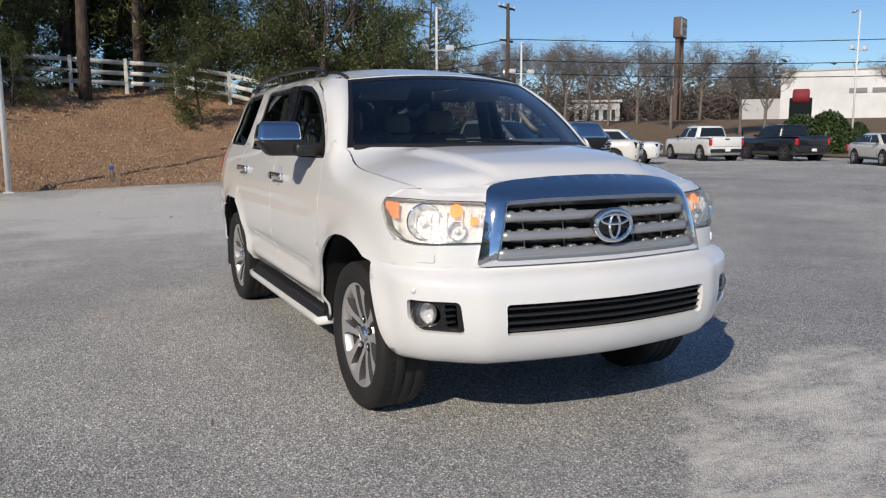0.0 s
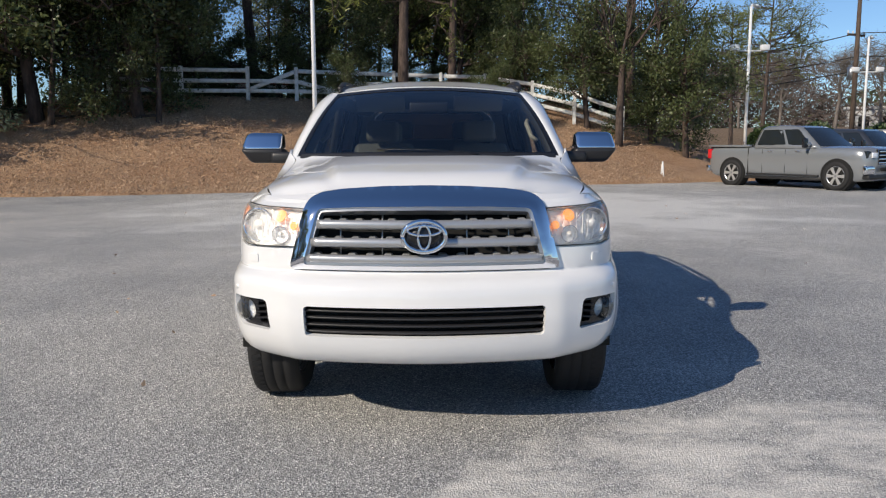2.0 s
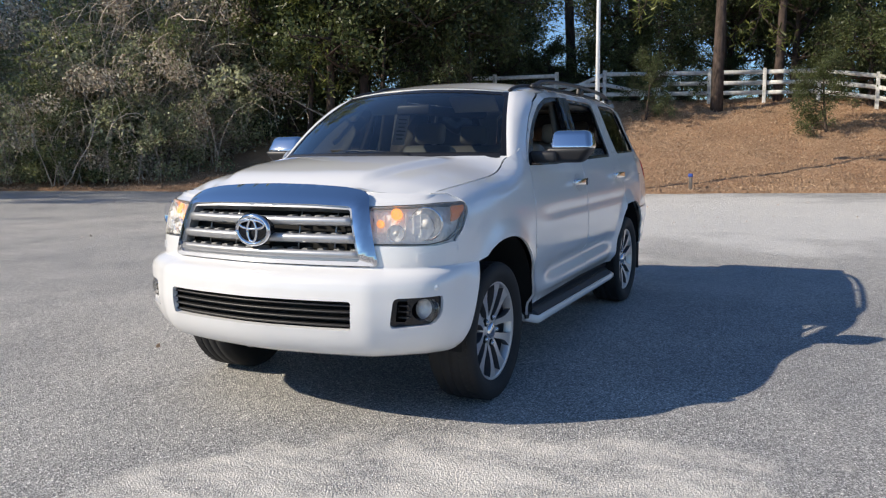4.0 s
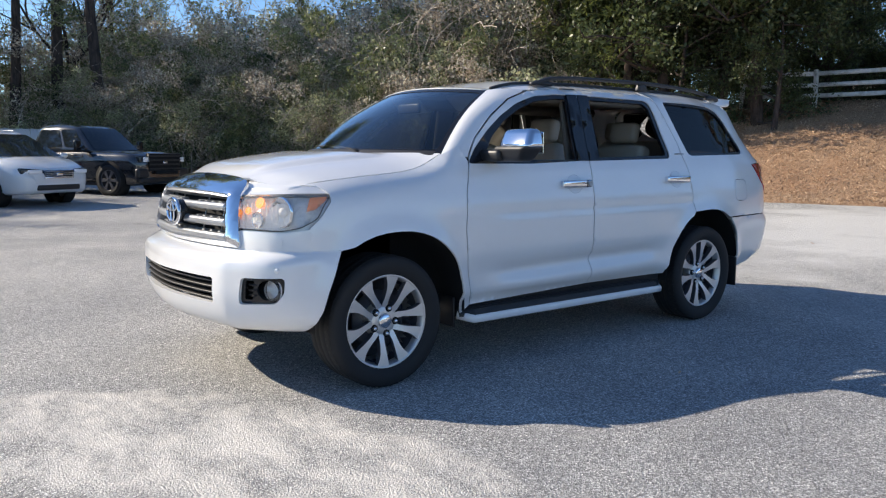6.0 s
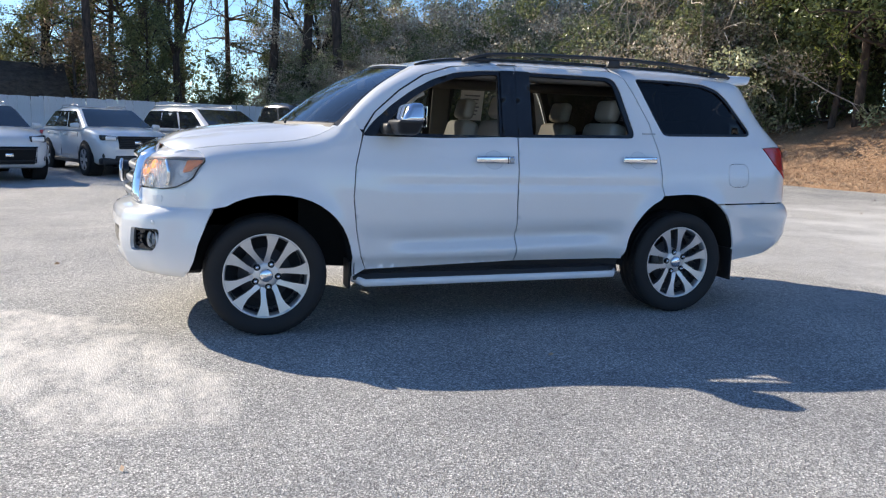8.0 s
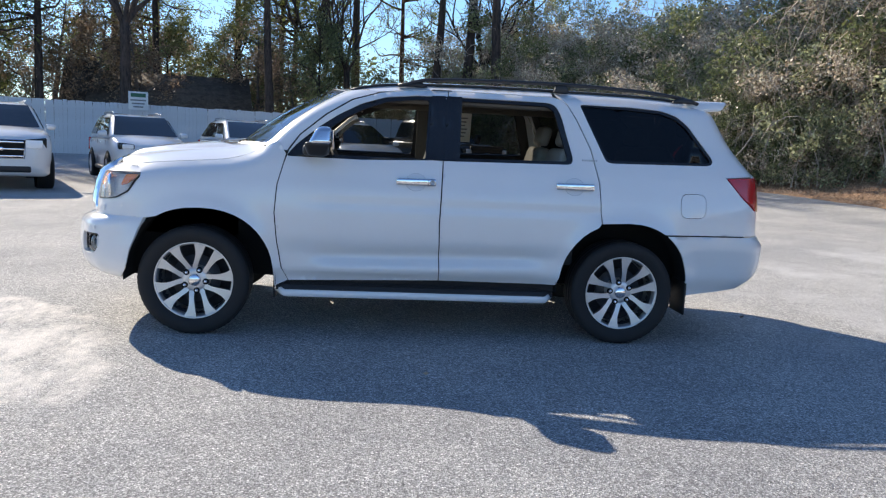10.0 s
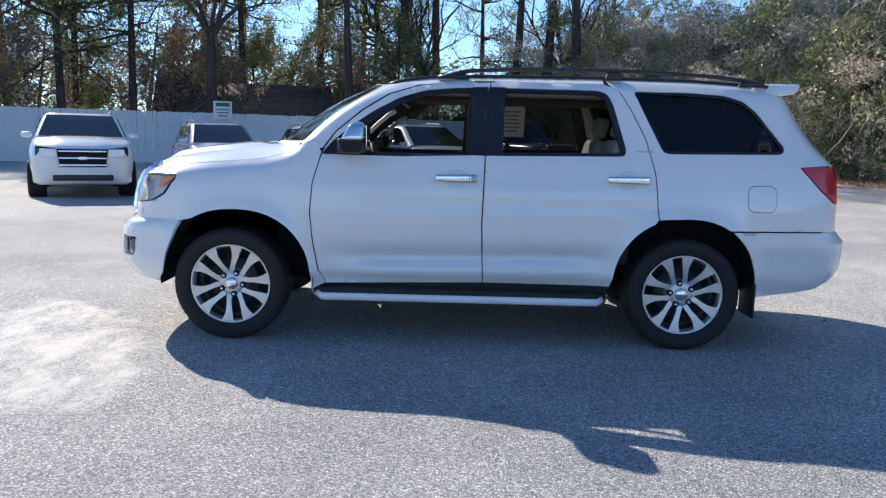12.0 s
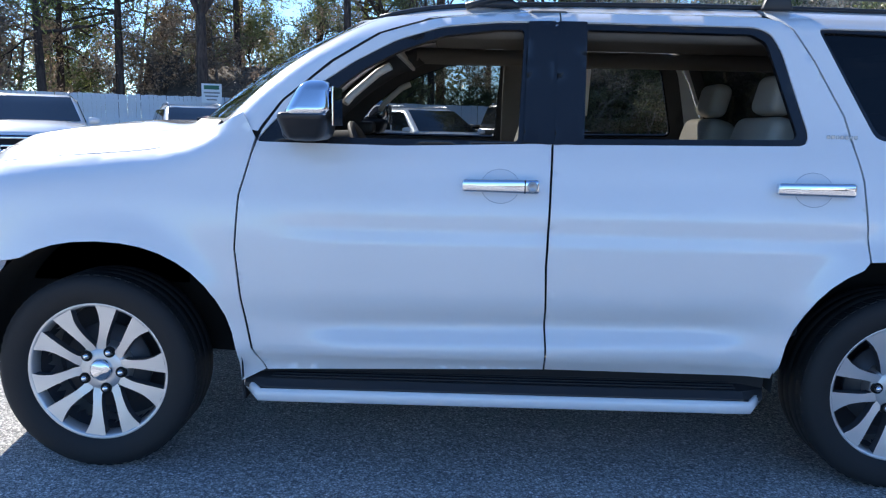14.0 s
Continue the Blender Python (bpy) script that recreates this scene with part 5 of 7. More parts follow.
def small_wheel(r, dark=False):
    w = part("wheel", lathe([(0.0, 0.085), (r * 0.16, 0.09), (r * 0.2, 0.06), (r * 0.62, 0.05), (r * 0.66, 0.10), (r * 0.68, 0.10), (r * 0.68, 0.05)], 28), M_RIMDARK if dark else M_SATIN, None, "alloy wheel")
    part("tyre", lathe([(r * 0.66, 0.09), (r * 0.8, 0.115), (r * 0.94, 0.11), (r, 0.085), (r, -0.085), (r * 0.94, -0.11), (r * 0.66, -0.09)], 30), M_RUBBER, w)
    for k in range(6):
        a = math.pi * 2 * k / 6
        sp = rbox((r * 0.58, 0.02, r * 0.17), (r * 0.38, 0.09, 0), 0.005, 1, lambda c: (c.x, c.y, c.z * (1.5 if c.x > 0 else 0.8)))
        part("spoke", move(sp, Matrix.Rotation(a, 4, "Y")), M_RIMDARK if dark else M_ALU, w)
    return w


def quad_panel(p, name, material, parent, off=0.008, label=""):
    """A pane laid just outside a four-cornered face, with rounded corners."""
    p = [Vector(q) for q in p]
    nrm = (p[1] - p[0]).cross(p[3] - p[0]).normalized()

    def f(u, v):
        q = [p[0] * float((1 - a) * (1 - b)) + p[1] * float(a * (1 - b)) + p[2] * float(a * b) + p[3] * float((1 - a) * b) + nrm * off for a, b in zip(np.ravel(u), np.ravel(v))]
        return tuple(np.array([c[i] for c in q]) for i in range(3))
    return part(name, sheet(rounded([(0.03, 0.05), (0.97, 0.05), (0.97, 0.95), (0.03, 0.95)], 0.06, 3), f, 0.5, (), 0.01), material, parent, label)


def vehicle(name, label, at, color, L=4.9, W=1.92, H=1.75, hood=1.02, belt=1.10, nose=0.95, cab=(-1.55, -0.75, 1.85, 2.35), wheel_x=(-1.45, 1.4), wr=0.36, deck=None, trim="black", grille=(0.9, 0.28, 0.72), dark_wheels=False, rails=False, lamp=(0.36, 0.15, 0.86), group="parked vehicles", rear=False, dark_low=False, bars=4):
    """A parked vehicle that faces -x; cab gives the screen's foot and head and the rear glass's head and foot."""
    v = thing(name, label, "car" if deck is None else "pickup truck", group, at=at)
    h = L / 2
    top = curve((-h, nose - 0.22), (-h + 0.03, nose - 0.06), (-h + 0.12, nose), (-h + 0.45, (nose + hood) / 2 + 0.03), (cab[0], hood), (cab[0] + 0.35, belt), (cab[3] - 0.2, belt if deck is None else deck), (h - 0.06, (belt if deck is None else deck) - 0.02), (h, (belt if deck is None else deck) - 0.2))
    low = curve((-h, 0.48), (-h + 0.08, 0.32), (-h + 0.5, 0.27), (h - 0.5, 0.29), (h - 0.08, 0.38), (h, 0.5))
    half = curve((-h, W * 0.30), (-h + 0.05, W * 0.375), (-h + 0.14, W * 0.43), (-h + 0.32, W * 0.475), (-h + 0.7, W * 0.497), (0, W * 0.5), (h - 0.6, W * 0.498), (h - 0.15, W * 0.47), (h, W * 0.42))
    rings = []
    for x in np.concatenate((-h + np.array([0, 0.02, 0.06, 0.12, 0.2, 0.32]), np.linspace(-h + 0.45, h - 0.4, 24), h - np.array([0.25, 0.12, 0.05, 0.0]))):
        w, a, b = float(half(x)), float(low(x)), float(top(x))
        pts = [(0.0, a), (w * 0.86, a), (w * 0.955, a + 0.06), (w * 0.965, a + (b - a) * 0.28), (w * 0.99, a + (b - a) * 0.40), (w, a + (b - a) * 0.66), (w * 0.995, a + (b - a) * 0.76), (w * 0.965, b - 0.10), (w * 0.92, b - 0.035), (w * 0.83, b), (w * 0.60, b + 0.022), (w * 0.56, b + 0.036), (w * 0.3, b + 0.046), (0, b + 0.048)]
        rings.append([(x, y, z) for y, z in pts] + [(x, -y, z) for y, z in pts[-2:0:-1]])
    body = part("body", loft(rings), color, v)
    # greenhouse
    c0, c1, c2, c3 = cab
    wb, wt = W * 0.472, W * 0.36
    zb, zt = belt - 0.05, H - 0.035
    hb = hood - 0.02

    rings = []
    for t in np.linspace(0, 1, 9):
        zc = zb + (zt - zb) * t
        rnd = 0.09 * max(0, (t - 0.8) / 0.2) ** 2
        f0, f1 = c0 + (c1 - c0) * t + rnd, c3 + (c2 - c3) * t - rnd
        w = wb + (wt - wb) * t - rnd
        z0 = hb + (zt - hb) * t
        rings.append([(f0 - 0.10 * (1 - t), 0, z0), (f0 - 0.05 * (1 - t), w * 0.6, z0), (f0 + 0.02, w * 0.92, z0), (f0 + 0.16, w, zc), ((f0 + f1) / 2, w + 0.015, zc + 0.03 * t ** 4), (f1 - 0.16, w, zc), (f1 - 0.03, w * 0.93, zc), (f1, w * 0.6, zc), (f1 + 0.02, 0, zc)] +
                     [(f1, -w * 0.6, zc), (f1 - 0.03, -w * 0.93, zc), (f1 - 0.16, -w, zc), ((f0 + f1) / 2, -w - 0.015, zc + 0.03 * t ** 4), (f0 + 0.16, -w, zc), (f0 + 0.02, -w * 0.92, z0), (f0 - 0.05 * (1 - t), -w * 0.6, z0)])
    part("cabin", loft(rings), color, body)

    def gp(x, t, s):
        w = wb + (wt - wb) * t
        return (x, s * (w + 0.004), zb + (zt - zb) * t)
    lo, hi = 0.13, 0.86
    a0, a1 = c0 + (c1 - c0) * lo + 0.16, c0 + (c1 - c0) * hi + 0.14
    b0, b1 = c3 + (c2 - c3) * lo - 0.16, c3 + (c2 - c3) * hi - 0.16
    cuts = [0, 0.42, 1] if deck is not None or c3 - c0 < 3.0 else [0, 0.34, 0.68, 1]
    for s in (-1, 1):
        band = [gp(a0 - 0.03, lo - 0.02, s), gp(b0 + 0.03, lo - 0.02, s), gp(b1 + 0.02, hi + 0.02, s), gp(a1 - 0.02, hi + 0.02, s)]
        quad_panel(band if s < 0 else [band[1], band[0], band[3], band[2]], "window_band", M_GLOSSBLACK, body, 0.006)
        for q0, q1 in zip(cuts, cuts[1:]):
            m0, m1 = q0 + (0.010 if q0 else 0), q1 - (0.010 if q1 < 1 else 0)
            xs = [a0 + (b0 - a0) * m0, a0 + (b0 - a0) * m1, a1 + (b1 - a1) * m1, a1 + (b1 - a1) * m0]
            quad = [gp(xs[0], lo, s), gp(xs[1], lo, s), gp(xs[2], hi, s), gp(xs[3], hi, s)]
            quad_panel(quad if s < 0 else [quad[1], quad[0], quad[3], quad[2]], "side_window", M_DARKGLASS, body, 0.012)
        # mirrors, lamps, arches and wheels
        mx = c0 + 0.32
        part("door_mirror", rbox((0.12, 0.21, 0.14), (mx, s * (W / 2 + 0.055), belt + 0.09), 0.05, 3, lambda c, s=s: (c.x + max(0, s * c.y) * 0.25, c.y, c.z * (0.75 if s * c.y > 0 else 1))), color if trim != "black" else M_GLOSSBLACK, body)
        yl = float(half(-h + 0.12)) - lamp[0] / 2
        lw, lh, lz = lamp
        for nm, mt, inset_, grow in (("headlamp", M_REFLECTOR, 0.0, 0.0),):
            hl = part(nm, rbox((0.30, lw, lh), (-h + 0.155, s * (yl + 0.015), lz), 0.035, 3, lambda c, s=s: (c.x + max(0, s * c.y) * 0.55, c.y, c.z * (1 if s * c.y > 0 else 0.75) + 0.02 * s * c.y * 2)), M_DARKGLASS, body, "dark edged headlamp")
            part("lamp_unit", rbox((0.05, lw * 0.72, lh * 0.66), (-h + 0.014, s * (yl - 0.005), lz - 0.003), 0.02, 2), M_REFLECTOR, hl)
        part("fog_lamp", rbox((0.14, 0.30, 0.12), (-h + 0.10, s * (yl + 0.01), 0.50), 0.03, 2, lambda c, s=s: (c.x + max(0, s * c.y) * 0.5, c.y, c.z * (1.15 if s * c.y > 0 else 0.8))), M_BLACK, body)
        part("tail_lamp", rbox((0.16, 0.14, 0.34), (h - 0.07, s * (float(half(h - 0.15)) - 0.05), (deck or belt) - 0.24), 0.03, 2), M_RED, body)
        for x in wheel_x:
            # near-black disc on the uncut body side, standing in for the arch's shade
            part("wheel_arch_shade", move(lathe([(0.0, W / 2 + 0.004), (wr * 1.16, W / 2 + 0.004), (wr * 1.20, W / 2 - 0.01), (wr * 1.2, W / 2 - 0.3)], 30), Matrix.Translation((x, 0, wr + 0.02)) @ Matrix.Diagonal((1, s, 1, 1))), M_VOID, body)
        part("sill_trim", rbox((wheel_x[1] - wheel_x[0] - 2 * wr - 0.12, 0.05, 0.09), ((wheel_x[0] + wheel_x[1]) / 2, s * W * 0.478, 0.31), 0.02, 2), M_BLACK, body)
        for hx in ((c0 + c3) / 2 - 0.55, (c0 + c3) / 2 + 0.45):
            part("door_handle", rbox((0.18, 0.03, 0.03), (hx, s * W * 0.499, belt - 0.14), 0.01, 2), M_CHROME if trim == "chrome" else color, body)
        for sx in (c0 + 0.36, (c0 + c3) / 2 - 0.10, (c0 + c3) / 2 + (0.90 if deck is None else 0.75)):
            part("door_gap", rbox((0.005, 0.008, belt - 0.5), (sx, s * W * 0.4945, (belt + 0.34) / 2), 0.0, 1), M_VOID, body)
        if rails:
            part("roof_rail", tube_mesh("roof_rail", [(c1 + 0.15, s * wt * 0.86, zt - 0.03), (c1 + 0.3, s * wt * 0.88, zt + 0.045), ((c1 + c2) / 2, s * wt * 0.9, zt + 0.055), (c2 - 0.15, s * wt * 0.86, zt + 0.04), (c2, s * wt * 0.84, zt - 0.03)], [0.018] * 5, 6), M_SATIN, body)
    # windscreens
    fr = lambda t: (c0 + (c1 - c0) * t, wb + (wt - wb) * t, hb + (zt - hb) * t)
    sc = []
    for t in np.linspace(0.08, 0.90, 7):
        x, y, z = fr(t)
        rnd = 0.09 * max(0, (t - 0.8) / 0.2) ** 2
        sc.append([(x + rnd - 0.10 * (1 - t) * (1 - abs(b) ** 2) + 0.02 * abs(b) - 0.014, b * (y * 0.89), z + 0.012) for b in np.linspace(-1, 1, 9)])
    part("windscreen", loft(sc, False), M_DARKGLASS, body)
    bx = lambda t: (c3 + (c2 - c3) * t, wb + (wt - wb) * t, zb + (zt - zb) * t)
    sc = [[(bx(t)[0] + 0.035, b * bx(t)[1] * 0.82, bx(t)[2]) for b in np.linspace(-1, 1, 5)] for t in (0.2, 0.5, 0.85)]
    part("rear_window", loft(sc, False), M_DARKGLASS, body)
    # nose: grille with bars, lower intake, plate
    gw, gh, gzc = grille
    g_ = part("grille", rbox((0.10, gw, gh), (-h + 0.035, 0, gzc), 0.035, 3, lambda c: (c.x, c.y * (0.9 if c.z < 0 else 1), c.z)), M_VOID, body, "dark grille with bright bars")
    for k in range(bars):
        part("grille_bar", rbox((0.03, gw * 0.92, gh * 0.09), (-h - 0.018, 0, gzc - gh * 0.36 + gh * 0.72 * k / max(1, bars - 1)), 0.006, 2), M_CHROME if trim != "dark" else M_BLACK, g_)
    part("grille_frame", tube_mesh("grille_frame", [(-h - 0.012, gw / 2 * a, gzc + gh / 2 * b) for a, b in ((-0.93, -0.95), (0.93, -0.95), (1, 0.95), (-1, 0.95), (-0.93, -0.95))], [0.014] * 5, 6), M_CHROME if trim == "chrome" else M_BLACK, g_)
    part("badge", rbox((0.02, 0.16, 0.07), (-h - 0.03, 0, gzc), 0.01, 2), M_CHROME, g_)
    part("lower_intake", rbox((0.08, W * 0.56, 0.13), (-h + 0.03, 0, 0.44), 0.03, 2), M_BLACK, body)
    if dark_low:
        part("lower_cladding", rbox((0.30, W * 0.88, 0.16), (-h + 0.16, 0, 0.36), 0.05, 3), M_BLACK, body)
    if deck is not None and not rear:
        fb = part("front_bumper", rbox((0.26, W * 0.99, 0.27), (-h + 0.04, 0, 0.62), 0.06, 4, lambda c: (c.x + (0.10 if abs(c.y) > W * 0.3 and c.x < 0 else 0), c.y, c.z)), M_CHROME if trim == "chrome" else M_BLACK, body, "full width front bumper")
        part("bumper_intake", rbox((0.08, W * 0.42, 0.10), (-h - 0.065, 0, 0.64), 0.02, 2), M_VOID, fb)
        part("chin", rbox((0.22, W * 0.9, 0.14), (-h + 0.10, 0, 0.42), 0.04, 3), M_BLACK, body)
        for s in (-1, 1):
            part("tow_mirror", rbox((0.10, 0.22, 0.30), (c0 + 0.34, s * (W / 2 + 0.17), belt + 0.12), 0.04, 3), M_GLOSSBLACK, body)
            part("side_step", rbox((wheel_x[1] - wheel_x[0] - 2 * wr - 0.3, 0.12, 0.05), ((wheel_x[0] + wheel_x[1]) / 2, s * W * 0.485, 0.42), 0.02, 2), M_BLACK, body)
            part("bed_gap", rbox((0.02, 0.014, deck - 0.42), (c3 + 0.05, s * W * 0.4955, (deck + 0.34) / 2), 0.0, 1), M_VOID, body)
    if deck is not None:
        bl = h - c3 - 0.12
        # near-black sheet over the solid deck paints the shade of an open bed
        part("bed_shade", rbox((bl, W * 0.80, 0.02), (c3 + 0.06 + bl / 2, 0, deck + 0.045), 0.0, 1), M_VOID, body)
        for s in (-1, 1):
            part("bed_rail", rbox((bl + 0.06, W * 0.075, 0.07), (c3 + 0.06 + bl / 2, s * W * 0.452, deck + 0.03), 0.02, 2), color, body)
        tg = part("tail_gate", rbox((0.07, W * 0.82, 0.52), (h - 0.01, 0, deck - 0.20), 0.025, 2), color, body)
        part("gate_handle", rbox((0.02, 0.25, 0.07), (h + 0.03, 0, deck - 0.06), 0.01, 2), M_BLACK, tg)
        part("rear_bumper", rbox((0.18, W * 0.92, 0.2), (h + 0.04, 0, 0.56), 0.05, 3), M_CHROME if trim == "chrome" else M_BLACK, body)
    part("plate", rbox((0.012, 0.30, 0.15), (h + 0.14 if deck else h + 0.012, 0, 0.60 if deck else 0.75), 0.01, 2), M_PAPER, body)
    w = small_wheel(wr, dark_wheels)
    for i, (x, s) in enumerate(((wheel_x[0], -1), (wheel_x[1], -1), (wheel_x[0], 1), (wheel_x[1], 1))):
        m = pose(x, s * (W / 2 - 0.072), wr) @ (Matrix.Identity(4) if s > 0 else Matrix.Rotation(math.pi, 4, "Z"))
        q = w if i == 0 else copy_thing(w, m)
        q.parent = v
        q.matrix_basis = m
    return v


P_WHITE2 = paint("white_car_paint", (0.78, 0.78, 0.77))
P_PEARL = paint("pearl_white_paint", (0.72, 0.70, 0.66))
P_TAN = paint("cream_white_paint", (0.74, 0.72, 0.67))
P_SILVER = paint("silver_grey_paint", (0.24, 0.255, 0.27), 0.25, 0.3)
P_BLACK = paint("black_car_paint", (0.012, 0.013, 0.016), 0.25)
P_NAVY = paint("dark_blue_grey_paint", (0.03, 0.034, 0.042), 0.28)


def parked(x, y, heading, dx=0.0):
    """A pose for a vehicle whose front axle's middle stands at (x, y), heading in degrees from +x."""
    return pose(x, y, float(ground_z(x, y)), 0, 0, heading + 180) @ Matrix.Translation((dx, 0, 0))


# the row in front of the white fence, noses towards the lot
vehicle("suv", "white mid-size suv with a chrome barred grille before a white fence", parked(-7.9, 10.4, -64, 1.45), P_WHITE2, 5.10, 2.0, 1.79, 1.22, 1.18, 1.03, (-1.40, -0.50, 1.90, 2.45), (-1.52, 1.50), 0.38, trim="chrome", grille=(0.95, 0.38, 0.83), rails=True, lamp=(0.44, 0.25, 0.93), bars=3)
vehicle("suv", "small white crossover with black door mirrors, parked in a row", parked(-5.6, 13.0, -64, 1.28), P_WHITE2, 4.28, 1.78, 1.67, 1.11, 1.08, 0.91, (-1.28, -0.36, 1.45, 2.05), (-1.28, 1.27), 0.345, grille=(1.10, 0.34, 0.57), trim="dark", lamp=(0.34, 0.16, 0.90), rails=True, bars=2)
vehicle("suv", "pearl white crossover with a dark mesh grille, parked in a row", parked(-3.15, 14.8, -67, 1.43), P_WHITE2, 4.60, 1.87, 1.65, 1.12, 1.08, 0.92, (-1.30, -0.25, 1.40, 2.2), (-1.43, 1.43), 0.37, trim="dark", grille=(0.92, 0.29, 0.80), lamp=(0.34, 0.13, 0.90), dark_low=True, rails=True, bars=6)
vehicle("minivan", "white minivan with a wide chrome grille bar, parked in a row", parked(-0.4, 15.9, -63, 1.5), P_WHITE2, 5.15, 2.0, 1.74, 1.09, 1.06, 0.84, (-1.80, -0.55, 1.95, 2.5), (-1.5, 1.5), 0.345, trim="chrome", grille=(0.8, 0.18, 0.74), lamp=(0.48, 0.14, 0.80), rails=True)
vehicle("pickup_truck", "black crew cab pickup with dark wheels, parked beside a thicket", parked(2.9, 18.6, -60, 1.85), P_BLACK, 5.8, 2.03, 1.98, 1.20, 1.25, 1.08, (-1.25, -0.42, 1.0, 1.22), (-1.85, 1.85), 0.42, 1.22, trim="dark", grille=(1.32, 0.50, 0.92), dark_wheels=True, lamp=(0.34, 0.2, 1.0))
# the row along the far side of the lot
vehicle("pickup_truck", "silver crew cab pickup with chrome bumper, parked on asphalt", parked(17.85, -12.85, 210, 1.97), P_SILVER, 5.85, 2.07, 2.0, 1.28, 1.30, 1.20, (-1.35, -0.50, 0.95, 1.15), (-1.97, 1.83), 0.43, 1.30, trim="chrome", grille=(1.1, 0.46, 1.0), lamp=(0.40, 0.24, 1.06))
vehicle("pickup_truck", "dark blue-grey pickup with a barred grille, parked in a row", parked(20.1, -15.9, 214, 1.85), P_NAVY, 5.85, 2.03, 1.92, 1.2, 1.24, 1.14, (-1.15, -0.45, 1.15, 1.30), (-1.85, 1.85), 0.41, 1.22, trim="chrome", grille=(1.25, 0.42, 0.98), lamp=(0.34, 0.16, 1.08))
vehicle("suv", "cream white full-size suv with alloy wheels, parked in a row", parked(23.2, -20.2, 222, 1.47), P_TAN, 5.15, 2.0, 1.92, 1.18, 1.22, 1.13, (-1.2, -0.5, 2.15, 2.4), (-1.47, 1.47), 0.40, trim="chrome", grille=(0.95, 0.38, 0.92), lamp=(0.36, 0.28, 0.97), rails=True)
vehicle("suv", "white crossover with silver wheels, parked at the end of a row", parked(25.6, -23.6, 222, 1.45), P_WHITE2, 4.9, 1.92, 1.75, 1.05, 1.12, 1.02, (-1.25, -0.5, 1.9, 2.3), (-1.45, 1.45), 0.38, trim="black", grille=(0.8, 0.26, 0.80), lamp=(0.36, 0.16, 0.92))
vehicle("pickup_truck", "white crew cab pickup seen from behind, parked at the lot's edge", parked(*polar(-43.0, 49.0), -17, 1.85), P_WHITE2, 5.85, 2.03, 1.95, 1.2, 1.24, 1.14, (-1.15, -0.45, 1.15, 1.30), (-1.85, 1.85), 0.41, 1.24, trim="black", rear=True)
vehicle("pickup_truck", "black lifted pickup seen from behind, parked at the lot's edge", parked(*polar(-47.9, 49.5), -16, 1.85), P_BLACK, 5.8, 2.05, 1.98, 1.22, 1.28, 1.16, (-1.15, -0.45, 1.15, 1.30), (-1.85, 1.85), 0.45, 1.28, trim="dark", dark_wheels=True, rear=True)
vehicle("sedan", "white car at the far edge of the lot", parked(*polar(-56.3, 40), 150, 1.4), P_PEARL, 4.8, 1.85, 1.48, 0.95, 1.0, 0.85, (-1.2, -0.35, 1.2, 1.95), (-1.4, 1.4), 0.34)


# ---- trees and shrubs ----
def leaf_quads(centers, size, spread, rs, aspect=0.55, up=0.0):
    """Small pointed leaves, two triangles each, at random turns round each centre."""
    n = len(centers)
    a = rs.normal(size=(n, 3))
    a[:, 2] = a[:, 2] * (1 - up) - up * 0.6
    a /= np.linalg.norm(a, axis=1)[:, None]
    b = np.cross(a, rs.normal(size=(n, 3)))
    b /= np.linalg.norm(b, axis=1)[:, None] + 1e-9
    s = size * rs.uniform(0.6, 1.4, n)[:, None]
    c = np.asarray(centers) + rs.normal(0, spread, (n, 3))
    v = np.stack((c - a * s * 0.5, c + b * s * aspect * 0.5, c + a * s * 0.5, c - b * s * aspect * 0.5), 1).reshape(-1, 3)
    return v, np.arange(4 * n).reshape(n, 4)


def fast_mesh(name, v, f):
    me = bpy.data.meshes.new(name)
    me.vertices.add(len(v))
    me.vertices.foreach_set("co", np.asarray(v, np.float32).ravel())
    k = f.shape[1]
    me.loops.add(f.size)
    me.loops.foreach_set("vertex_index", f.astype(np.int32).ravel())
    me.polygons.add(len(f))
    me.polygons.foreach_set("loop_start", np.arange(0, f.size, k, dtype=np.int32))
    me.polygons.foreach_set("loop_total", np.full(len(f), k, np.int32))
    me.update(calc_edges=True)
    return me


def grow(rs, start, way, length, radius, depth, verts, faces, tips, spread=0.6, kids=3, lift=0.15, n=5, bend=0.12):
    """A limb and its branches."""
    k = 5 if depth > 0 else 3
    pts = [np.array(start, float)]
    d = np.array(way, float)
    d /= np.linalg.norm(d)
    for i in range(k):
        d = d + rs.normal(0, bend, 3) + np.array((0, 0, lift * 0.2))
        d /= np.linalg.norm(d)
        pts.append(pts[-1] + d * length / k)
    tube(pts, np.linspace(radius, radius * 0.45, k + 1), n if depth > 1 else 3, verts, faces, False)
    if depth == 0:
        tips.extend(pts[1:])
        return
    for j in range(kids):
        t = rs.uniform(0.35, 1.0) if j else 1.0
        i = min(k, max(1, int(t * k)))
        side_ = rs.normal(size=3)
        side_ -= d * (side_ @ d)
        side_ /= np.linalg.norm(side_) + 1e-9
        w = d * (1 - spread * 0.6) + side_ * spread + np.array((0, 0, lift))
        grow(rs, pts[i], w, length * rs.uniform(0.5, 0.75), radius * (0.5 if j else 0.6), depth - 1, verts, faces, tips, spread, kids, lift, n, bend)


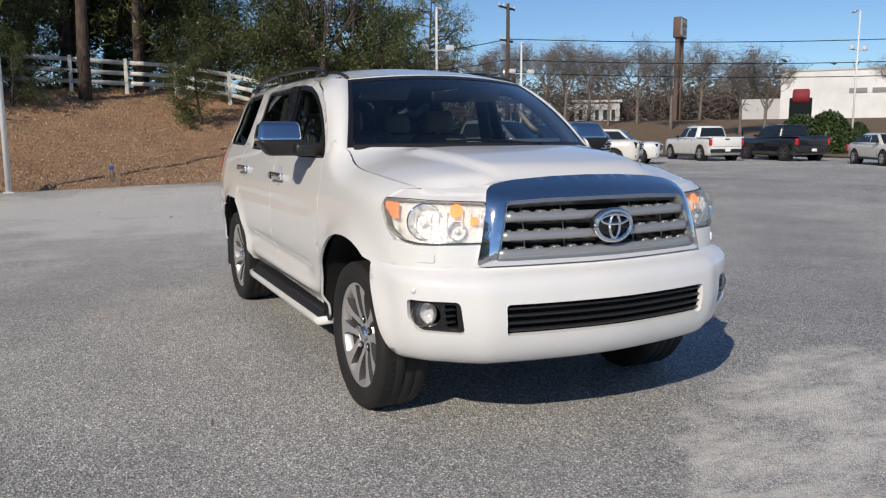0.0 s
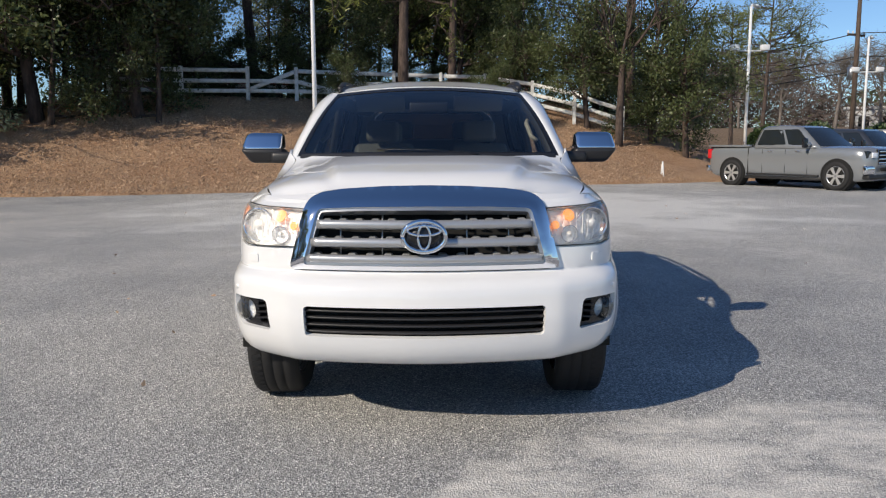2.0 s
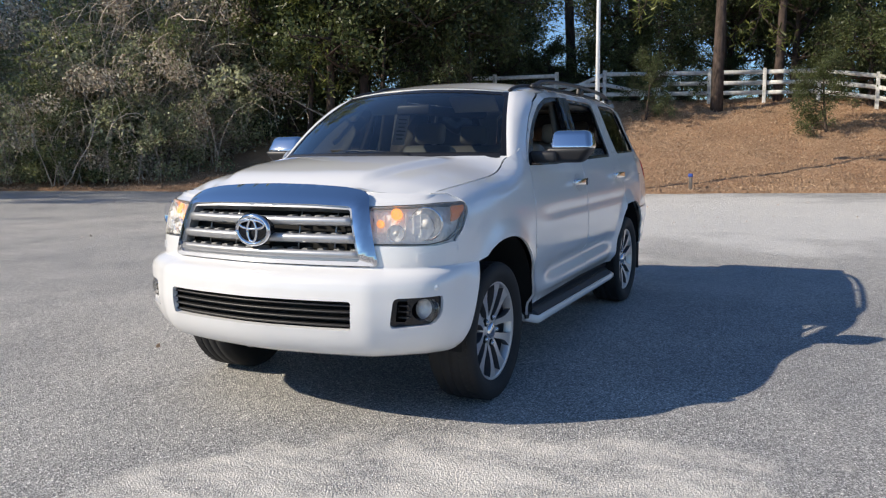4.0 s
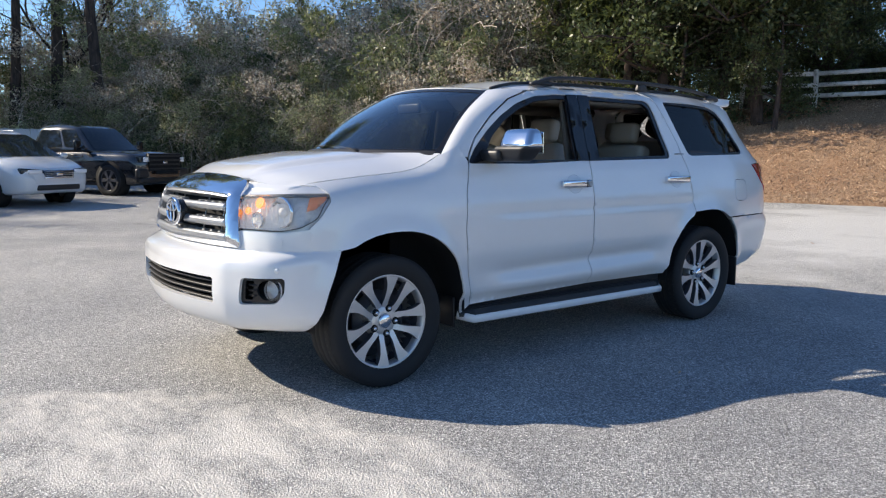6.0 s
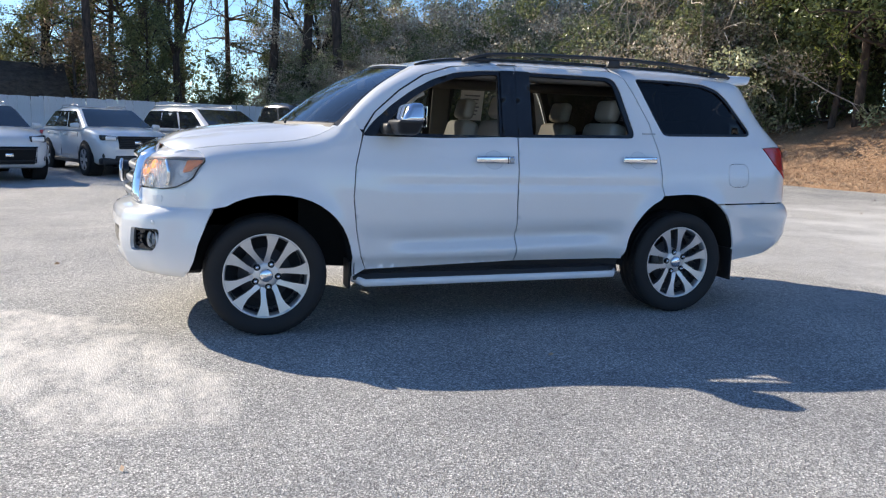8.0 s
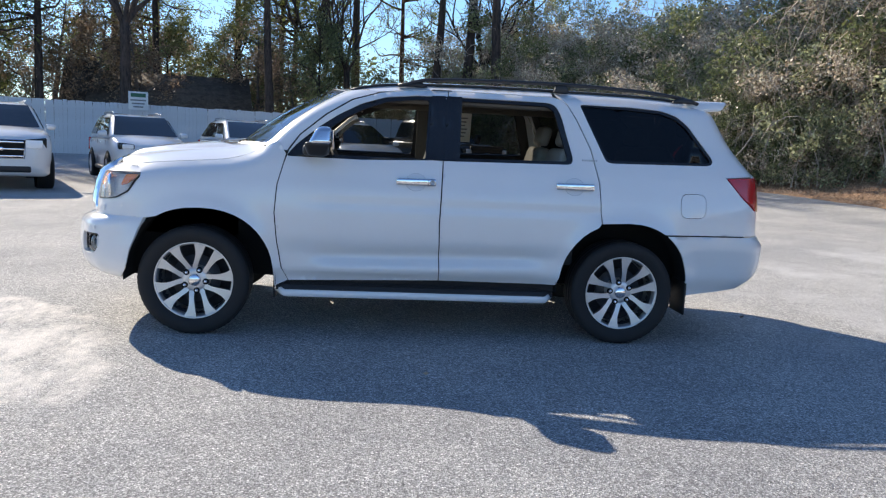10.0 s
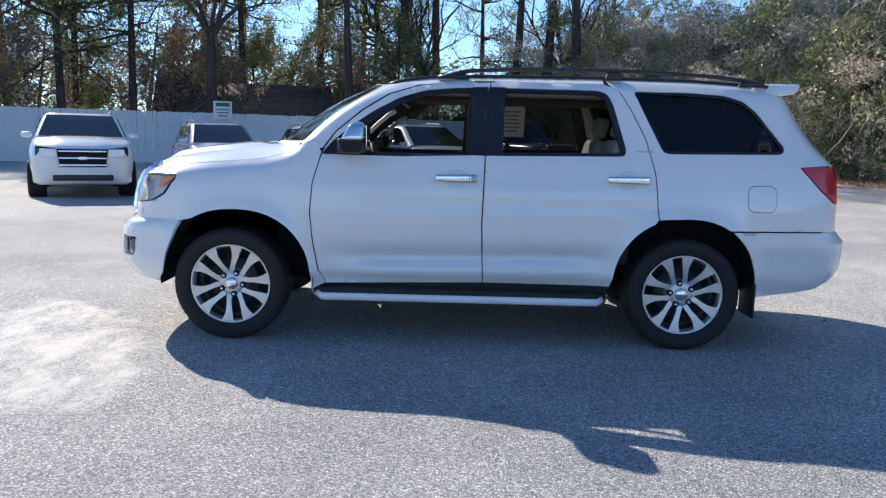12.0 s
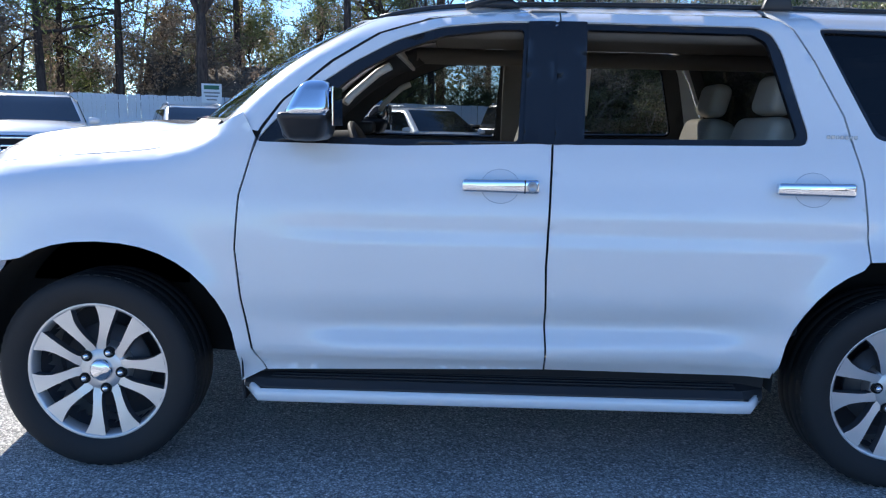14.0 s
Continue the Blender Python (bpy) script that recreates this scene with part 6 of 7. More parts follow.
def trunk_line(rs, h, lean=0.02, k=9):
    pts = [np.zeros(3) + (0, 0, -0.3)]
    d = np.array((rs.normal(0, lean), rs.normal(0, lean), 1.0))
    for i in range(k):
        d[:2] += rs.normal(0, lean * 0.5, 2)
        pts.append(pts[-1] + d * (h + 0.3) / k)
    return np.array(pts)


def make_pine(name, seed, h, low=0.4, dens=1.0):
    rs = np.random.default_rng(seed)
    ob = thing(name, "tall loblolly-like pine with bare lower trunk and green needles", "tree", "pines on the bank")
    verts, faces = [], []
    tr = trunk_line(rs, h)
    r0 = 0.012 * h + 0.05
    tube(tr, np.linspace(r0, 0.04, len(tr)), 9, verts, faces)
    centers = []
    for i in range(int(22 * dens + h * 0.9)):
        t = low + (1 - low) * rs.uniform(0, 1) ** 0.9
        z = t * h
        p = np.array([np.interp(z, tr[:, 2], tr[:, k]) for k in range(3)])
        a = rs.uniform(0, 2 * math.pi)
        ln = h * 0.20 * (1.15 - t) ** 0.6 * rs.uniform(0.6, 1.2) + 0.4
        tips = []
        grow(rs, p, (math.cos(a), math.sin(a), rs.uniform(-0.05, 0.45)), ln, 0.05 + 0.01 * ln, 2 if ln > 1.6 else 1, verts, faces, tips, 0.7, 3, 0.15, 4)
        centers += tips
    part("trunk", mesh_from("trunk", verts, faces), M_BARK, ob)
    c = np.repeat(np.array(centers), 16, 0)
    c = c[rs.permutation(len(c))[:int(8200 * dens)]]
    n = len(c)
    a = rs.normal(size=(n, 3))
    a /= np.linalg.norm(a, axis=1)[:, None]
    b = np.cross(a, rs.normal(size=(n, 3)))
    b /= np.linalg.norm(b, axis=1)[:, None] + 1e-9
    c = c + rs.normal(0, 0.16, (n, 3))
    s = rs.uniform(0.2, 0.42, n)[:, None]
    v = np.stack((c, c + a * s + b * s * 0.09, c + a * s * 1.05 - b * s * 0.09), 1).reshape(-1, 3)
    part("crown", fast_mesh("needles", v, np.arange(3 * n).reshape(n, 3)), L_PINE, ob)
    return ob


def make_leafy(name, seed, h, material, count=9000, size=0.10, wide=0.42, low=0.12, label="", category="tree", group="", twig=True, trunk_mat=None):
    """A broad-leaved evergreen: limbs, then leaves gathered in clumps at their ends."""
    rs = np.random.default_rng(seed)
    ob = thing(name, label, category, group)
    verts, faces, centers = [], [], []
    tr = trunk_line(rs, h * 0.9, 0.05)
    tube(tr, np.linspace(0.018 * h + 0.03, 0.02, len(tr)), 7, verts, faces)
    for i in range(int(12 + h * 1.1)):
        t = low + (1 - low) * rs.uniform()
        z = t * h * 0.9
        p = np.array([np.interp(z, tr[:, 2], tr[:, k]) for k in range(3)])
        a = rs.uniform(0, 2 * math.pi)
        ln = h * wide * (1.05 - 0.75 * abs(t - 0.42)) * rs.uniform(0.5, 1.1)
        tips = []
        grow(rs, p, (math.cos(a), math.sin(a), rs.uniform(0.0, 0.7)), ln * 0.62, 0.03 + 0.01 * ln, 2, verts, faces, tips, 0.75, 3, 0.12, 4)
        centers += tips
    part("trunk", mesh_from("trunk", verts, faces), trunk_mat or M_BARK, ob)
    c = np.array(centers)
    c = c[rs.integers(0, len(c), count)]
    v, f = leaf_quads(c, size, 0.05 * h ** 0.5 + 0.08, rs, 0.5)
    part("crown", fast_mesh("leaves", v, f), material, ob)
    return ob


def make_bare(name, seed, h, label, group="", depth=4, kids=4, material=None, spread=0.55, twigs=0):
    rs = np.random.default_rng(seed)
    ob = thing(name, label, "tree", group)
    verts, faces, tips = [], [], []
    tr = trunk_line(rs, h * 0.38, 0.03, 5)
    tube(tr, np.linspace(0.02 * h, 0.013 * h, len(tr)), 8, verts, faces)
    for i in range(6):
        a = 2 * math.pi * i / 6 + rs.uniform(-0.4, 0.4)
        grow(rs, tr[-1] * (1, 1, rs.uniform(0.7, 1.0)), (0.55 * math.cos(a), 0.55 * math.sin(a), 1.0), h * 0.30, 0.008 * h, depth - 1, verts, faces, tips, spread, kids, 0.22, 5, 0.13)
    part("trunk", mesh_from("trunk", verts, faces), material or M_GREYBARK, ob)
    if twigs:
        v, f = leaf_quads(np.array(tips)[rs.integers(0, len(tips), twigs)], 1.0, 0.28, rs, 0.022, 0.35)
        part("crown", fast_mesh("twigs", v, f), material or M_GREYBARK, ob, "haze of fine grey twigs")
    return ob


def make_thicket(name, seed, h, w, leaf, label, green=0.6, clumps=125, per=165, stems=36):
    """A tangle: arching pale vines over clumps of leaves, some green and glossy, some dry."""
    rs = np.random.default_rng(seed)
    ob = thing(name, label, "shrub", "thicket along the lot", "stuff")
    verts, faces, tips = [], [], []
    for i in range(stems):
        p = np.array((rs.uniform(-w, w), rs.uniform(-w * 0.6, w * 0.6), -0.1))
        d = np.array((rs.normal(0, 0.25), rs.normal(0, 0.25), 1.0))
        ln = h * rs.uniform(0.55, 1.25)
        k = 11
        pts = [p]
        sag = rs.uniform(0.08, 0.40)
        for j in range(k):
            d = d + rs.normal(0, 0.15, 3)
            if j > 4:
                d[2] -= sag
            d /= np.linalg.norm(d)
            pts.append(pts[-1] + d * ln / k)
        r = rs.uniform(0.012, 0.030)
        tube(pts, np.linspace(r, r * 0.4, k + 1), 4, verts, faces, False)
        tips += pts[3:]
        for j in range(5):
            q = pts[rs.integers(4, k)]
            d2 = rs.normal(size=3)
            tw = [q]
            for m_ in range(5):
                d2 = d2 / np.linalg.norm(d2) + rs.normal(0, 0.22, 3)
                d2[2] -= 0.16
                tw.append(tw[-1] + d2 / np.linalg.norm(d2) * rs.uniform(0.18, 0.40))
            tube(tw, np.linspace(0.011, 0.006, 6), 3, verts, faces, False)
            tips += tw[2:]
    part("stems", mesh_from("stems", verts, faces), M_TWIG, ob)
    t = np.array(tips)
    t = t[t[:, 2] > 0.2]
    kinds = {"leaves": [], "dry_leaves": []}
    for i in range(clumps):
        low_ = rs.uniform() < 0.5
        c = np.array((rs.uniform(-w, w), rs.uniform(-w * 0.9, w * 0.9), h * 0.55 * rs.uniform() ** 1.8 + 0.1)) if low_ else t[rs.integers(0, len(t))]
        size = rs.uniform(0.30, 0.75)
        n = int(per * size / 0.5)
        pts = rs.normal(size=(n, 3))
        pts *= (size * rs.uniform(0.55, 1.0, n) / np.linalg.norm(pts, axis=1))[:, None] * (1, 1, 0.75)
        g_ = rs.uniform() < (green + 0.15 if c[2] < h * 0.5 else green - 0.2)
        kinds["leaves" if g_ else "dry_leaves"].append(c + pts)
    for nm, mt, sz in (("leaves", leaf, 0.122), ("dry_leaves", L_VINEDRY, 0.108)):
        c = np.concatenate(kinds[nm])
        c = c[c[:, 2] > 0.02]
        v, f = leaf_quads(c, sz, 0.04, rs, 0.48)
        part(nm, fast_mesh(nm, v, f), mt, ob)
    return ob


def put(ob, spots, zf, rs, tilt=0.0):
    """The first at spots[0], copies at the rest; spots of x, y, scale."""
    for i, (x, y, sc) in enumerate(spots):
        m = pose(x, y, float(zf(x, y)) - 0.05, rs.normal(0, tilt), rs.normal(0, tilt), rs.uniform(0, 360)) @ Matrix.Diagonal((sc, sc, sc * rs.uniform(0.92, 1.1), 1))
        if i == 0:
            ob.matrix_basis = m
        else:
            c = copy_thing(ob, Matrix.Identity(4))
            c.matrix_basis = m


rt = np.random.default_rng(11)


def along(s, d):
    """A spot d metres behind the paving's edge, s of the way along it."""
    i = s * (len(dense) - 1)
    a = int(min(i, len(dense) - 2))
    p = dense[a] + (dense[a + 1] - dense[a]) * (i - a)
    return p[0] + nor[a][0] * d, p[1] + nor[a][1] * d


# pines on the bank and behind the fence
p1, p2, p3 = make_pine("pine_tree", 1, 17, 0.38), make_pine("pine_tree", 2, 14, 0.30), make_pine("pine_tree", 3, 20, 0.45)
sp = [(27.6, 1.5, 1.0), (30.0, -0.6, 0.95), (33, 9, 1.0), (33, 2, 1.1), (36, 14, 1.0), (24.5, 13.5, 0.9), (32.7, -9.4, 0.95), (38, -3, 1.0), (22, 26, 0.9), (42, 9, 1.05)]
put(p1, sp[0::3], bank_z, rt)
put(p2, sp[1::3] + [(27.5, 21, 1.0), (22.0, 18.2, 0.85), (20.8, 15.4, 0.85)], bank_z, rt)
put(p3, sp[2::3] + [(34, 22, 0.95), (23.0, 12.6, 0.7), (21.5, 21.0, 0.85)], bank_z, rt)
for x, y, sc in ((7.2, 38.0, 1.2), (3.4, 41.0, 1.1)):
    c = copy_thing(p3, Matrix.Identity(4))
    c.matrix_basis = pose(x, y, 0.1, 0, 0, rt.uniform(0, 360)) @ Matrix.Scale(sc, 4)
# dark evergreens on the bank
e1 = make_leafy("evergreen_tree", 21, 7.5, L_DARK, 16000, 0.12, 0.40, 0.05, "dense dark green broad-leaved evergreen tree on the bank", "tree", "evergreens on the bank")
e2 = make_leafy("evergreen_tree", 22, 6.0, L_DARK, 16000, 0.115, 0.48, 0.03, "dense dark green broad-leaved evergreen tree on the bank", "tree", "evergreens on the bank")
e3 = make_leafy("evergreen_tree", 23, 8.5, L_GREEN, 16000, 0.125, 0.36, 0.08, "green broad-leaved evergreen tree behind the lot", "tree", "evergreens on the bank")
put(e1, [(23.0, 11.0, 1.5), (22.0, 14.2, 1.65), (34, 2.0, 1.25), (33.5, -1.0, 1.15), (36, 0.5, 1.3), (31.5, 5.5, 1.1), (29.5, -4.0, 0.75), (22.8, 16.6, 1.6), (24, 19.5, 1.4), (25.0, 12.6, 1.5), (28, -6.5, 0.9), (27.0, -10.5, 0.9)], bank_z, rt)
put(e2, [(26.0, -2.5, 0.5), (21.6, 13.6, 1.0), (22.6, 10.2, 0.85), (20.6, 16.4, 1.0), (25.6, 3.9, 0.42), (28.4, 11.0, 1.0), (26.5, 15.5, 1.2), (28.6, -9.6, 0.95), (29.5, 4.0, 0.8), (30.5, 12, 1.2)], bank_z, rt)
for bb, rr, sc in [(b_, 37.5 + 1.5 * math.sin(b_ * 1.7), 0.46 + 0.10 * math.sin(b_ * 2.3)) for b_ in range(-13, 31, 3)]:
    x, y = polar(bb, rr, (-4.8, -3.6))
    c = copy_thing(e2, Matrix.Identity(4))
    c.matrix_basis = pose(x, y, float(bank_z(x, y)) - 0.3, 0, 0, rt.uniform(0, 360)) @ Matrix.Diagonal((sc * 1.3, sc * 1.3, sc, 1))
    tagged(c, "low dark green evergreen shrub behind the rail fence", "shrub", "shrubs behind the rail fence")
put(e3, [(44, 4.0, 1.1), (43, -5.0, 1.0), (46, 11, 1.2), (41, 16, 1.1), (48, -1, 1.2), (39, 7.5, 0.7), (40, -9, 0.8), (45, -12, 0.9), (38, -1.5, 1.3), (36.5, -4.0, 1.15), (34, 13, 1.3), (29, 19, 1.2), (26, 23, 1.1), (34, -8, 1.0)], bank_z, rt)
# thicket along the edge behind the vehicle
t1 = make_thicket("thicket", 31, 6.4, 2.3, L_VINE, "tangled thicket of bare vines and green leaves along the lot", 0.6)
t2 = make_thicket("thicket", 32, 6.0, 2.2, L_VINE, "tangled thicket of bare brown vines with dry leaves", 0.35, 110, 150, 40)
t3 = make_thicket("thicket", 33, 7.0, 2.4, L_GREEN, "tangled thicket of vines and dark green leaves", 0.85, 135, 175, 16)
s1, s2, s3 = [], [], []
for k, s in enumerate(np.linspace(0.355, 0.59, 16)):
    x, y = along(s, 1.8 + rt.uniform(-0.2, 0.6))
    (s1, s3, s2)[(k * 2 + k // 4) % 3].append((x, y, rt.uniform(0.85, 1.1)))
    x, y = along(s + 0.008, 4.6 + rt.uniform(-0.5, 0.5))
    (s2, s1, s3)[k % 3].append((x, y, rt.uniform(1.15, 1.4)))
    x, y = along(s, 7.8)
    (s3, s2)[k % 2].append((x, y, 1.5))
put(t1, s1, bank_z, rt)
put(t2, s2, bank_z, rt)
put(t3, s3, bank_z, rt)
# greener trees close the view behind the thicket
for s, d, sc in ((0.30, 9.5, 0.95), (0.34, 11.0, 1.1), (0.38, 10.5, 1.2), (0.42, 11.5, 1.2), (0.46, 10.5, 1.25), (0.50, 11.5, 1.05), (0.54, 12.5, 0.9), (0.58, 14.0, 0.75)):
    x, y = along(s, d)
    c = copy_thing(e3 if sc > 1.0 else e1, Matrix.Identity(4))
    c.matrix_basis = pose(x, y, float(bank_z(x, y)) - 0.05, 0, 0, rt.uniform(0, 360)) @ Matrix.Diagonal((sc, sc, sc, 1))
# woods behind the white fence and house
def behind(x, y, sc):
    """A spot in the woods, set back beyond the fence."""
    return pose(x * 1.25, -6.6 + (y + 6.6) * 1.25, 0, 0, 0, rt.uniform(0, 360)) @ Matrix.Scale(sc * 1.22, 4)


sp = [(-13.5, 27, 0.8), (-15, 24, 0.9), (-4.4, 29, 0.8), (-6, 46, 1.0), (-20, 26, 0.9), (-22, 33, 1.0), (2, 46, 0.95), (-25, 24, 0.9), (-1, 42, 1.1), (-14, 38, 1.0), (9, 40, 0.9), (4.3, 30.5, 1.0), (-28, 32, 1.0), (-17.5, 30, 0.95), (-7.5, 38, 0.9), (-10.5, 33.5, 0.9), (-4.5, 40, 1.0), (-12.5, 41, 1.0), (-23, 40, 1.0), (-26, 29, 0.95)]
for i, o in enumerate((p1, p2, p3)):
    for x, y, sc in sp[i::3]:
        c = copy_thing(o, Matrix.Identity(4))
        c.matrix_basis = behind(x, y, sc)
        tagged(c, "tall pine with sparse green needles behind the white fence", group="pines behind the fence")
l1 = make_leafy("oak_tree", 41, 9, L_BROWN, 5200, 0.17, 0.40, 0.1, "half bare tree with dry brown leaves behind the fence", "tree", "trees behind the fence", trunk_mat=M_GREYBARK)
for i, (x, y, sc) in enumerate([(-16.5, 22.5, 0.8), (-19, 21, 0.7), (-12.5, 30, 0.75), (-23, 26, 0.9), (-14.6, 28.5, 0.6), (-3.5, 31.5, 0.6), (-15, 32, 0.9), (-20.5, 28, 0.85), (-17.5, 26.5, 0.7), (-10.2, 29.8, 0.7), (-24.5, 30, 1.0), (-5.6, 33, 0.75), (-12, 39, 1.0)]):
    c = l1 if i == 0 else copy_thing(l1, Matrix.Identity(4))
    c.matrix_basis = behind(x, y, sc)
for i, (x, y, sc, o) in enumerate([(-2.5, 30.5, 0.75, e3), (0.5, 31, 0.55, e1), (3.6, 30.8, 0.5, e2), (7, 31.5, 0.5, e1), (-6.5, 36, 0.9, e3), (-20, 36, 0.8, e1), (-11, 42, 0.9, e3), (-26, 37, 1.0, e3), (-15, 40, 0.9, e2), (-31, 28, 1.1, e1), (-3, 38, 0.8, e3), (-23, 29.5, 0.9, e2), (-18.5, 33, 0.75, e3), (-10, 35, 0.75, e3), (-5.5, 36.5, 0.75, e3), (-2, 34, 0.6, e3), (-13, 37, 0.7, e3), (-8.5, 39, 0.7, e3), (-24, 33, 0.8, e3), (-17, 44, 0.9, e3)]):
    c = copy_thing(o, Matrix.Identity(4))
    c.matrix_basis = behind(x, y, sc)
    tagged(c, "evergreen tree among the woods behind the fence", group="trees behind the fence")
b1 = make_bare("bare_tree", 51, 15, "tall leafless tree with dark forked trunk behind the fence", "trees behind the fence", 4, 3, M_BARK, 0.5)
for i, (x, y, sc) in enumerate([(-11.6, 31.8, 1.05), (-1.5, 42, 0.92), (-4, 46.6, 1.1), (6.9, 43, 1.0), (26.5, -7.5, 0.62), (28.5, -9.4, 0.6)]):
    c = b1 if i == 0 else copy_thing(b1, Matrix.Identity(4))
    c.matrix_basis = pose(x, y, float(bank_z(x, y)) if y < 30 else 0.3, 0, 0, rt.uniform(0, 360)) @ Matrix.Diagonal((sc, sc, sc, 1))
# rounded street trees, leafless, beyond the far lot
r1 = make_bare("bare_street_tree", 61, 9.5, "leafless rounded street tree with fine grey twigs", "street trees", 4, 4, M_GREYBARK, 0.62, 2600)
r2 = make_bare("bare_street_tree", 62, 10, "leafless rounded street tree with fine grey twigs", "street trees", 4, 4, M_GREYBARK, 0.62, 2600)


for o, lst in ((r1, [(-37.6, 78, 1.0), (-46.5, 66, 1.0), (-34.5, 80, 1.15), (-31.0, 84, 1.15), (-25, 88, 1.1), (-36.2, 90, 1.2), (-43.8, 84, 1.1)]), (r2, [(-41.9, 74, 1.0), (-48.0, 68, 0.95), (-39.6, 80, 1.1), (-33.0, 92, 1.25), (-28.5, 78, 1.1), (-22.5, 85, 0.95), (-55.6, 84, 0.8)])):
    for i, (b, r, sc) in enumerate(lst):
        x, y = polar(b, r)
        c = o if i == 0 else copy_thing(o, Matrix.Identity(4))
        sc *= 0.82
        c.matrix_basis = pose(x, y, float(verge_z(x, y)) - 0.1, 0, 0, rt.uniform(0, 360)) @ Matrix.Diagonal((sc, sc, sc, 1))
M_FARTWIG = make_bark("distant_twigs", (0.085, 0.066, 0.058), (0.15, 0.122, 0.108))
# far woods: a low band of brown twigs and dark crowns round the horizon
rs = np.random.default_rng(71)
verts, faces = [], []
cs, cd = [], []
for i in range(420):
    b = rs.uniform(-64, -16) if i < 260 else rs.uniform(-20, 140)
    r = rs.uniform(105, 150)
    x, y = polar(b, r)
    h = rs.uniform(3.5, 7.5) if b < -26 else rs.uniform(9, 14)
    for k in range(50):
        p = np.array((x + rs.normal(0, 2.6), y + rs.normal(0, 2.6), 2.5 * (b < -14) + h * rs.uniform(0.0, 1.0) ** 0.9))
        (cs if (i % 8 and b < -14) else cd).append(p)
v, f = leaf_quads(np.repeat(np.array(cs), 6, 0), 1.5, 0.8, rs, 0.08, 0.8)
tagged(part("far_woods", fast_mesh("far_woods", v, f), M_FARTWIG), "distant brown leafless woods along the horizon", "woods", kind="stuff")
v, f = leaf_quads(np.repeat(np.array(cd), 4, 0), 0.95, 0.8, rs, 0.4)
tagged(part("far_evergreens", fast_mesh("far_evergreens", v, f), L_DARK), "distant dark evergreen woods along the horizon", "woods", kind="stuff")
far = copy_thing(p3, Matrix.Identity(4))
x, y = polar(-24.5, 62)
far.matrix_basis = pose(x, y, 0.3) @ Matrix.Diagonal((0.72, 0.72, 0.62, 1))
far = copy_thing(p1, Matrix.Identity(4))
x, y = polar(-22.5, 66)
far.matrix_basis = pose(x, y, 0.3) @ Matrix.Diagonal((0.75, 0.75, 0.68, 1))


# ---- fences, posts, poles, buildings ----
def lamp_post(name, x, y, h, label, group, heads=True, z=None):
    z = float(ground_z(x, y)) if z is None else z
    p = thing(name, label, "lamp post", group, at=pose(x, y, z))
    part("pole", tube_mesh("pole", [(0, 0, -0.1), (0, 0, h * 0.5), (0, 0, h)], [0.075, 0.062, 0.05], 10), M_POLE, p)
    part("base_plate", rbox((0.26, 0.26, 0.03), (0, 0, 0.015), 0.006, 1), M_POLE, p)
    if heads:
        part("arm", tube_mesh("arm", [(0, 0, h), (0.15, -0.1, h + 0.12), (0.6, -0.4, h + 0.16)], [0.04, 0.035, 0.03], 8), M_POLE, p)
        part("lamp_head", move(rbox((0.55, 0.22, 0.09), (0, 0, 0), 0.03, 2), pose(0.8, -0.53, h + 0.15, 0, 0, -34)), M_POLE, p)
        part("cross_arm", rbox((0.05, 1.3, 0.05), (0, 0, h * 0.74), 0.01, 1), M_POLE, p)
        for s in (-1, 1):
            part("flood_lamp", rbox((0.2, 0.36, 0.24), (-0.05, s * 0.62, h * 0.74 + 0.12), 0.04, 2), M_POLE, p)
    return p


lamp_post("lamp_post", 17.75, 3.7, 9.5, "slim white painted steel lamp post at the foot of the bank", "lamp posts")
lamp_post("lamp_post", *polar(-22.4, 34.9, (-5.9, 0.6)), 6.7, "tall white lamp post with a street lamp arm", "lamp posts", z=0.2)
lamp_post("lamp_post", *polar(-29.2, 45.5, (-5.9, 0.6)), 6.3, "tall white lamp post with a street lamp arm", "lamp posts", z=0.3)
lamp_post("lamp_post", *polar(-53.3, 58), 9.2, "tall white lamp post with flood lamps at the lot's edge", "lamp posts")
b = thing("short_post", "short weathered post with a blue cap at the bank's foot", "post", at=pose(19.15, 1.15, float(bank_z(19.15, 1.15)) - 0.05))
part("shaft", rbox((0.10, 0.10, 0.42), (0, 0, 0.21), 0.01, 2), M_GREYBARK, b)
M_BLUE = mat("blue_cap", (0.03, 0.08, 0.35), 0.5)
part("cap", rbox((0.13, 0.13, 0.10), (0, 0, 0.46), 0.02, 2), M_BLUE, b, "blue cap")
a = thing("sawhorse", "small white a-frame stand beside a parked pickup", "stand", at=pose(22.8, -8.3, 0.02))
for s in (-1, 1):
    part("leg", tube_mesh("leg", [(s * 0.22, 0, 0), (0, 0, 0.75)], [0.03, 0.03], 6), M_POLE, a)
part("cross_bar", rbox((0.26, 0.04, 0.05), (0, 0, 0.35), 0.008, 1), M_POLE, a)
# white rail fence on the bank
M_FENCE = mat("weathered_white_fence", (0.66, 0.66, 0.64), 0.7)
base(M_FENCE, ramp(M_FENCE, noise_tex(M_FENCE, 5, 6, 0.7), (0.3, (0.42, 0.41, 0.38)), (0.55, (0.7, 0.7, 0.68))))
fence = thing("rail_fence", "weathered white three-rail fence on top of the bank, one rail fallen", "fence")
fp = [np.array(polar(bb, rr, (-4.8, -3.6))) for bb, rr in ((29, 34), (24.5, 33.5), (20.0, 33.6), (16.6, 33.5), (12.8, 33.8), (9.4, 34), (5.8, 34.5), (2.4, 35), (-1.0, 34), (-4.0, 33), (-7.5, 32.5))]
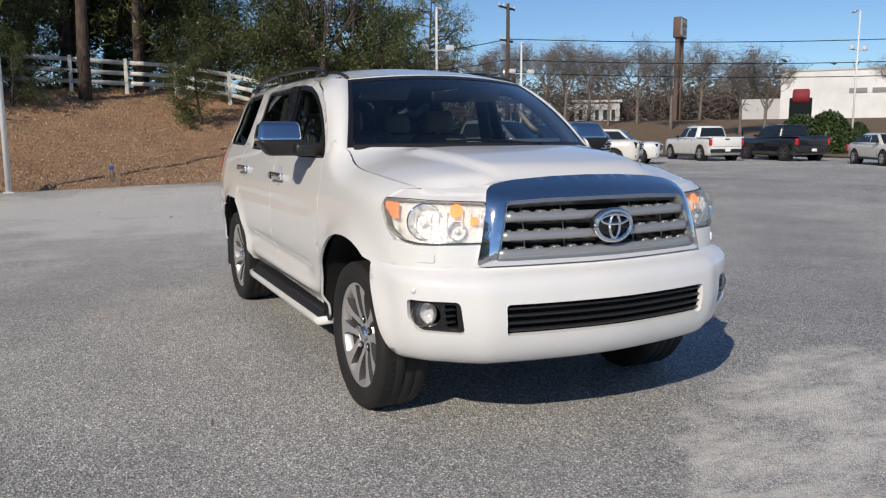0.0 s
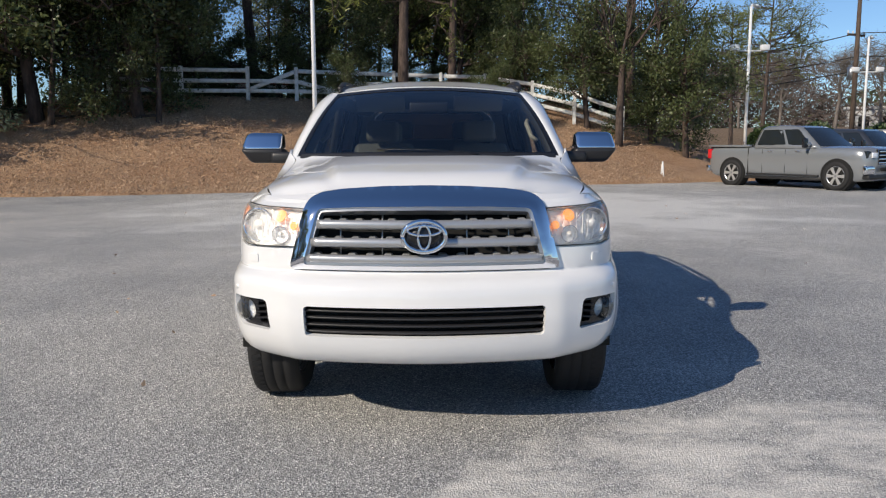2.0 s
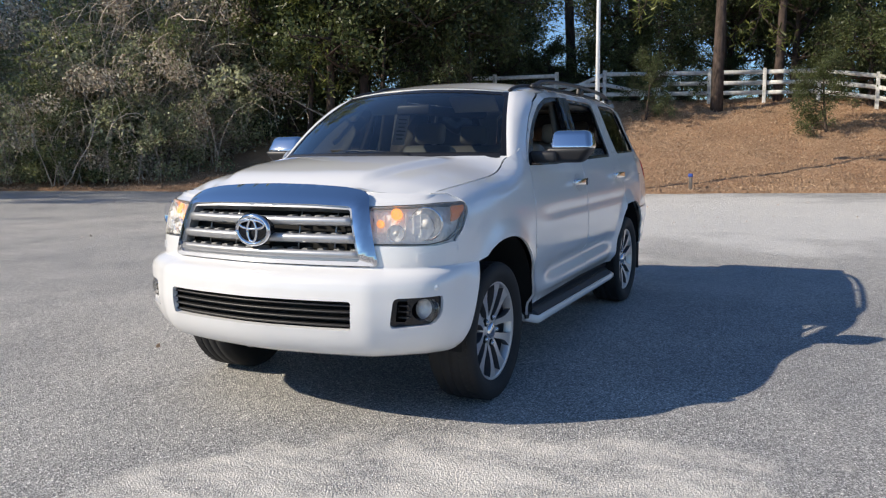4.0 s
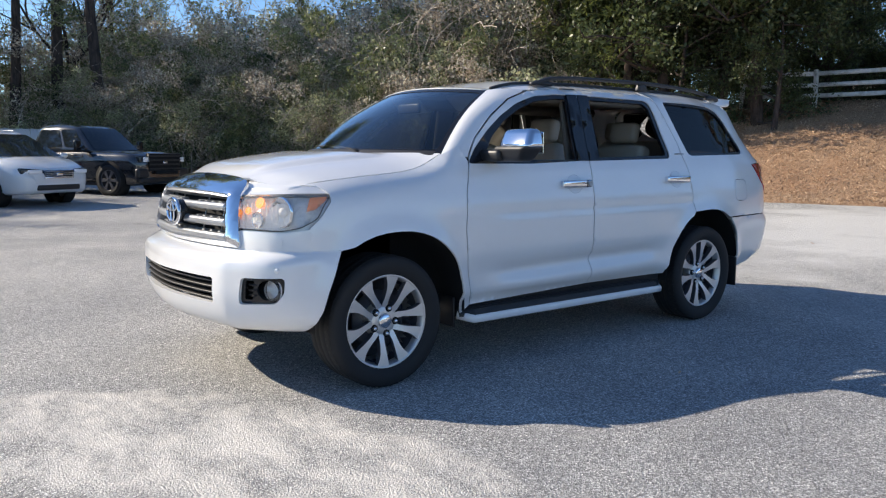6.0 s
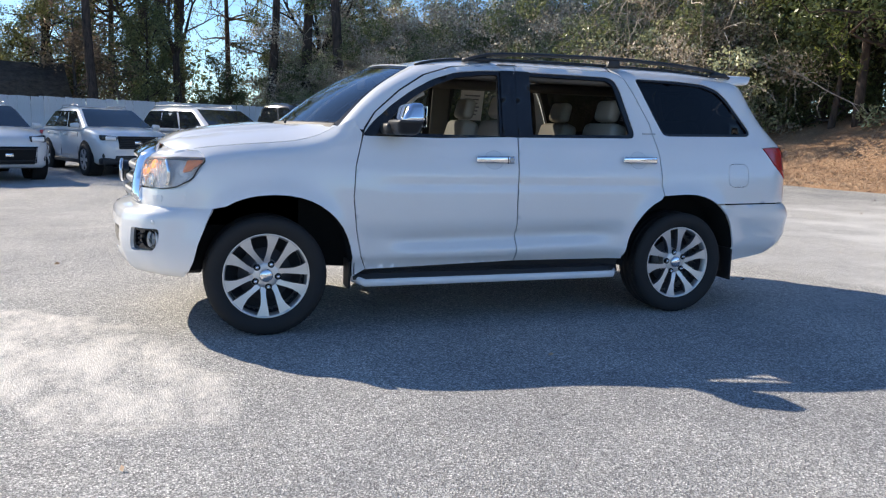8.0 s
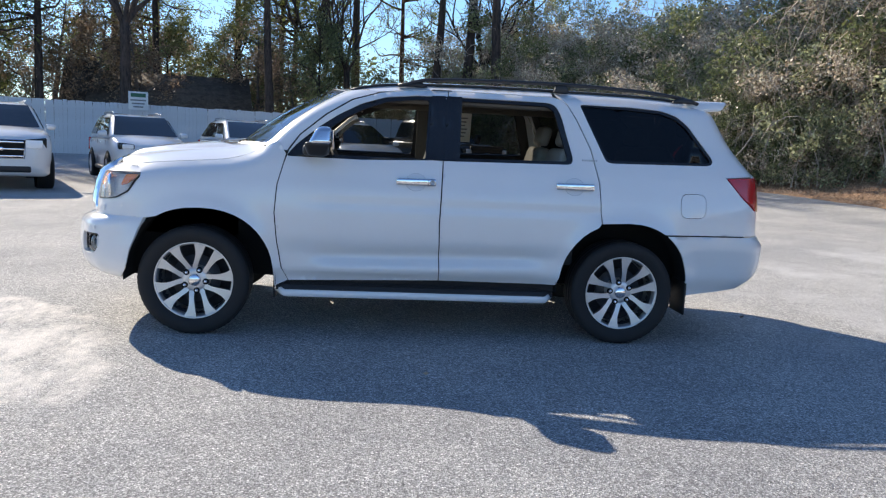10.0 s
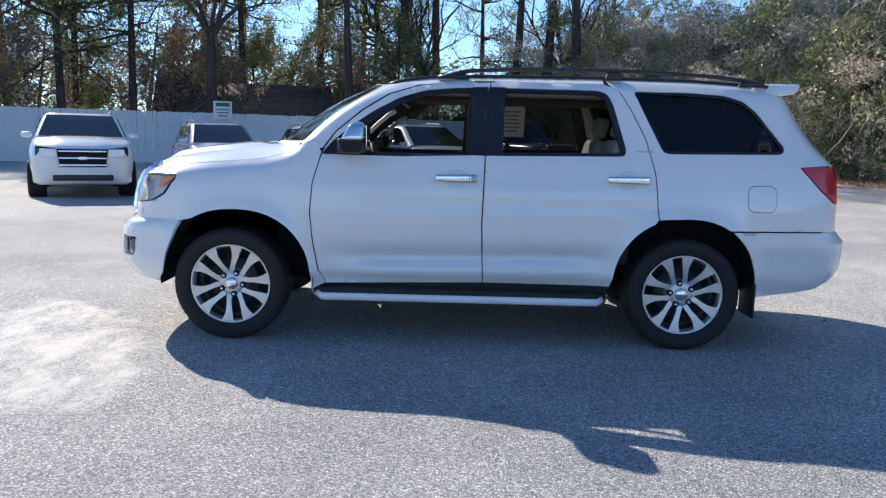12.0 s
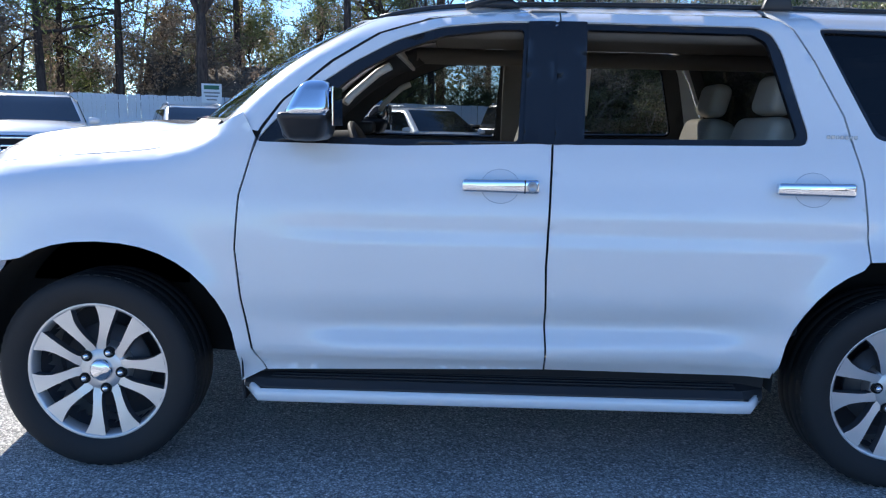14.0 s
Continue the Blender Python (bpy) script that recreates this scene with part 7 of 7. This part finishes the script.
for i, p in enumerate(fp):
    z = float(bank_z(*p))
    part("post", rbox((0.14, 0.14, 1.45), (p[0], p[1], z + 0.68), 0.012, 1), M_FENCE, fence)
    if i + 1 < len(fp):
        q = fp[i + 1]
        zq = float(bank_z(*q))
        for k, hz in enumerate((0.42, 0.82, 1.25)):
            pts = [(p[0], p[1], z + hz), (q[0], q[1], zq + hz)]
            if i == 2 and k == 2:
                pts[0] = (p[0], p[1], z + 0.45)
            if i == 3 and k == 1:
                pts[1] = (q[0], q[1], zq + 0.35)
            part("rail", tube_mesh("rail", pts, [(0.035, 0.085)] * 2, 8), M_FENCE, fence)
# white board fence behind the row of vehicles
M_BOARD = mat("white_board_fence", (0.70, 0.72, 0.75), 0.6)
base(M_BOARD, ramp(M_BOARD, noise_tex(M_BOARD, 1.5, 6, 0.7, stretch=(1, 1, 0.3)), (0.35, (0.58, 0.59, 0.6)), (0.6, (0.74, 0.75, 0.76))))
bf = thing("board_fence", "tall white board fence behind the parked vehicles", "fence")
fa, fb = np.array((-27.0, 20.4)), np.array((4.0, 32.3))
ang = math.atan2(*(fb - fa)[::-1])
bmx = rbox((0.148, 0.022, 2.12), (0, 0, 1.06), 0.0, 1)
board = bpy.data.meshes.new("board")
bmx.to_mesh(board)
bmx.free()
board.materials.append(M_BOARD)
ln = float(np.linalg.norm(fb - fa))
for i in range(int(ln / 0.155)):
    p = fa + (fb - fa) * (i * 0.155 / ln)
    o = new("board", board)
    o.parent = bf
    o.matrix_local = pose(p[0], p[1], float(ground_z(*p)) - 0.02 + rng.normal(0, 0.01), 0, rng.normal(0, 0.2), math.degrees(ang))
for hz in (0.6, 1.25, 1.95):
    part("fence_rail", tube_mesh("fence_rail", [(*(fa + (0.04, -0.04)), hz), (*(fb + (0.04, -0.04)), hz)], [(0.02, 0.045)] * 2, 4), M_BOARD, bf).location = (-0.10, 0.10, 0)
# house behind the fence
M_ROOF = mat("brown_shingles", (0.13, 0.105, 0.09), 0.9)
base(M_ROOF, ramp(M_ROOF, noise_tex(M_ROOF, 3, 6, 0.7), (0.35, (0.075, 0.06, 0.052)), (0.65, (0.17, 0.14, 0.12))))
M_SIDING = mat("grey_white_siding", (0.5, 0.5, 0.5), 0.7)
hx, hy = polar(104.6, 50, (0.0, -6.6))
house = thing("house", "low house with brown shingle roof and white gable behind fence", "house", at=pose(hx, hy, -0.6, 0, 0, 12) @ Matrix.Diagonal((0.86, 1.0, 1.13, 1)))
bm = rbox((11, 7, 2.6), (0, 0, 1.3), 0.0, 1)
part("wall", bm, M_SIDING, house)
part("roof", loft([[(x, -4.0, 2.55), (x, 0, 4.4), (x, 4.0, 2.55), (x, 0, 4.15)] for x in (-4.2, 6.0)]), M_ROOF, house)
part("gable", loft([[(x, -2.6, 2.3), (x, 0, 4.6), (x, 2.6, 2.3)] for x in (-5.6, -4.2)]), M_SIDING, house, "white gable end")
part("gable_roof", loft([[(x, -3.0, 2.2), (x, 0, 4.85), (x, 3.0, 2.2), (x, 0, 4.65)] for x in (-5.9, -3.8)]), M_ROOF, house)
part("gable_window", rbox((0.05, 0.8, 0.5), (-5.62, 0, 3.3), 0.0, 1), M_DARKGLASS, house)
# sign above the fence
sx, sy = polar(106.1, 34.1, (0.0, -6.6))
sign = thing("notice_sign", "white notice board with green heading standing above the fence", "sign", at=pose(sx, sy, 0, 0, 0, 16))
M_GREENINK = mat("green_print", (0.05, 0.16, 0.09), 0.7)
for s in (-1, 1):
    part("post", rbox((0.08, 0.08, 2.6), (s * 0.31, 0.05, 1.3), 0.0, 1), M_POLE, sign)
part("panel", rbox((0.74, 0.04, 0.72), (0, 0, 2.32), 0.008, 1), M_PAPER, sign)
part("heading_bar", rbox((0.56, 0.012, 0.15), (0, -0.024, 2.54), 0.0, 1), M_GREENINK, sign)
for k in range(3):
    part("text_bar", rbox((0.58 - 0.1 * k, 0.012, 0.055), (0, -0.024, 2.34 - 0.13 * k), 0.0, 1), M_INK, sign)


# utility poles and wires
def utility_pole(name, x, y, h, z=0.2):
    p = thing(name, "tall dark wooden utility pole with cross arms", "utility pole", at=pose(x, y, z, 0, 0, -62))
    part("pole", tube_mesh("pole", [(0, 0, -0.2), (0, 0, h)], [0.17, 0.11], 9), M_WOODPOLE, p)
    for hz, w in ((h - 0.25, 1.9), (h - 2.3, 1.5)):
        part("cross_arm", rbox((w, 0.1, 0.12), (0, 0.1, hz), 0.01, 1), M_WOODPOLE, p)
        for o in (-0.48, -0.2, 0.2, 0.48):
            part("insulator", rbox((0.07, 0.07, 0.16), (o * w, 0.1, hz + 0.13), 0.02, 2), M_POLE, p)
    part("transformer", move(lathe([(0, -0.4), (0.2, -0.4), (0.22, 0.35), (0.0, 0.42)], 14, "z"), pose(0.1, 0.32, h - 4.4)), M_SATIN, p)
    return p


ux, uy = polar(-30.4, 51.5)
utility_pole("utility_pole", ux, uy, 9.6)
u2x, u2y = polar(-70, 80)
utility_pole("utility_pole", u2x, u2y, 11)
u3x, u3y = polar(-12, 70)
M_WIRE = mat("black_wire", (0.02, 0.02, 0.022), 0.6)
for za, zb, zc in ((7.6, 9.6, 8.2), (6.3, 7.9, 7.0), (5.5, 6.8, 6.2)):
    for qx, qy, zq in ((u2x, u2y, zb), (u3x, u3y, zc)):
        pts = [(ux + (qx - ux) * t, uy + (qy - uy) * t, za + (zq - za) * t - 1.3 * 4 * t * (1 - t) * 0.6) for t in np.linspace(0, 1, 16)]
        tagged(part("power_line", tube_mesh("power_line", pts, [0.028] * 16, 4), M_WIRE), "black power line strung between utility poles", "cable", "power lines")
# billboard on two posts
bx_, by_ = polar(-42.3, 92)
bb = thing("billboard", "pylon sign with two brown posts above the trees", "sign", at=pose(bx_, by_, 0, 0, 0, 32))
M_RUST = mat("brown_steel", (0.13, 0.08, 0.06), 0.7)
for s in (-1, 1):
    part("post", rbox((0.45, 0.45, 12.2), (0, s * 0.75, 6.1), 0.02, 1), M_RUST, bb)
part("sign_box", rbox((0.8, 2.6, 2.2), (0, 0, 13.1), 0.05, 2), M_RUST, bb)
part("sign_face", rbox((0.1, 2.3, 1.9), (-0.4, 0, 13.1), 0.02, 1), M_SIDING, bb)
for k in range(2):
    part("text_bar", rbox((0.06, 1.7 - 0.4 * k, 0.36), (-0.46, 0, 13.4 - 0.7 * k), 0.0, 1), M_INK, bb)
# white shop building with a red awning
M_WALL = mat("white_stucco", (0.74, 0.74, 0.74), 0.8)
base(M_WALL, ramp(M_WALL, noise_tex(M_WALL, 0.4, 6, 0.6), (0.35, (0.66, 0.66, 0.66)), (0.65, (0.78, 0.78, 0.78))))
M_AWNING = mat("dark_red_awning", (0.22, 0.02, 0.03), 0.7)
wx, wy = polar(-52.0, 100)
shop = thing("shop_building", "long white stucco shop building with a dark red awning", "building", at=pose(wx, wy, 3.0, 0, 0, -52))
part("wall", rbox((10, 30, 5.6), (5, -9.6, 2.8), 0.0, 1), M_WALL, shop)
part("side_wing", rbox((9, 4.6, 2.6), (5, 7.6, 1.3), 0.0, 1), M_SIDING, shop)
part("parapet", rbox((10.3, 12, 0.7), (5, -12, 5.95), 0.0, 1), M_WALL, shop)
part("roof_edge", rbox((10.2, 30.2, 0.2), (5, -9.6, 5.7), 0.0, 1), M_SIDING, shop)
aw = part("awning", move(lathe([(0.0, 0.9), (0.75, 0.9), (0.9, 0.75), (0.9, -0.75), (0.75, -0.9), (0, -0.9)], 24), pose(0.2, 3.2, 2.75)), M_AWNING, shop, "dark red rounded awning")
part("doorway", rbox((0.3, 2.4, 2.6), (-0.1, 3.2, 1.3), 0.0, 1), M_DARKGLASS, shop)
for k in range(3):
    part("sign_bar", rbox((0.1, 1.8, 0.5), (-0.06, -2.6 - 2.3 * k, 3.3), 0.0, 1), M_INK, shop)
# low white buildings behind the street trees
for bb_, rr, w, h_ in ((-32.4, 112, 15, 2.8), (-36.8, 108, 6, 3.0)):
    x, y = polar(bb_, rr)
    hb_ = thing("low_building", "low white building with dark openings beyond the street", "building", "far buildings", at=pose(x, y, float(verge_z(x, y)) - 0.2, 0, 0, bb_))
    part("wall", rbox((8, w, h_), (4, 0, h_ / 2), 0.0, 1), M_SIDING if h_ < 4 else M_WALL, hb_)
    part("roof", rbox((8.6, w + 0.6, 0.3), (4, 0, h_ + 0.15), 0.0, 1), M_SIDING, hb_)
    for k in range(5):
        part("window", rbox((0.1, w * 0.08, h_ * 0.45), (-0.03, (k - 2) * w * 0.18, h_ * 0.45), 0.0, 1), M_DARKGLASS, hb_)
# low shop with a gabled roof behind the rail fence
tx, ty = 42.0, 14.8
hb_ = thing("shop_building", "low brick shop with a dark gabled roof and maroon band", "building", at=pose(tx, ty, float(bank_z(tx, ty)) - 0.4, 0, 0, 20))
part("wall", rbox((9, 9, 2.0), (0, 0, 1.0), 0.0, 1), M_RUST, hb_)
part("roof", loft([[(x, -5.0, 2.2), (x, 0, 3.7), (x, 5.0, 2.2), (x, 0, 3.4)] for x in (-5.0, 5.0)]), M_ROOF, hb_)
part("roof_band", rbox((9.7, 9.7, 0.32), (0, 0, 2.1), 0.02, 1), M_AWNING, hb_)
part("roof_stripe", rbox((9.74, 9.74, 0.14), (0, 0, 1.85), 0.02, 1), M_WALL, hb_)
# clipped hedges
h1 = None
for i, (bb_, rr, sc) in enumerate(((-51.9, 57, 1.0), (-50.2, 59, 0.9), (-53.6, 66, 0.5), (-27.2, 46, 0.85), (-28.6, 47, 0.95), (-30.2, 48, 0.75), (-32.2, 48, 0.9), (-33.6, 50, 0.7), (-25.8, 46, 0.9))):
    x, y = polar(bb_, rr)
    if h1 is None:
        rs = np.random.default_rng(81)
        h1 = thing("hedge_bush", "large rounded clipped green hedge bush", "shrub", "hedges")
        d = rs.normal(size=(4500, 3))
        d[:, 2] = np.abs(d[:, 2])
        d /= np.linalg.norm(d, axis=1)[:, None]
        v, f = leaf_quads(d * (1.7, 1.7, 2.7) * rs.uniform(0.88, 1.02, (4500, 1)), 0.22, 0.05, rs, 0.6)
        part("leaves", fast_mesh("hedge_leaves", v, f), L_HEDGE, h1)
        part("core", move(lathe([(0.0, 2.3), (0.9, 2.0), (1.3, 1.2), (1.35, 0.0)], 16, "z"), Matrix.Identity(4)), L_HEDGE, h1)
        c = h1
    else:
        c = copy_thing(h1, Matrix.Identity(4))
    c.matrix_basis = pose(x, y, float(verge_z(x, y)) - 0.1) @ Matrix.Diagonal((sc, sc, sc, 1))

# loose straw and fallen leaves on the bank and along its foot
rs = np.random.default_rng(91)
n = 62000
ii = rs.integers(0, len(dense) - 1, n * 3)
dd = rs.uniform(-0.25, 1, n * 3) ** 1.0 * 10.5
pp = dense[ii] + nor[ii] * dd[:, None] + rs.normal(0, 0.3, (n * 3, 2))
keep = (pp[:, 1] > -9) & (pp[:, 1] < 38) & ((pp[:, 1] < 14) | (dd < 3.0)) & (part_bank(pp[:, 0], pp[:, 1]) > -0.5)
pp = pp[keep][:n]
zz = np.maximum(bank_z(pp[:, 0], pp[:, 1]), ground_z(pp[:, 0], pp[:, 1])) + rs.uniform(0.01, 0.06, len(pp))
v, f = leaf_quads(np.column_stack((pp, zz)), 0.10, 0.02, rs, 0.22)
tagged(part("fallen_leaves", fast_mesh("fallen_leaves", v, f), L_LITTER), "fallen brown leaves and pine straw on the bank", "leaves", kind="stuff")

# stray leaves on the asphalt
rs = np.random.default_rng(95)
n = 130
pp = np.column_stack((rs.uniform(-9, 17, n), rs.uniform(-9, 10, n)))
pp = pp[(np.abs(pp[:, 0]) > 2.7) | (np.abs(pp[:, 1]) > 1.1)]
v, f = leaf_quads(np.column_stack((pp, ground_z(pp[:, 0], pp[:, 1]) + 0.012)), 0.045, 0.002, rs, 0.6)
v[:, 2] = np.maximum(v[:, 2], 0.003)
tagged(part("stray_leaves", fast_mesh("stray_leaves", v, f), L_LITTER), "stray dry leaves scattered on the asphalt", "leaves", kind="stuff")
# a short worn paint mark on the lot
mark = part("paint_mark", rbox((0.68, 0.10, 0.004), (0, 0, 0.002), 0.0, 1), M_FENCE)
mark.matrix_basis = pose(5.32, -7.74, 0.002, 0, 0, 66)
tagged(mark, "short worn white paint mark on asphalt", "marking", kind="structure")
